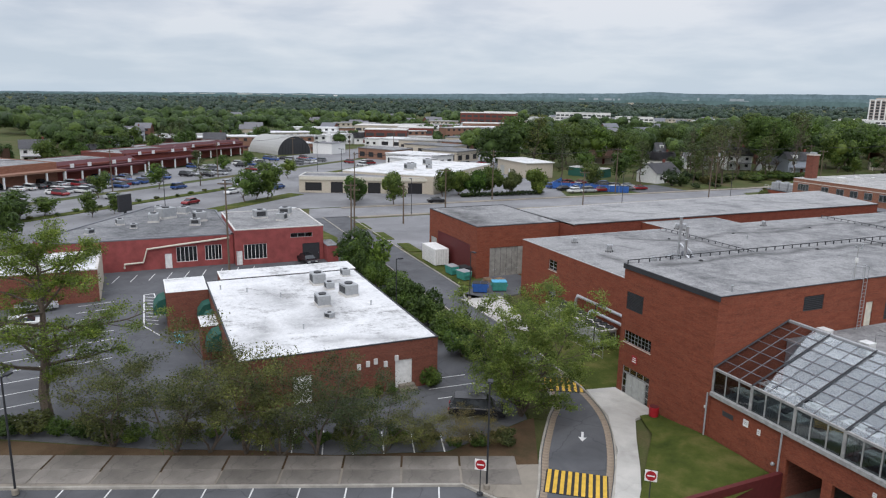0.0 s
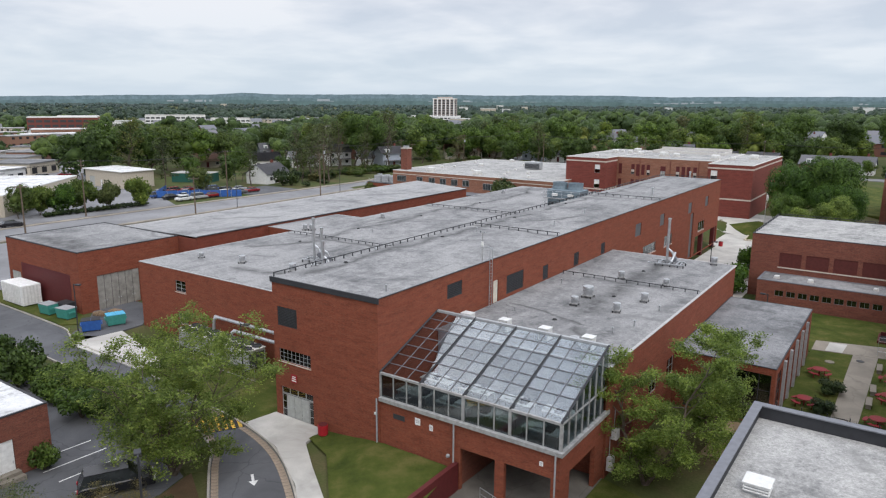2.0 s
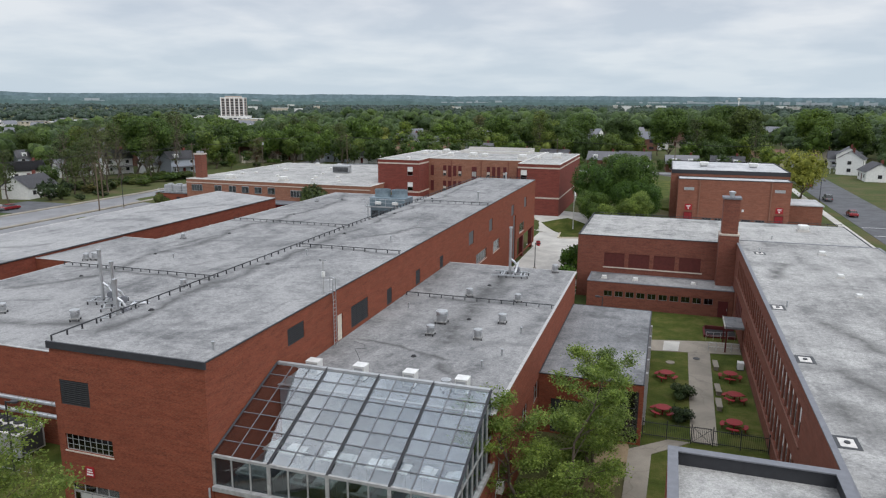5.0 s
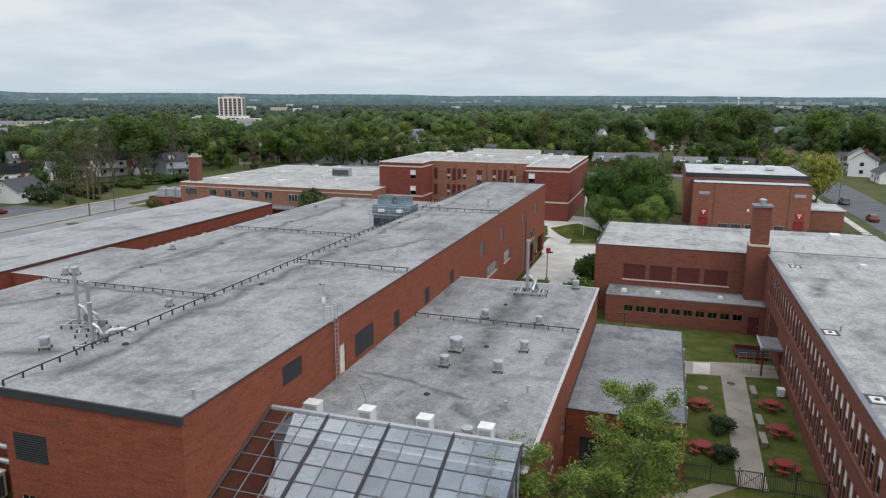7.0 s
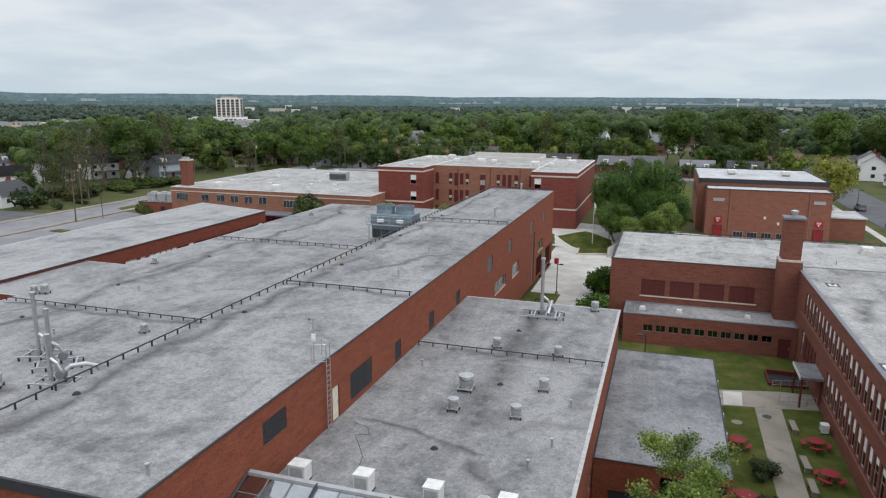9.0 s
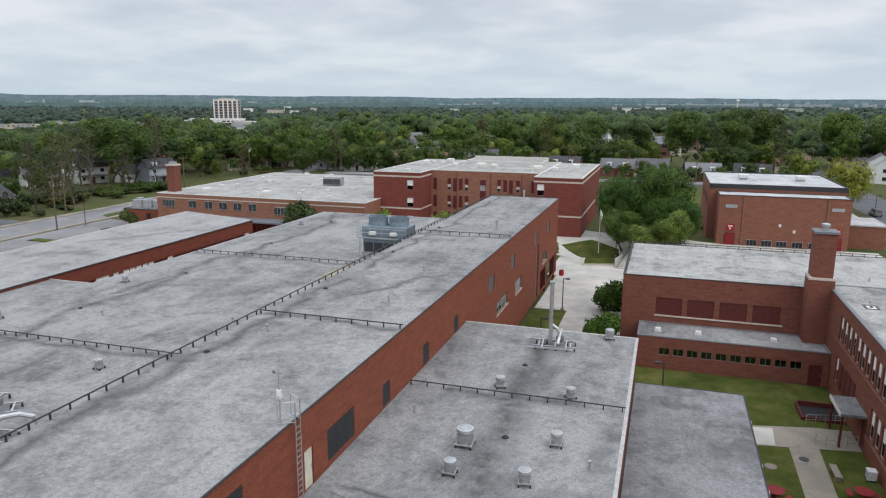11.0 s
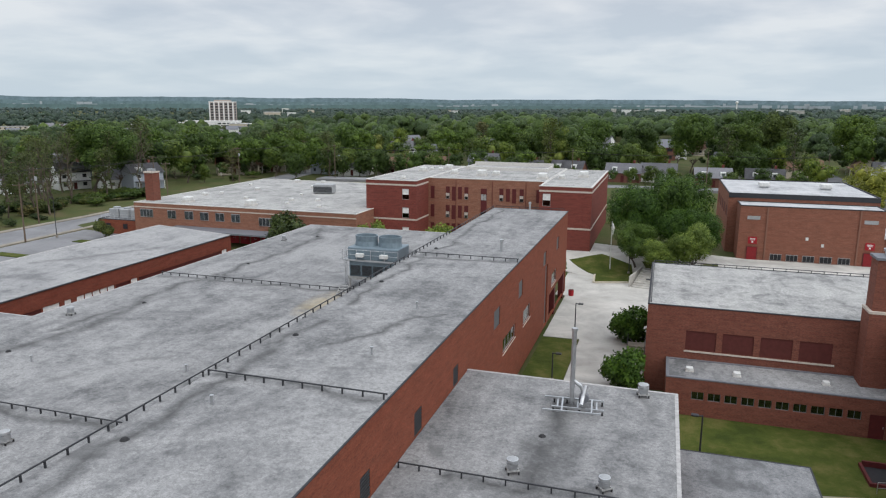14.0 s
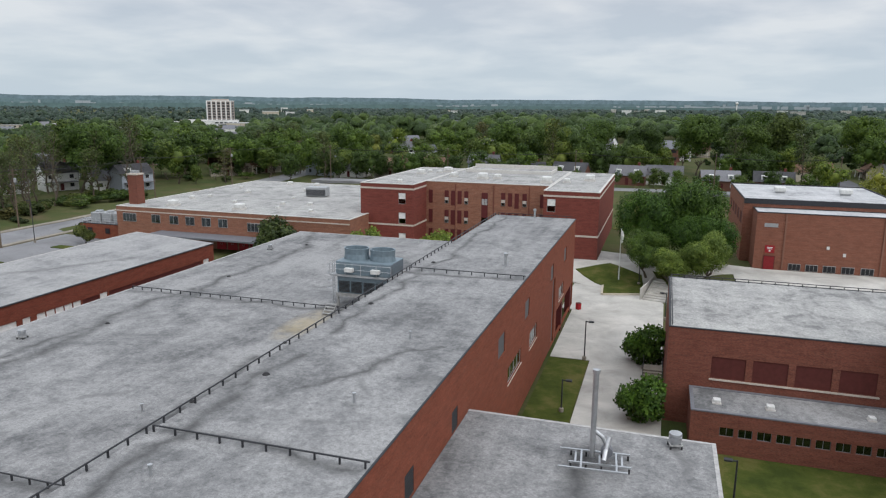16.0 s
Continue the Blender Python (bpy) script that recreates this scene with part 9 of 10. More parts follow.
window(white, white_f["S"], 8.5, 9.7, 0.4, 2.0, 1, 2)
wi = white.matrix_basis.inverted()
for y in (-21.7, -20.9, -20.2, -19.3, -18.3):
    part("wall_box", boxes((-17.8, -17.66, y - 0.16, y + 0.16, 2.0 + 0.2 * math.sin(y * 3), 2.5 + 0.2 * math.sin(y * 3))), M_WHITE_METAL, white, "small pale wall box").matrix_basis = wi
part("door_steps", boxes((-17.8, -16.9, -18.2, -16.6, -0.55, -0.25), (-17.8, -17.3, -18.1, -16.7, -0.25, 0.0)), M_CONCRETE_OLD, white).matrix_basis = wi
wing2, _ = block("clinic_wing", "small brick clinic wing with a white roof", -46.6, -40.7, -36.0, -31.75, -0.6, 3.9, M_BRICK_OLD, M_ROOF_WHITE, None, M_WHITE, "building", edge_h=0.03, coping=0.06)
lo_, _ = block("clinic_annex", "white-roofed clinic annex a step higher", -48, -44.1, -30, -14.2, -0.6, 4.0, M_BRICK_OLD, M_ROOF_WHITE, None, M_WHITE, "building", edge_h=0.03, coping=0.08)
for x, y, ang, w in ((-43.5, -36.05, 0, 3.0), (-39.6, -31.75, 0, 1.9), (-35.6, -31.75, 0, 1.9), (-29.6, -31.75, 0, 2.4)):
    aw = thing("awning", "dark green canvas awning over a clinic entrance", "awning", pose(x, y, 1.2, 0, 0, ang), "green awnings")
    bm = bmesh.new()
    prof = [(0.0, 1.7), (-0.7, 1.5), (-1.2, 0.8), (-1.3, 0.0)]
    a = [bm.verts.new((-w / 2, yy, zz)) for yy, zz in prof] + [bm.verts.new((-w / 2, 0, 0))]
    b = [bm.verts.new((w / 2, yy, zz)) for yy, zz in prof] + [bm.verts.new((w / 2, 0, 0))]
    for i in range(3):
        bm.faces.new((a[i], a[i + 1], b[i + 1], b[i]))
    bm.faces.new(a)
    bm.faces.new(b[::-1])
    part("canvas", bm, M_GREEN_AWNING, aw)
    part("frame_bar", rod([(-w / 2, -1.3, 0), (w / 2, -1.3, 0)], 0.03, 6), M_RAIL, aw)


porch_b, _ = block("clinic_porch", "small brick entry porch with a white roof", -34.4, -31.0, -33.3, -31.75, -0.6, 2.9, M_BRICK_OLD, M_ROOF_WHITE, None, M_WHITE, "building", edge_h=0.03, coping=0.06)


def roof_unit(x, y, z, s=1.0, ang=0):
    u = thing("rooftop_unit", "boxy rooftop air handler on a curb", "air conditioner", Matrix.LocRotScale((x, y, z), Euler((0, 0, radians(ang))), (s, s, s)), "town rooftop units")
    part("curb", boxes((-0.9, 0.9, -0.7, 0.7, 0, 0.25)), M_TRIM_PALE, u)
    part("casing", boxes((-0.85, 0.85, -0.65, 0.65, 0.25, 1.2), bevel=0.03), M_GREY_METAL, u)
    part("intake", boxes((-0.6, 0.6, -0.69, -0.65, 0.4, 1.0)), M_LOUVRE, u)
    part("fan", lathe([(0.4, 1.2), (0.4, 1.32), (0.3, 1.32)], 12), M_LOUVRE, u)


for x, y, s, a in ((-30.7, -21.6, 1.0, 0), (-33.4, -18.1, 1.1, 10), (-39.0, -20.1, 1.1, 0), (-36.5, -19.4, 0.7, 0), (-26.4, -22.0, 0.5, 30), (-41.5, -16.2, 0.7, 0)):
    roof_unit(x, y, 3.87, s, a)
for x, y in ((-38, -28), (-35, -25), (-29, -17), (-24, -25), (-40, -30.5)):
    c = copy_thing(stub, pose(x, y, 3.87))

PW = [(16.5, 19.4, 0.3, 2.6), (20.5, 22.9, 0.3, 2.6), (14.9, 15.9, -0.5, 1.7)]
pinkA = thing("red_shop", "long red-painted shop with a dark cluttered roof", "shop", pose(-84, -38, -0.6))
pi_ = pinkA.matrix_basis.inverted()
RS = [(-74.2, -52.0), (-70.5, -50.0), (-70.5, -25.4), (-93.9, -25.4), (-101.2, -36.2)]
for k in range(5):
    ob, m = wall(pinkA, RS[k], RS[(k + 1) % 5], -0.6, 4.0, M_PINK, PW if k == 1 else [])
    ob.matrix_basis = pi_
    if k == 1:
        pinkE = pi_ @ m
    p, q = Vector(RS[k]), Vector(RS[(k + 1) % 5])
    e = part("roof_edge", boxes((-0.04, (q - p).length + 0.04, -0.04, 0.25, 3.98, 4.15)), M_TRIM_GREY, pinkA)
    e.matrix_basis = pi_ @ pose(p.x, p.y, 0, 0, 0, math.degrees(math.atan2(q.y - p.y, q.x - p.x)))
part("roof", prism([(x + 0.02 * (-84 - x) / 20, y + 0.02 * (-38 - y) / 12) for x, y in RS], 3.7, 4.02), M_ROOF_DARK, pinkA).matrix_basis = pi_
for k, (a, b, lo, hi) in enumerate(PW):
    if k < 2:
        window(pinkA, pinkE, a, b, lo, hi, 5, 1, 0.07, frame_mat=M_WHITE)
    else:
        door(pinkA, pinkE, a, b, lo, hi, M_WHITE, 1, "white shop door")
PW2 = [(1.2, 4.6, 0.3, 2.6), (10.0, 12.7, -0.5, 2.2), (8.2, 11.6, 3.2, 3.9), (0.1, 1.0, -0.5, 1.7)]
pinkB, pinkB_f = block("red_garage", "red-painted garage building with a pale roof", -86, -69, -25.3, -12, -0.6, 4.8, M_PINK, M_ROOF, {"E": PW2}, M_TRIM_PALE, "shop", edge_h=0.12, coping=0.2)
window(pinkB, pinkB_f["E"], 1.2, 4.6, 0.3, 2.6, 6, 1, 0.07, frame_mat=M_WHITE)
door(pinkB, pinkB_f["E"], 10.0, 12.7, -0.5, 2.2, M_TRIM_DARK, 1, "dark roll-up garage door")
window(pinkB, pinkB_f["E"], 8.2, 11.6, 3.2, 3.9, 3, 1, 0.06)
door(pinkB, pinkB_f["E"], 0.1, 1.0, -0.5, 1.7, M_WHITE, 1, "white door")
red_lean, _ = block("red_lean_to", "low red-painted lean-to beside the garage", -71.5, -66.8, -11.9, -10.2, -0.6, 2.0, M_PINK, M_ROOF, None, M_TRIM_GREY, "building", edge_h=0.06)
pipe = thing("roof_duct", "cream duct running along the red shop wall", "duct", pose(0, 0, 0))
part("duct", rod([(-70.2, -40.5, 0.0), (-70.2, -40.5, 0.6), (-70.2, -38.0, 0.7), (-70.2, -37.4, 2.6), (-70.2, -33.0, 3.0), (-70.1, -26, 3.6)], 0.14, 8), M_CREAM, pipe)
for x, y, s in ((-88, -34, 1.5), (-85, -36, 1.2), (-80, -30, 0.9), (-84, -41, 0.8), (-77, -45, 0.7), (-92, -31, 1.0), (-80, -39, 0.6), (-96, -35, 0.8), (-79, -20, 1.2), (-76, -17, 1.0), (-81, -15.5, 1.1), (-84, -29, 1.3)):
    roof_unit(x, y, 4.0 if y < -25.4 else 4.75, s, x * 17)
tanb, tanb_f = block("tan_store", "small store with a white roof and pale side wall", -67, -55.8, -57, -43.2, -0.6, 3.5, M_BRICK_OLD, M_ROOF_WHITE, None, M_TRIM_PALE, "shop", edge_h=0.1)
part("pale_cladding", boxes((-66.9, -55.9, -43.2, -43.1, -0.5, 3.3)), M_TAN, tanb, "pale cladding").matrix_basis = tanb.matrix_basis.inverted()

# the avenue, in its own frame: u along it, n away from the school
AO, AU, AN = Vector((-119, -31)), Vector((-0.69, 0.724)), Vector((-0.724, -0.69))


def av(u, n):
    p = AO + AU * u + AN * n
    return (p.x, p.y)


def av_slab(name, u0, u1, n0, n1, z0, z1, material, label, category):
    return slab(name, [av(u0, n0), av(u1, n0), av(u1, n1), av(u0, n1)], z0, z1, material, label, category)


av_slab("avenue", -90, 330, 0, 38, -0.8, -0.5, M_ROAD, "wide grey avenue with two carriageways", "road")
av_slab("median", -90, 62, 18.5, 21.5, -0.8, -0.36, M_GRASS, "grass median with low shrubs", "lawn")
av_slab("median", 76, 300, 18, 21, -0.8, -0.36, M_GRASS, "narrow grass median", "lawn")
av_slab("avenue_verge", -90, 40, -5, -0.2, -0.8, -0.42, M_GRASS, "grass verge beside the avenue", "lawn")
av_slab("mall_lot", -60, 330, 42.2, 74, -0.8, -0.51, M_ROAD, "grey shopping mall parking lot", "parking lot")
slab("retail_lot", [(-119, -8), (-119, 66), (-240, 120), (-262, 75), (-172, 14), (-140, -14)], -0.8, -0.515, M_ROAD, "grey retail parking lot", "parking lot")
slab("corner_lot", [(-104, -62), (-92, -8.0), (-105.6, -6), (-122, -5), (-143, -16), (-112, -58)], -0.8, -0.525, M_ROAD, "grey corner lot", "parking lot")
slab("corner_grass", [(-70, -11.8), (-81.8, -9.4), (-93, -6.6), (-84.4, -5.6), (-70, -9.6)], -0.7, -0.45, M_GRASS, "corner of rough grass", "lawn")
av_ang = math.degrees(math.atan2(AU.y, AU.x))
for i in range(24):
    shrub(bushes[i % 3], "clipped shrub on the avenue median", *av(-80 + 5.6 * i, 20 + 0.8 * math.sin(i * 2)), -0.36, i * 30, 0.5, "median shrubs", 0.6)
M_MALL_ROOF = plain("dark_red_roof", (0.085, 0.03, 0.034), 0.85)
MALL = ((-40, 28, 70, 96, 5.5, M_BRICK_PALE, 0), (28, 58, 71, 96, 4.6, M_BRICK_RED, 1), (60, 90, 78, 98, 6.0, M_BRICK_RED, 1), (92, 142, 96, 116, 5.4, M_BRICK_RED, 1))
for u0, u1, n0, n1, h, wm, pitched in MALL:
    ml = thing("mall_shops", "row of mall shops with a covered walk", "shop", Matrix.Translation((*av(u0, n0), -0.5)) @ pose(0, 0, 0, 0, 0, av_ang), "mall rows")
    ln, dp = u1 - u0, n1 - n0
    nb = max(2, round(ln / 6))
    ops = [(ln * (i + 0.15) / nb, ln * (i + 0.85) / nb, 0.3, 2.8) for i in range(nb)]
    w0, m0 = wall(ml, (ln, 0), (0, 0), 0, h, wm, [])
    w0.matrix_basis = Matrix.Identity(4)
    part("side_wall", boxes((0, 0.3, 0.3, dp, 0, h), (ln - 0.3, ln, 0.3, dp, 0, h), (0.3, ln - 0.3, dp - 0.3, dp, 0, h)), wm, ml)
    part("roof", boxes((0.3, ln - 0.3, 0.3, dp - 0.3, h - 0.5, h - 0.2)), M_ROOF, ml)
    for a, b, lo, hi in ops:
        part("shop_window", boxes((a, b, -0.06, 0.0, lo, hi)), M_GLASS if pitched else M_DARK, ml)
    part("canopy", boxes((0, ln, -4.0, -0.05, 3.1, 3.6)), M_MALL_ROOF if pitched else wm, ml, "covered walk roof")
    for i in range(nb + 1):
        part("column", boxes((min(ln - 0.4, ln * i / nb), min(ln, ln * i / nb + 0.4), -3.9, -3.5, 0, 3.1)), M_WHITE, ml)
    if pitched:
        bm = prism([(0, 0), (ln, 0), (ln, 2.6), (0, 2.6)], 0, 0.1)
        for v in bm.verts:
            v.co.z = h + (0.8 if v.co.y > 2 else -0.8) + (0.1 if v.co.z > 0.05 else 0)
            v.co.y = v.co.y if v.co.y > 2 else -1.0
        part("pitched_front", bm, M_MALL_ROOF, ml, "dark red sloping shop front roof")
        gb = prism([(ln * 0.4, -1.2), (ln * 0.6, -1.2), (ln * 0.6, 4.5), (ln * 0.4, 4.5)], h - 0.6, h)
        part("gable", gb, wm, ml)
        for x in (0.15, 0.35, 0.65, 0.85):
            part("roof_window", boxes((ln * x, ln * x + 1.2, -1.3, -1.1, h - 0.7, h + 0.4)), M_WHITE, ml)
    ml.matrix_basis = Matrix.Translation((*av(u0, n0), -0.5)) @ Matrix(((AU.x, AN.x, 0, 0), (AU.y, AN.y, 0, 0), (0, 0, 1, 0), (0, 0, 0, 1)))
for k in range(44):
    u, n = -60 + 5.6 * k + rnd.uniform(-2, 2), rnd.uniform(104, 142)
    grove_tree(*av(u, n), rnd.choice((0, 1, 6, 5, 2, 1)), rnd.uniform(0.55, 0.95))
grove_bm, grove_mats = bmesh.new(), []
for k, m in GROVE:
    for me in kinds[k]:
        if me.materials[0] not in grove_mats:
            grove_mats.append(me.materials[0])
        one = me.copy()
        one.transform(m)
        one.polygons.foreach_set("material_index", [grove_mats.index(me.materials[0])] * len(one.polygons))
        grove_bm.from_mesh(one)
        bpy.data.meshes.remove(one)
grove_me = bpy.data.meshes.new("grove")
grove_bm.to_mesh(grove_me)
grove_bm.free()
for mat in grove_mats:
    grove_me.materials.append(mat)
tagged(new("grove", grove_me), "thick grove of green and half-bare trees beyond the road", "trees", "", "stuff")
# arched hall
dome = thing("arched_hall", "barrel-vaulted hall with a white roof and dark glazed end", "building", pose(-281.8, 27.8, -0.5, 0, 0, 20))
prof = [(8.6 * math.cos(math.pi * k / 16), 7.9 * math.sin(math.pi * k / 16)) for k in range(17)]
bm = bmesh.new()
rows2 = [[bm.verts.new((x, y, z)) for y, z in prof] for x in (-26, 0)]
for k in range(16):
    bm.faces.new((rows2[0][k], rows2[1][k], rows2[1][k + 1], rows2[0][k + 1]))
bmesh.ops.solidify(bm, geom=bm.faces[:], thickness=0.3)
part("vault", bm, M_WHITE_METAL, dome)
bm = bmesh.new()
bm.faces.new([bm.verts.new((-0.4, y, z)) for y, z in prof])
part("glazed_end", bm, M_LOUVRE, dome, "dark glazed arched end")
part("ribs", boxes(*[(-0.35, -0.2, -6 + 1.5 * i - 0.05, -6 + 1.5 * i + 0.05, 0, 5.0) for i in range(9)]), M_TRIM_DARK, dome)
cup = thing("gabled_shop", "white gabled shop with a small cupola", "shop", pose(-284.6, 44.5, -0.5, 0, 0, av_ang))
part("wall", boxes((-6, 6, -5, 5, 0, 5)), M_WHITE, cup)
bm = prism([(-6.4, -5.4), (6.4, -5.4), (6.4, 5.4), (-6.4, 5.4)], 5, 5.1)
part("roof_slab", bm, M_SHINGLE, cup)
part("cupola", boxes((-1, 1, -1, 1, 5.1, 8), bevel=0.1), M_WHITE, cup)
part("cupola_roof", lathe([(1.7, 8), (1.0, 9), (0.1, 10)], 4), M_WHITE_METAL, cup)

# white retail shed, store house, blue fence
def spin(top, x, y, ang):
    """Turns a finished building about a plan point."""
    c = Matrix.Translation((x, y, 0))
    top.matrix_basis = c @ Matrix.Rotation(radians(ang), 4, "Z") @ c.inverted() @ top.matrix_basis


BAYS = [(1.6, 6.0, 0.0, 2.2), (8.4, 11.6, -0.5, 2.4), (13.0, 16.4, -0.5, 2.4), (18.2, 21.6, -0.5, 2.4), (23.4, 26.8, 0.2, 2.2), (28.8, 32.6, -0.5, 2.4)]
ret, ret_f = block("tyre_shop", "low pale shop with dark service bays and a dark roof", -149.6, -140.7, -0.4, 34.0, -0.6, 3.7, M_TAN, M_ROOF_DARK, {"E": BAYS}, M_TRIM_PALE, "shop", edge_h=0.25)
for a, b, lo, hi in BAYS:
    infill(ret, ret_f["E"], a, b, lo, hi, M_DARK, "service_bay", 0.2)
part("fascia", boxes((-140.7, -140.4, -0.3, 33.9, 2.9, 3.6)), M_CREAM, ret, "cream fascia band").matrix_basis = ret.matrix_basis.inverted()
spin(ret, -140.7, 16.8, -23.7)
ret2, _ = block("retail_shed", "large retail shed with a bright white roof", -171, -143, 18, 60, -0.6, 4.4, M_TAN, M_ROOF_WHITE, None, M_WHITE, "shop", edge_h=0.2)
spin(ret2, -157.5, 39.5, 42)
for x, y, s in ((-150, 33, 1.6), (-155, 36, 1.3), (-163, 44, 1.6), (-152, 40, 1.0)):
    roof_unit(x, y, 4.37, s)
stor, stor_f = block("storage_shed", "beige metal storage shed with a pale flat roof", -181, -161, 78, 88, -0.6, 4.4, M_TAN, M_ROOF_WHITE, {"S": [(2, 5, -0.5, 2.4), (8, 9, -0.5, 1.6)]}, M_WHITE, "shed", edge_h=0.2, over=0.5)
door(stor, stor_f["S"], 2, 5, -0.5, 2.4, M_GREY_DOOR, 1, "grey roll-up door")
door(stor, stor_f["S"], 8, 9, -0.5, 1.6, M_WHITE, 1, "white door")
low_g, _ = block("lot_office", "low dark green shed with a flat pale roof behind the fence", -168, -155, 100, 106, -0.6, 2.3, M_GREEN_AWNING, M_ROOF_PALE, None, M_TRIM_PALE, "shed", edge_h=0.15)
spin(low_g, -161.5, 103, 25)
bf = thing("blue_fence", "long blue screened fence round a car lot", "fence", pose(-134.3, 71, -0.5, 0, 0, -45))
for i in range(8):
    part("panel", boxes((-0.05, 0.05, 2.7 * i, 2.7 * i + 2.62, 0.15, 1.9)), M_BLUE, bf)
    part("post", rod([(0.08, 2.7 * i, 0), (0.08, 2.7 * i, 2.0)], 0.04, 5), M_STEEL, bf)
part("return_panel", boxes((-13, 0, -0.05, 0.05, 0.15, 1.9)), M_BLUE, bf)
low_roofs = ((-215, 62, 22, 14, 30), (-235, 84, 18, 16, 30), (-250, 60, 20, 12, 30), (-196, 52, 14, 10, 20), (-270, 92, 26, 14, 35), (-290, 120, 24, 18, 35), (-320, 98, 30, 14, 40), (-330, 140, 26, 16, 40))
for i, (x, y, w, d_, a) in enumerate(low_roofs):
    sh = thing("low_shop", "low pale commercial building far off", "building", pose(x, y, -0.5, 0, 0, a), "far shops")
    wm = (M_WHITE, M_TAN, M_BRICK_PALE)[i % 3]
    part("wall", boxes((-w / 2, w / 2, -d_ / 2, d_ / 2, 0, 4.2)), wm, sh)
    part("roof", boxes((-w / 2 - 0.3, w / 2 + 0.3, -d_ / 2 - 0.3, d_ / 2 + 0.3, 4.2, 4.6)), (M_ROOF_WHITE, M_ROOF_DARK, M_ROOF)[i % 3], sh)
    for k in range(4):
        part("window", boxes((-w / 2 + w * (k + 0.2) / 4, -w / 2 + w * (k + 0.75) / 4, -d_ / 2 - 0.06, -d_ / 2, 0.8, 2.8)), M_DARK, sh)
    for k in range(3):
        part("side_window", boxes((w / 2, w / 2 + 0.06, -d_ / 2 + d_ * (k + 0.2) / 3, -d_ / 2 + d_ * (k + 0.7) / 3, 0.8, 2.8)), M_DARK, sh)


def office(x, y, w, d_, floors, ang, wm, label, z=0.0, fh=3.4):
    o = thing("office_block", label, "building", pose(x, y, z, 0, 0, ang), "far office blocks")
    h = floors * fh + 0.8
    part("wall", boxes((-w / 2, w / 2, -d_ / 2, d_ / 2, 0, h)), wm, o)
    part("roof", boxes((-w / 2 - 0.2, w / 2 + 0.2, -d_ / 2 - 0.2, d_ / 2 + 0.2, h, h + 0.5)), M_TRIM_PALE, o)
    for f in range(floors):
        z0 = 0.9 + f * fh
        n = max(3, int(w / 5))
        for i in range(n):
            part("window", boxes((-w / 2 + w * (i + 0.12) / n, -w / 2 + w * (i + 0.88) / n, -d_ / 2 - 0.1, -d_ / 2, z0, z0 + 1.7)), M_LOUVRE, o)
        n = max(2, int(d_ / 5))
        for i in range(n):
            part("side_window", boxes((w / 2, w / 2 + 0.1, -d_ / 2 + d_ * (i + 0.12) / n, -d_ / 2 + d_ * (i + 0.88) / n, z0, z0 + 1.7)), M_LOUVRE, o)
    return o


office(-352, 96, 24, 14, 2, 65, M_BRICK_RED, "dark red brick office block with window bands")
office(-380, 125, 22, 14, 2, 65, M_BRICK_RED, "dark red brick office block with window bands")
office(-505, 240, 46, 24, 4, 62, M_BRICK_RED, "large red brick office block with window bands")
office(-535, 268, 30, 22, 4, 62, M_BRICK_PALE, "tan brick office block with window bands")
office(-450, 215, 44, 18, 2, 62, M_BRICK_PALE, "low tan brick office block")
office(-640, 430, 60, 22, 3, 55, M_WHITE, "long white office block")
office(-600, 470, 40, 20, 2, 55, M_WHITE, "low white office block")
office(-420, 120, 40, 22, 2, 60, M_TAN, "low tan office block")
office(-470, 150, 36, 22, 1, 60, M_WHITE, "low white office block")
office(-480, 690, 60, 24, 1, 30, M_WHITE, "wide white low building below the tower", 4)
# hotel tower
tw = thing("hotel_tower", "pale slab tower with dark vertical window strips", "building", pose(-490, 724, 3.0, 0, 0, 22))
M_TOWER = plain("tower_panels", (0.4, 0.34, 0.3), 0.8)
part("wall", boxes((-14, 14, -9, 9, 0, 26.5)), M_TOWER, tw)
part("penthouse", boxes((-9, 9, -5, 5, 26.5, 29)), M_TOWER, tw)
part("parapet", boxes((-14.2, 14.2, -9.2, 9.2, 26.5, 27.3)), M_WHITE, tw, "white parapet band")
for i in range(6):
    part("pier", boxes((-14 + 5.38 * i, -12.9 + 5.38 * i, -9.5, -9.0, 0, 26.5)), M_WHITE, tw, "white vertical pier")
    for f in range(8):
        if i < 5:
            part("window", boxes((-12.4 + 5.38 * i, -9.1 + 5.38 * i, -9.1, -9.0, 1.3 + 3.1 * f, 3.6 + 3.1 * f)), M_LOUVRE, tw)
for f in range(8):
    part("side_window", boxes((14, 14.1, -4, 4, 1.4 + 3.1 * f, 3.6 + 3.1 * f)), M_LOUVRE, tw)
for k in range(6):
    lowb = thing("low_shop", "low white commercial building below the tower", "building", pose(-560 + 38 * k, 690 + 14 * math.sin(k * 2.3), -1, 0, 0, 28), "shops below the tower")
    part("wall", boxes((-15, 15, -8, 8, 0, 6 + k % 3)), (M_WHITE, M_TAN)[k % 2], lowb)
    part("roof", boxes((-15.3, 15.3, -8.3, 8.3, 6 + k % 3, 6.6 + k % 3)), M_ROOF_WHITE, lowb)


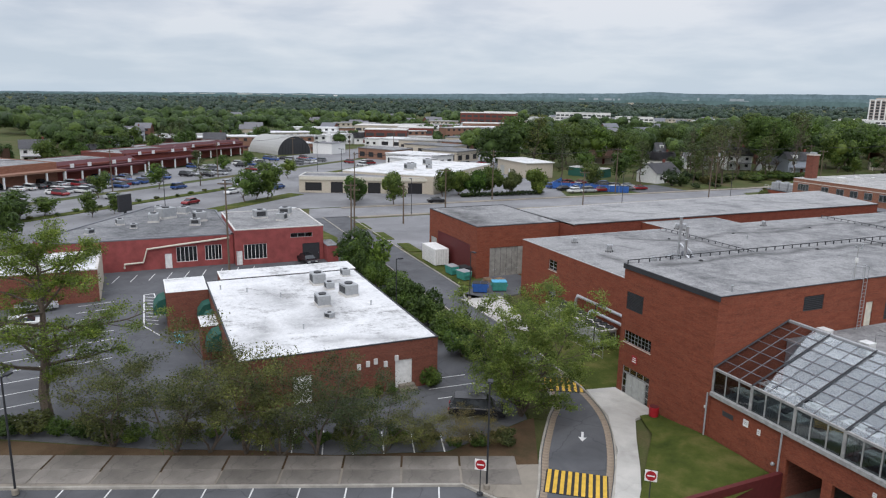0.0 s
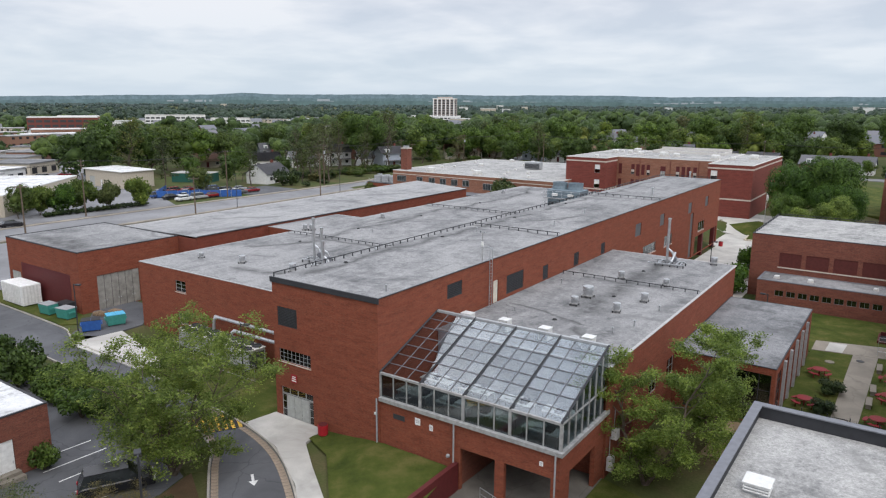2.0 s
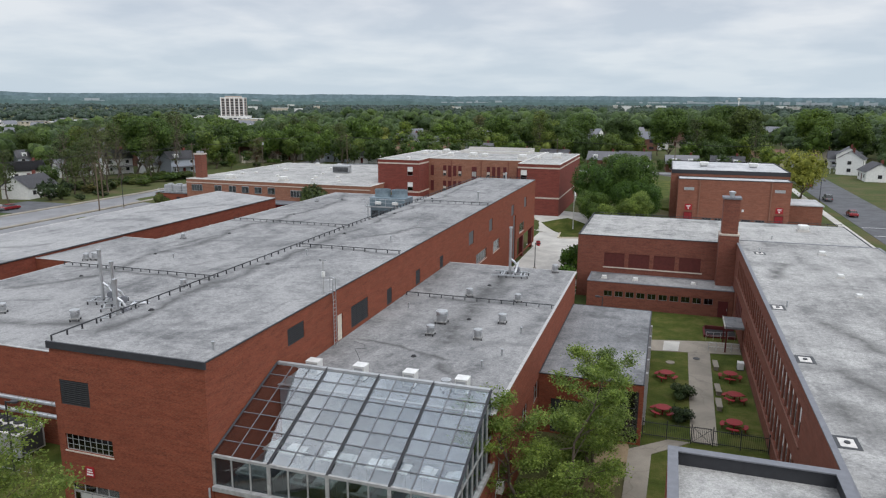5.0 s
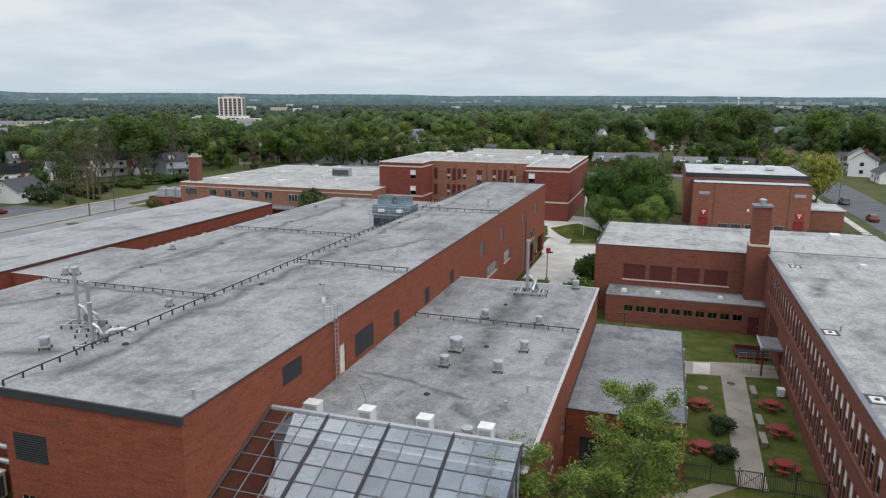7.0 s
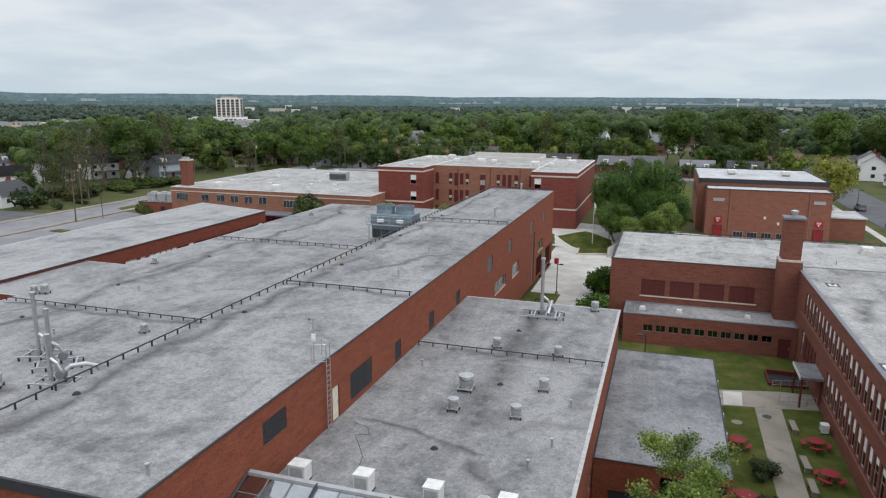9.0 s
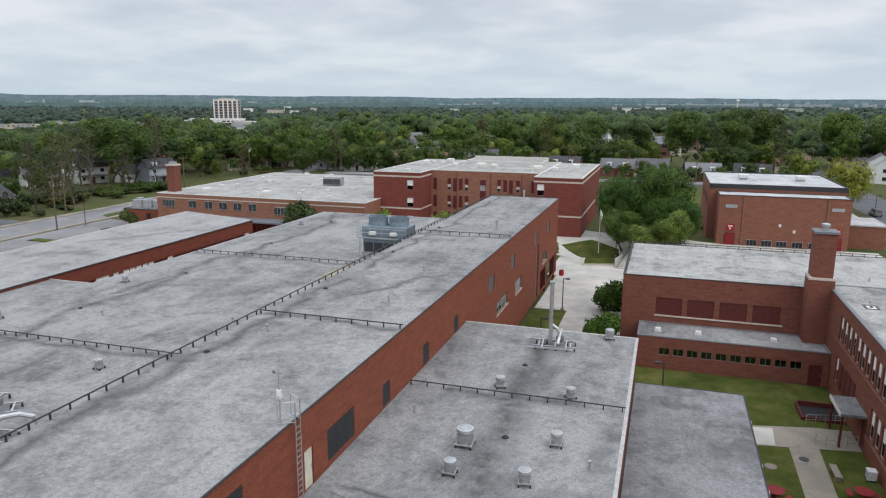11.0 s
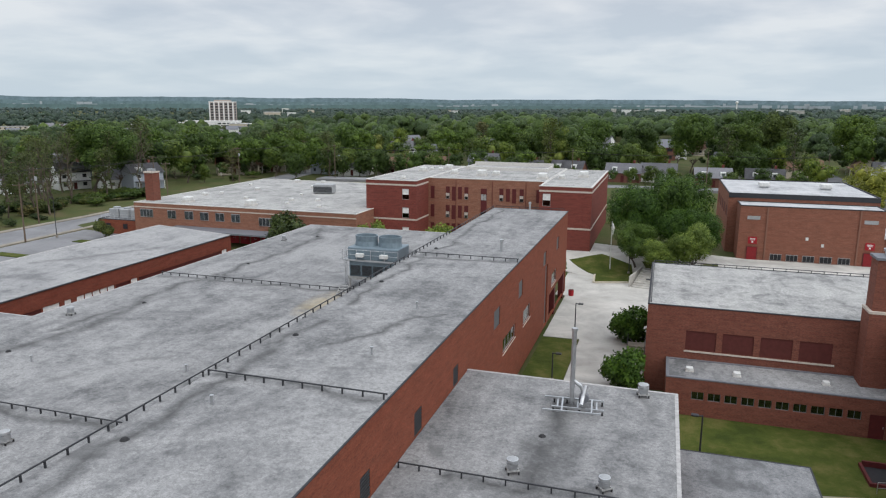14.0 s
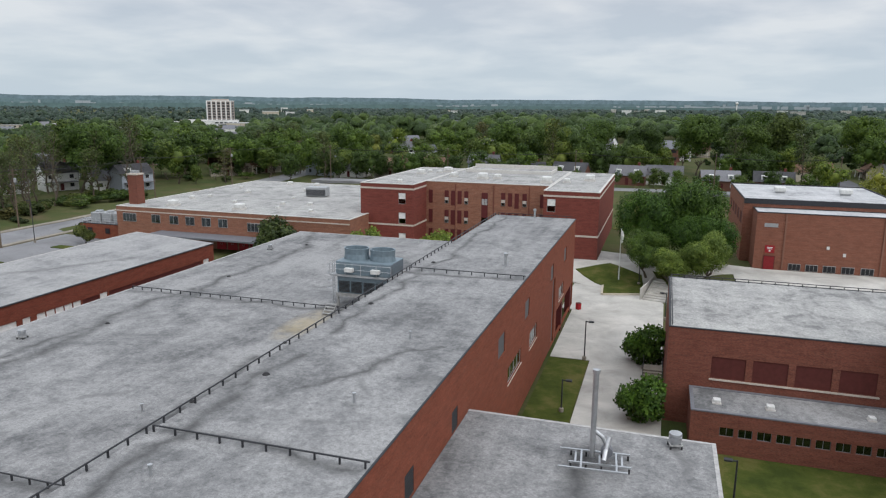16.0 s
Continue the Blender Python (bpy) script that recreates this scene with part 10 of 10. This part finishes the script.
# ---- far roofs among the trees ----
def far_quarter(name, spots, mats, label, flat):
    verts, faces, which = [], [], []

    def put(m, pts, quads, k):
        n0 = len(verts)
        verts.extend(tuple(m @ Vector(p)) for p in pts)
        for q in quads:
            faces.append(tuple(n0 + i for i in q))
            which.append(k)

    CUBE = ((0, 1, 5, 4), (1, 2, 6, 5), (2, 3, 7, 6), (3, 0, 4, 7), (4, 5, 6, 7))
    for x, y, v in spots:
        w, d_, h = (16 + 22 * v, 9 + 10 * ((v * 7) % 1), 3.8 + 3.4 * ((v * 13) % 1)) if flat else (9 + 4 * v, 7.5 + 2 * ((v * 7) % 1), 3.2 + 2.8 * ((v * 13) % 1))
        m = pose(x, y, level(x, y) - 0.2, 0, 0, math.degrees(math.atan2(y, x)) - 90 + 70 * ((v * 17) % 1 - 0.5))
        box = lambda a, b, c, d, e, f: [(a, c, e), (b, c, e), (b, d, e), (a, d, e), (a, c, f), (b, c, f), (b, d, f), (a, d, f)]
        put(m, box(-w / 2, w / 2, -d_ / 2, d_ / 2, 0, h), CUBE, int(v * 31) % 3)
        n = max(2, int(w / 4))
        for i in range(n):
            for z in ((1.0, h - 1.8) if h > 5 else (1.0,)):
                a = -w / 2 + w * (i + 0.3) / n
                put(m, box(a, a + w * 0.4 / n, -d_ / 2 - 0.08, -d_ / 2, z, z + 1.3), CUBE, 5)
        if flat:
            put(m, box(-w / 2 - 0.3, w / 2 + 0.3, -d_ / 2 - 0.3, d_ / 2 + 0.3, h, h + 0.5), CUBE, 3 + int(v * 57) % 2)
        else:
            r = d_ * 0.38
            ex, ey = w / 2 + 0.4, d_ / 2 + 0.4
            put(m, [(-ex, -ey, h - 0.1), (ex, -ey, h - 0.1), (ex, 0, h + r), (-ex, 0, h + r), (ex, ey, h - 0.1), (-ex, ey, h - 0.1)], ((0, 1, 2, 3), (3, 2, 4, 5)), 3 + int(v * 57) % 2)
            put(m, [(-w / 2, -d_ / 2, h), (-w / 2, d_ / 2, h), (-w / 2, 0, h + r * 0.95), (w / 2, -d_ / 2, h), (w / 2, d_ / 2, h), (w / 2, 0, h + r * 0.95)], ((0, 1, 2), (3, 4, 5)), int(v * 31) % 3)
    me = bpy.data.meshes.new(name)
    me.from_pydata(verts, [], faces)
    for mat in mats:
        me.materials.append(mat)
    me.polygons.foreach_set("material_index", which)
    return tagged(new(name, me), label, "houses", "", "stuff")


far_quarter("west_town", WEST_TOWN, (M_WHITE, M_TAN, M_WHITE, M_ROOF_WHITE, M_ROOF_PALE, M_DARK), "row of low white buildings across the far town", True)
far_quarter("far_houses", FAR_ROOFS, (M_WHITE, M_TAN, M_BRICK_OLD, M_SHINGLE, M_TRIM_GREY, M_DARK), "scattered far houses with grey roofs among the trees", False)
pick = random.Random(35)
spots = []
for i in range(46):
    x = pick.uniform(-570, -300)
    spots.append((x, 30 - (x + 280) * 0.72 + pick.uniform(-95, 95), pick.random()))
far_quarter("far_shops", spots, (M_WHITE, M_TAN, M_BRICK_PALE, M_ROOF_WHITE, M_ROOF_PALE, M_DARK), "crowd of low pale shops and offices far across the town", True)


# ---- houses ----
def make_house(w, d_, h, wm, rm, dormers=0, porch=True, label=""):
    o = thing("house", label, "house", None, "suburban houses")
    part("wall", boxes((-w / 2, w / 2, -d_ / 2, d_ / 2, -0.6, h)), wm, o)
    bm = bmesh.new()
    ex, ey, r = w / 2 + 0.4, d_ / 2 + 0.5, d_ * 0.36
    a = [bm.verts.new(p) for p in ((-ex, -ey, h - 0.15), (ex, -ey, h - 0.15), (ex, 0, h + r), (-ex, 0, h + r), (-ex, ey, h - 0.15), (ex, ey, h - 0.15))]
    bm.faces.new((a[0], a[1], a[2], a[3]))
    bm.faces.new((a[3], a[2], a[5], a[4]))
    bmesh.ops.solidify(bm, geom=bm.faces[:], thickness=0.18)
    rf = part("roof", bm, rm, o)
    for x in (-w / 2, w / 2 - 0.1):
        bm = bmesh.new()
        t = [bm.verts.new(p) for p in ((x, -d_ / 2, h), (x, d_ / 2, h), (x, 0, h + r * 0.93))]
        q = [bm.verts.new((v.co.x + 0.1, v.co.y, v.co.z)) for v in t]
        bm.faces.new(t)
        bm.faces.new(q[::-1])
        part("gable", bm, wm, o)
    part("chimney", boxes((w * 0.25, w * 0.25 + 0.7, 0.4, 1.1, h, h + r + 0.9)), M_BRICK_RED, rf)
    for k in range(dormers):
        x = -w / 4 + k * w / 2
        dm = part("dormer", boxes((x - 0.8, x + 0.8, -ey + 1.0, -ey + 3.0, h, h + 1.7)), M_WHITE, rf)
        part("dormer_window", boxes((x - 0.45, x + 0.45, -ey + 0.94, -ey + 1.0, h + 0.4, h + 1.4)), M_GLASS, dm)
    rows = (0.9, 3.5) if h > 4 else (0.9,)
    for x in (-w * 0.32, w * 0.3):
        for z in rows:
            wn_ = part("window", boxes((x - 0.7, x + 0.7, -d_ / 2 - 0.08, -d_ / 2, z, z + 1.3)), M_WHITE, o)
            part("pane", boxes((x - 0.58, x + 0.58, -d_ / 2 - 0.1, -d_ / 2 - 0.08, z + 0.1, z + 1.2)), M_DARK, wn_)
            part("rear_window", boxes((x - 0.5, x + 0.5, d_ / 2, d_ / 2 + 0.06, z, z + 1.2)), M_DARK, o)
    for z in rows:
        for sx in (1,):
            part("side_window", boxes(tuple(sorted((sx * w / 2, sx * (w / 2 + 0.06)))) + (-0.6, 0.6, z, z + 1.2)), M_DARK, o)
    part("door", boxes((-0.5, 0.5, -d_ / 2 - 0.06, -d_ / 2, 0, 2.1)), M_RED_DARK, o)
    if porch:
        part("porch_roof", boxes((-w * 0.45, w * 0.45, -d_ / 2 - 2.0, -d_ / 2 - 0.05, 2.5, 2.7)), rm, o)
        for x in (-w * 0.42, w * 0.42):
            part("porch_post", boxes((x - 0.08, x + 0.08, -d_ / 2 - 1.9, -d_ / 2 - 1.74, -0.3, 2.5)), M_WHITE, o)
    return o


hs = [make_house(11, 8, 3.0, M_BRICK_OLD, M_SHINGLE, 2, False, "low brick house with a grey roof and dormers"),
      make_house(9.5, 8, 5.4, M_WHITE, M_SHINGLE, 0, True, "two-storey white house with a porch"),
      make_house(12, 8.5, 3.2, M_TAN, M_SHINGLE_BROWN, 0, True, "low tan bungalow with a brown roof"),
      make_house(10, 7.5, 5.2, plain("grey_siding", (0.3, 0.33, 0.37), 0.7), M_SHINGLE, 1, True, "two-storey grey-blue house with a porch and dormer"),
      make_house(11, 8, 3.0, M_WHITE, M_SHINGLE, 0, False, "low white house with a grey roof")]
places = [(0, 238, 0, 176), (11, 242, 4, 178), (27.5, 238, 0, 184), (43, 240, 0, 176), (60, 277, 2, 182), (-19, 243, 0, 172), (-33, 240, 0, 184), (-48, 239, 3, 182), (-65, 241, 2, 176), (-81, 238, 2, 184), (85, 252, 1, 250), (88, 272, 1, 260), (88, 232, 4, 270), (84, 292, 2, 265),
          (-144, 229, 2, 40), (-137, 241, 2, 60), (-110, 240, 3, 170), (-96, 236, 4, 180), (-168, 175.5, 1, 62), (-175, 163, 4, 62), (-145, 181, 3, 70), (-154.5, 181.5, 4, 62), (-195, 197, 1, 50), (-182, 150, 4, 62), (-178, 205, 0, 60), (-196, 171, 2, 150), (-206, 174, 3, 62), (-140.5, 114.5, 4, 100), (-205, 140, 2, 60)]
for k, (u, n) in enumerate(((-20, 118), (0, 126), (22, 116), (44, 122), (66, 128), (88, 120), (108, 132), (128, 124), (150, 118))):
    places.append((*av(u, n), (1, 4, 3, 2)[k % 4], 0))
for x, y, v in FAR_HOMES:
    places.append((x, y, int(v * 5), v * 360))
for i, (x, y, k, a) in enumerate(places):
    m = pose(x, y, level(x, y) + (0.1 if i < 29 else 0.5), 0, 0, (a + 180 if -100 < x < 60 else a) if i < 29 else math.degrees(math.atan2(y, x)) - 90 + (a / 18 - 10))
    copy_thing(hs[k], m)
for k, o in enumerate(hs):
    o.matrix_basis = pose(-240 + 16 * k, 175 + 9 * k, level(-240, 175), 0, 0, 40 * k)


# ---- cars ----
def make_car(paint, suv, label, lights=True):
    o = thing("car", label, "car", None, "parked cars")
    L, W, H = (4.6, 1.85, 1.72) if suv else (4.5, 1.78, 1.42)
    prof = [(-L / 2, 0.35), (-L / 2 + 0.05, 0.85), (-L / 2 + (0.3 if suv else 0.9), 0.98), (L * 0.2, 0.98), (L / 2 - 0.25, 0.82), (L / 2, 0.6), (L / 2, 0.3)]
    bm = prism([(x, z) for x, z in prof][::-1], -W / 2, W / 2)
    for v in bm.verts:
        v.co = Vector((v.co.x, v.co.z, v.co.y))
    bmesh.ops.recalc_face_normals(bm, faces=bm.faces[:])
    bmesh.ops.bevel(bm, geom=bm.edges[:], offset=0.07, segments=1, affect="EDGES")
    body = part("body", bm, paint, o)
    x0, x1 = (-L / 2 + 0.12, L * 0.22) if suv else (-L / 2 + 0.75, L * 0.2)
    bm = bmesh.new()
    low = [(x0, -W / 2 + 0.08), (x1 + 0.45, -W / 2 + 0.08), (x1 + 0.45, W / 2 - 0.08), (x0, W / 2 - 0.08)]
    hi = [(x0 + 0.35, -W / 2 + 0.25), (x1 - 0.25, -W / 2 + 0.25), (x1 - 0.25, W / 2 - 0.25), (x0 + 0.35, W / 2 - 0.25)]
    a = [bm.verts.new((*p, 0.95)) for p in low]
    b = [bm.verts.new((*p, H - 0.06)) for p in hi]
    for i in range(4):
        bm.faces.new((a[i], a[(i + 1) % 4], b[(i + 1) % 4], b[i]))
    part("cabin_glass", bm, M_CARGLASS, o)
    part("car_roof", prism(hi, H - 0.06, H), paint, o)
    for sx in (-L * 0.31, L * 0.31):
        for sy in (-W / 2 + 0.1, W / 2 - 0.1):
            wh = part("wheel", TYRE_ME, None, o)
            wh.matrix_basis = pose(sx, sy, 0.33, 90, 0, 0)
    for sy in (-W / 2 + 0.3, W / 2 - 0.3) if lights else ():
        part("headlight", boxes((L / 2 - 0.06, L / 2 + 0.01, sy - 0.16, sy + 0.16, 0.6, 0.72)), M_WHITE_METAL, o)
        part("tail_light", boxes((-L / 2 - 0.01, -L / 2 + 0.05, sy - 0.14, sy + 0.14, 0.65, 0.82)), M_RED, o)
    return o


M_CARGLASS = plain("car_glass", (0.015, 0.018, 0.02), 0.08, 0, 0.6)
TYRE_ME = mesh_of("wheel", lathe([(0.2, -0.1), (0.33, -0.1), (0.33, 0.1), (0.2, 0.1), (0.18, 0.04)], 14), M_RUBBER)
cols = (("white", (0.62, 0.62, 0.6)), ("black", (0.012, 0.012, 0.014)), ("silver", (0.36, 0.37, 0.38)), ("dark red", (0.2, 0.015, 0.018)), ("blue", (0.03, 0.07, 0.2)), ("grey", (0.12, 0.125, 0.13)))
cars, far_cars = [], []
for nm, c in cols:
    paint = plain(nm.replace(" ", "_") + "_car_paint", c, 0.25, 0.1, 0.5, 0.05)
    for suv in (False, True):
        label = f"{nm} {'SUV' if suv else 'sedan'} parked on the asphalt"
        cars.append(make_car(paint, suv, label))
        far_cars.append(make_car(paint, suv, label, False))
spots = [(-10.7, -13.9, -0.52, 62, 3), (-62.5, -47.5, -0.52, 95, 0), (-54, -49.8, -0.52, 100, 4), (-47.5, -50.5, -0.52, 95, 0), (-67.2, -15.0, -0.52, 10, 2), (-112, -8, -0.5, 130, 0), (-118, 28, -0.5, 80, 2), (-97, -25, -0.52, 135, 0), (-99, -15, -0.52, 95, 1), (-96.5, -12, -0.52, 95, 0), (-100, -9.5, -0.52, 95, 1)]
for row_n, ang in ((46, 90), (52, 90), (58, 90), (64, 90), (69, 90)):
    for i in range(58):
        u = -40 + 3.1 * i
        if rnd.random() < (0.17 if u < 120 else 0.26):
            spots.append((*av(u, row_n), -0.5, av_ang + ang + (180 if rnd.random() < 0.5 else 0), rnd.randrange(12)))
for i in range(14):
    u, n = rnd.uniform(-60, 180), rnd.choice((4, 8, 12, 27, 31, 35))
    spots.append((*av(u, n), -0.5, av_ang + (180 if n < 17 else 0), rnd.randrange(12)))
for i in range(30):
    x, y = rnd.uniform(-232, -178), rnd.uniform(34, 92)
    spots.append((x, y, -0.5, rnd.choice((20, 110, 200)), rnd.randrange(12)))
for i in range(22):
    spots.append((-124 - 5.5 * (i % 4), 72 + 4.4 * (i // 4), -0.5, 90, rnd.randrange(12)))
for y in (148, 175, 205, 240):
    spots.append((63.6, y, 0.0, 90, rnd.randrange(12)))
for i, (o, q) in enumerate(zip(cars, far_cars)):
    o.matrix_basis = pose(*av(10 + 3.1 * i, 62), -0.5, 0, 0, av_ang + 90)
    q.matrix_basis = pose(*av(10 + 3.1 * i, 49), -0.5, 0, 0, av_ang + 90)
for x, y, z, a, k in spots:
    copy_thing((cars if x > -115 else far_cars)[k], pose(x, y, z, 0, 0, a))
for x, y, a in ((-98.5, -20, 100), (-101, -17, 95), (-94, -30, 130), (-90, -38, 135)):
    van = thing("delivery_van", "white boxy delivery van", "van", pose(x, y, -0.52, 0, 0, a), "white vans")
    part("cargo_box", boxes((-2.8, 1.0, -1.0, 1.0, 0.5, 2.6), bevel=0.1), M_WHITE, van)
    part("cab", boxes((1.0, 2.4, -0.95, 0.95, 0.4, 1.9), bevel=0.25), M_WHITE, van)
    part("windscreen", boxes((1.9, 2.25, -0.8, 0.8, 1.25, 1.75), bevel=0.08), M_CARGLASS, van)
    for sx in (-1.8, 1.6):
        for sy in (-0.9, 0.9):
            part("wheel", TYRE_ME, None, van).matrix_basis = pose(sx, sy, 0.33, 90, 0, 0)


# ---- utility poles and wires ----
def pole(x, y, h, ang=0, arms=1, z=-0.5):
    p = thing("utility_pole", "weathered wooden utility pole with crossarms", "utility pole", pose(x, y, z, 0, 0, ang), "utility poles")
    part("shaft", rod([(0, 0, 0), (0, 0, h)], [0.17, 0.1], 8), M_POLE_WOOD, p)
    for k in range(arms):
        ca = part("crossarm", boxes((-1.1, 1.1, -0.06, 0.06, h - 0.6 - 0.9 * k, h - 0.45 - 0.9 * k)), M_POLE_WOOD, p)
        for sx in (-1.0, 0.0, 1.0):
            part("insulator", lathe([(0.05, 0), (0.06, 0.12), (0.02, 0.16)], 6), M_GREY_METAL, ca).matrix_basis = pose(sx, 0, h - 0.45 - 0.9 * k)
    if arms > 1:
        part("transformer", lathe([(0.26, h - 3.0), (0.28, h - 2.2), (0.2, h - 2.1)], 10), M_GREY_METAL, p).matrix_basis = pose(0.35, 0, 0)
    return Vector((x, y, z + h - 0.4))


def wires(a, b, n=3):
    w = thing("overhead_wire", "sagging overhead wires between poles", "wire", None, "overhead wires")
    d_ = (b - a).normalized()
    side_v = Vector((-d_.y, d_.x, 0))
    for k in range(n):
        o = side_v * (k - (n - 1) / 2) * 0.9
        part("strand", rod([tuple(a.lerp(b, t) + o - Vector((0, 0, 4 * t * (1 - t) * 0.9))) for t in (0, 0.2, 0.4, 0.6, 0.8, 1)], 0.022, 4), M_RUBBER, w)


line1 = [pole(-119.5, y, 12.5, 2, 1 + (k % 2)) for k, y in enumerate((8, 44, 82, 118, 156, 196, 240))]
for a, b in zip(line1, line1[1:]):
    wires(a, b)
for a, b in (((-63.7, -26.9), 13.5), ((-87.6, -2.1), 9.5), ((-88.6, -1.2), 8.5), ((-94, 10.6), 8.0), ((-103.5, 24), 10), ((-103, 60), 8.5), ((-103.5, 100), 11.5), ((-106.5, 145), 12)):
    pole(*a, b, 60, 1)
line2 = [pole(*av(u, 40), 11, av_ang + 90, 1) for u in (-60, -20, 20, 60, 100, 140, 180)]
for a, b in zip(line2, line2[1:]):
    wires(a, b, 2)
line3 = [pole(x, 216 + 0.06 * (x + 100), 11.5, 90, 1, 0.7) for x in (-95, -55, -15, 25, 58)]
for a, b in zip(line3, line3[1:]):
    wires(a, b, 3)
for u, n in ((-5, -2), (30, -2), (62, -3), (85, 20), (118, 20)):
    lamp_post(*av(u, n), -0.5, 10.5, av_ang + 90, 2)
ps = thing("pylon_sign", "tall roadside sign with plain panels on a dark post", "sign", pose(*av(-16, -3), -0.5, 0, 0, av_ang))
part("post", boxes((-0.2, 0.2, -0.15, 0.15, 0, 5.5)), M_TRIM_DARK, ps)
part("panel", boxes((-1.5, 1.5, -0.25, 0.25, 3.2, 6.4), bevel=0.05), M_TRIM_DARK, ps)
part("panel_bars", boxes((-1.2, 1.2, 0.25, 0.27, 5.2, 5.9), (-1.2, 1.2, 0.25, 0.27, 4.2, 4.7)), M_WHITE, ps)
gsn = thing("road_sign", "green direction sign on two posts", "road sign", pose(*av(-42, 2), -0.5, 0, 0, av_ang))
part("panel", boxes((-1.8, 1.8, -0.05, 0.05, 3.0, 5.2)), M_TEAL, gsn)
for x in (-1.3, 1.3):
    part("post", rod([(x, 0.1, 0), (x, 0.1, 5)], 0.07, 6), M_STEEL, gsn)


# ---- the far land: it falls away to the west, rises to the north and east, and climbs to the ridges ----
FOLDS = ((Vector((-118, 0, 0)), Vector((1, 0, 0))), (Vector((0, 170, 0)), Vector((0, 1, 0))))
for ob in list(scene.objects):
    if ob.parent or ob.type not in ("MESH", "EMPTY", "CURVE") or ob.name.startswith("backdrop"):
        continue
    at = ob.matrix_basis.translation
    if at.length > 1.0:
        ob.matrix_basis = Matrix.Translation((0, 0, float(land(at.x, at.y)))) @ ob.matrix_basis
    elif ob.type == "MESH":
        me = ob.data
        co = np.empty(len(me.vertices) * 3)
        me.vertices.foreach_get("co", co)
        co = co.reshape(-1, 3)
        if not len(co) or (co[:, 0].min() > -118 and co[:, 0].max() < 100 and co[:, 1].max() < 170):
            continue
        if len(co) < 4000:
            bm = bmesh.new()
            bm.from_mesh(me)
            for p, n in FOLDS:
                bmesh.ops.bisect_plane(bm, geom=bm.verts[:] + bm.edges[:] + bm.faces[:], plane_co=p, plane_no=n)
            bm.to_mesh(me)
            bm.free()
            co = np.empty(len(me.vertices) * 3)
            me.vertices.foreach_get("co", co)
            co = co.reshape(-1, 3)
        x, y = co[:, 0], co[:, 1]
        co[:, 2] += land(x, y)
        me.vertices.foreach_set("co", co.ravel())
        me.update()
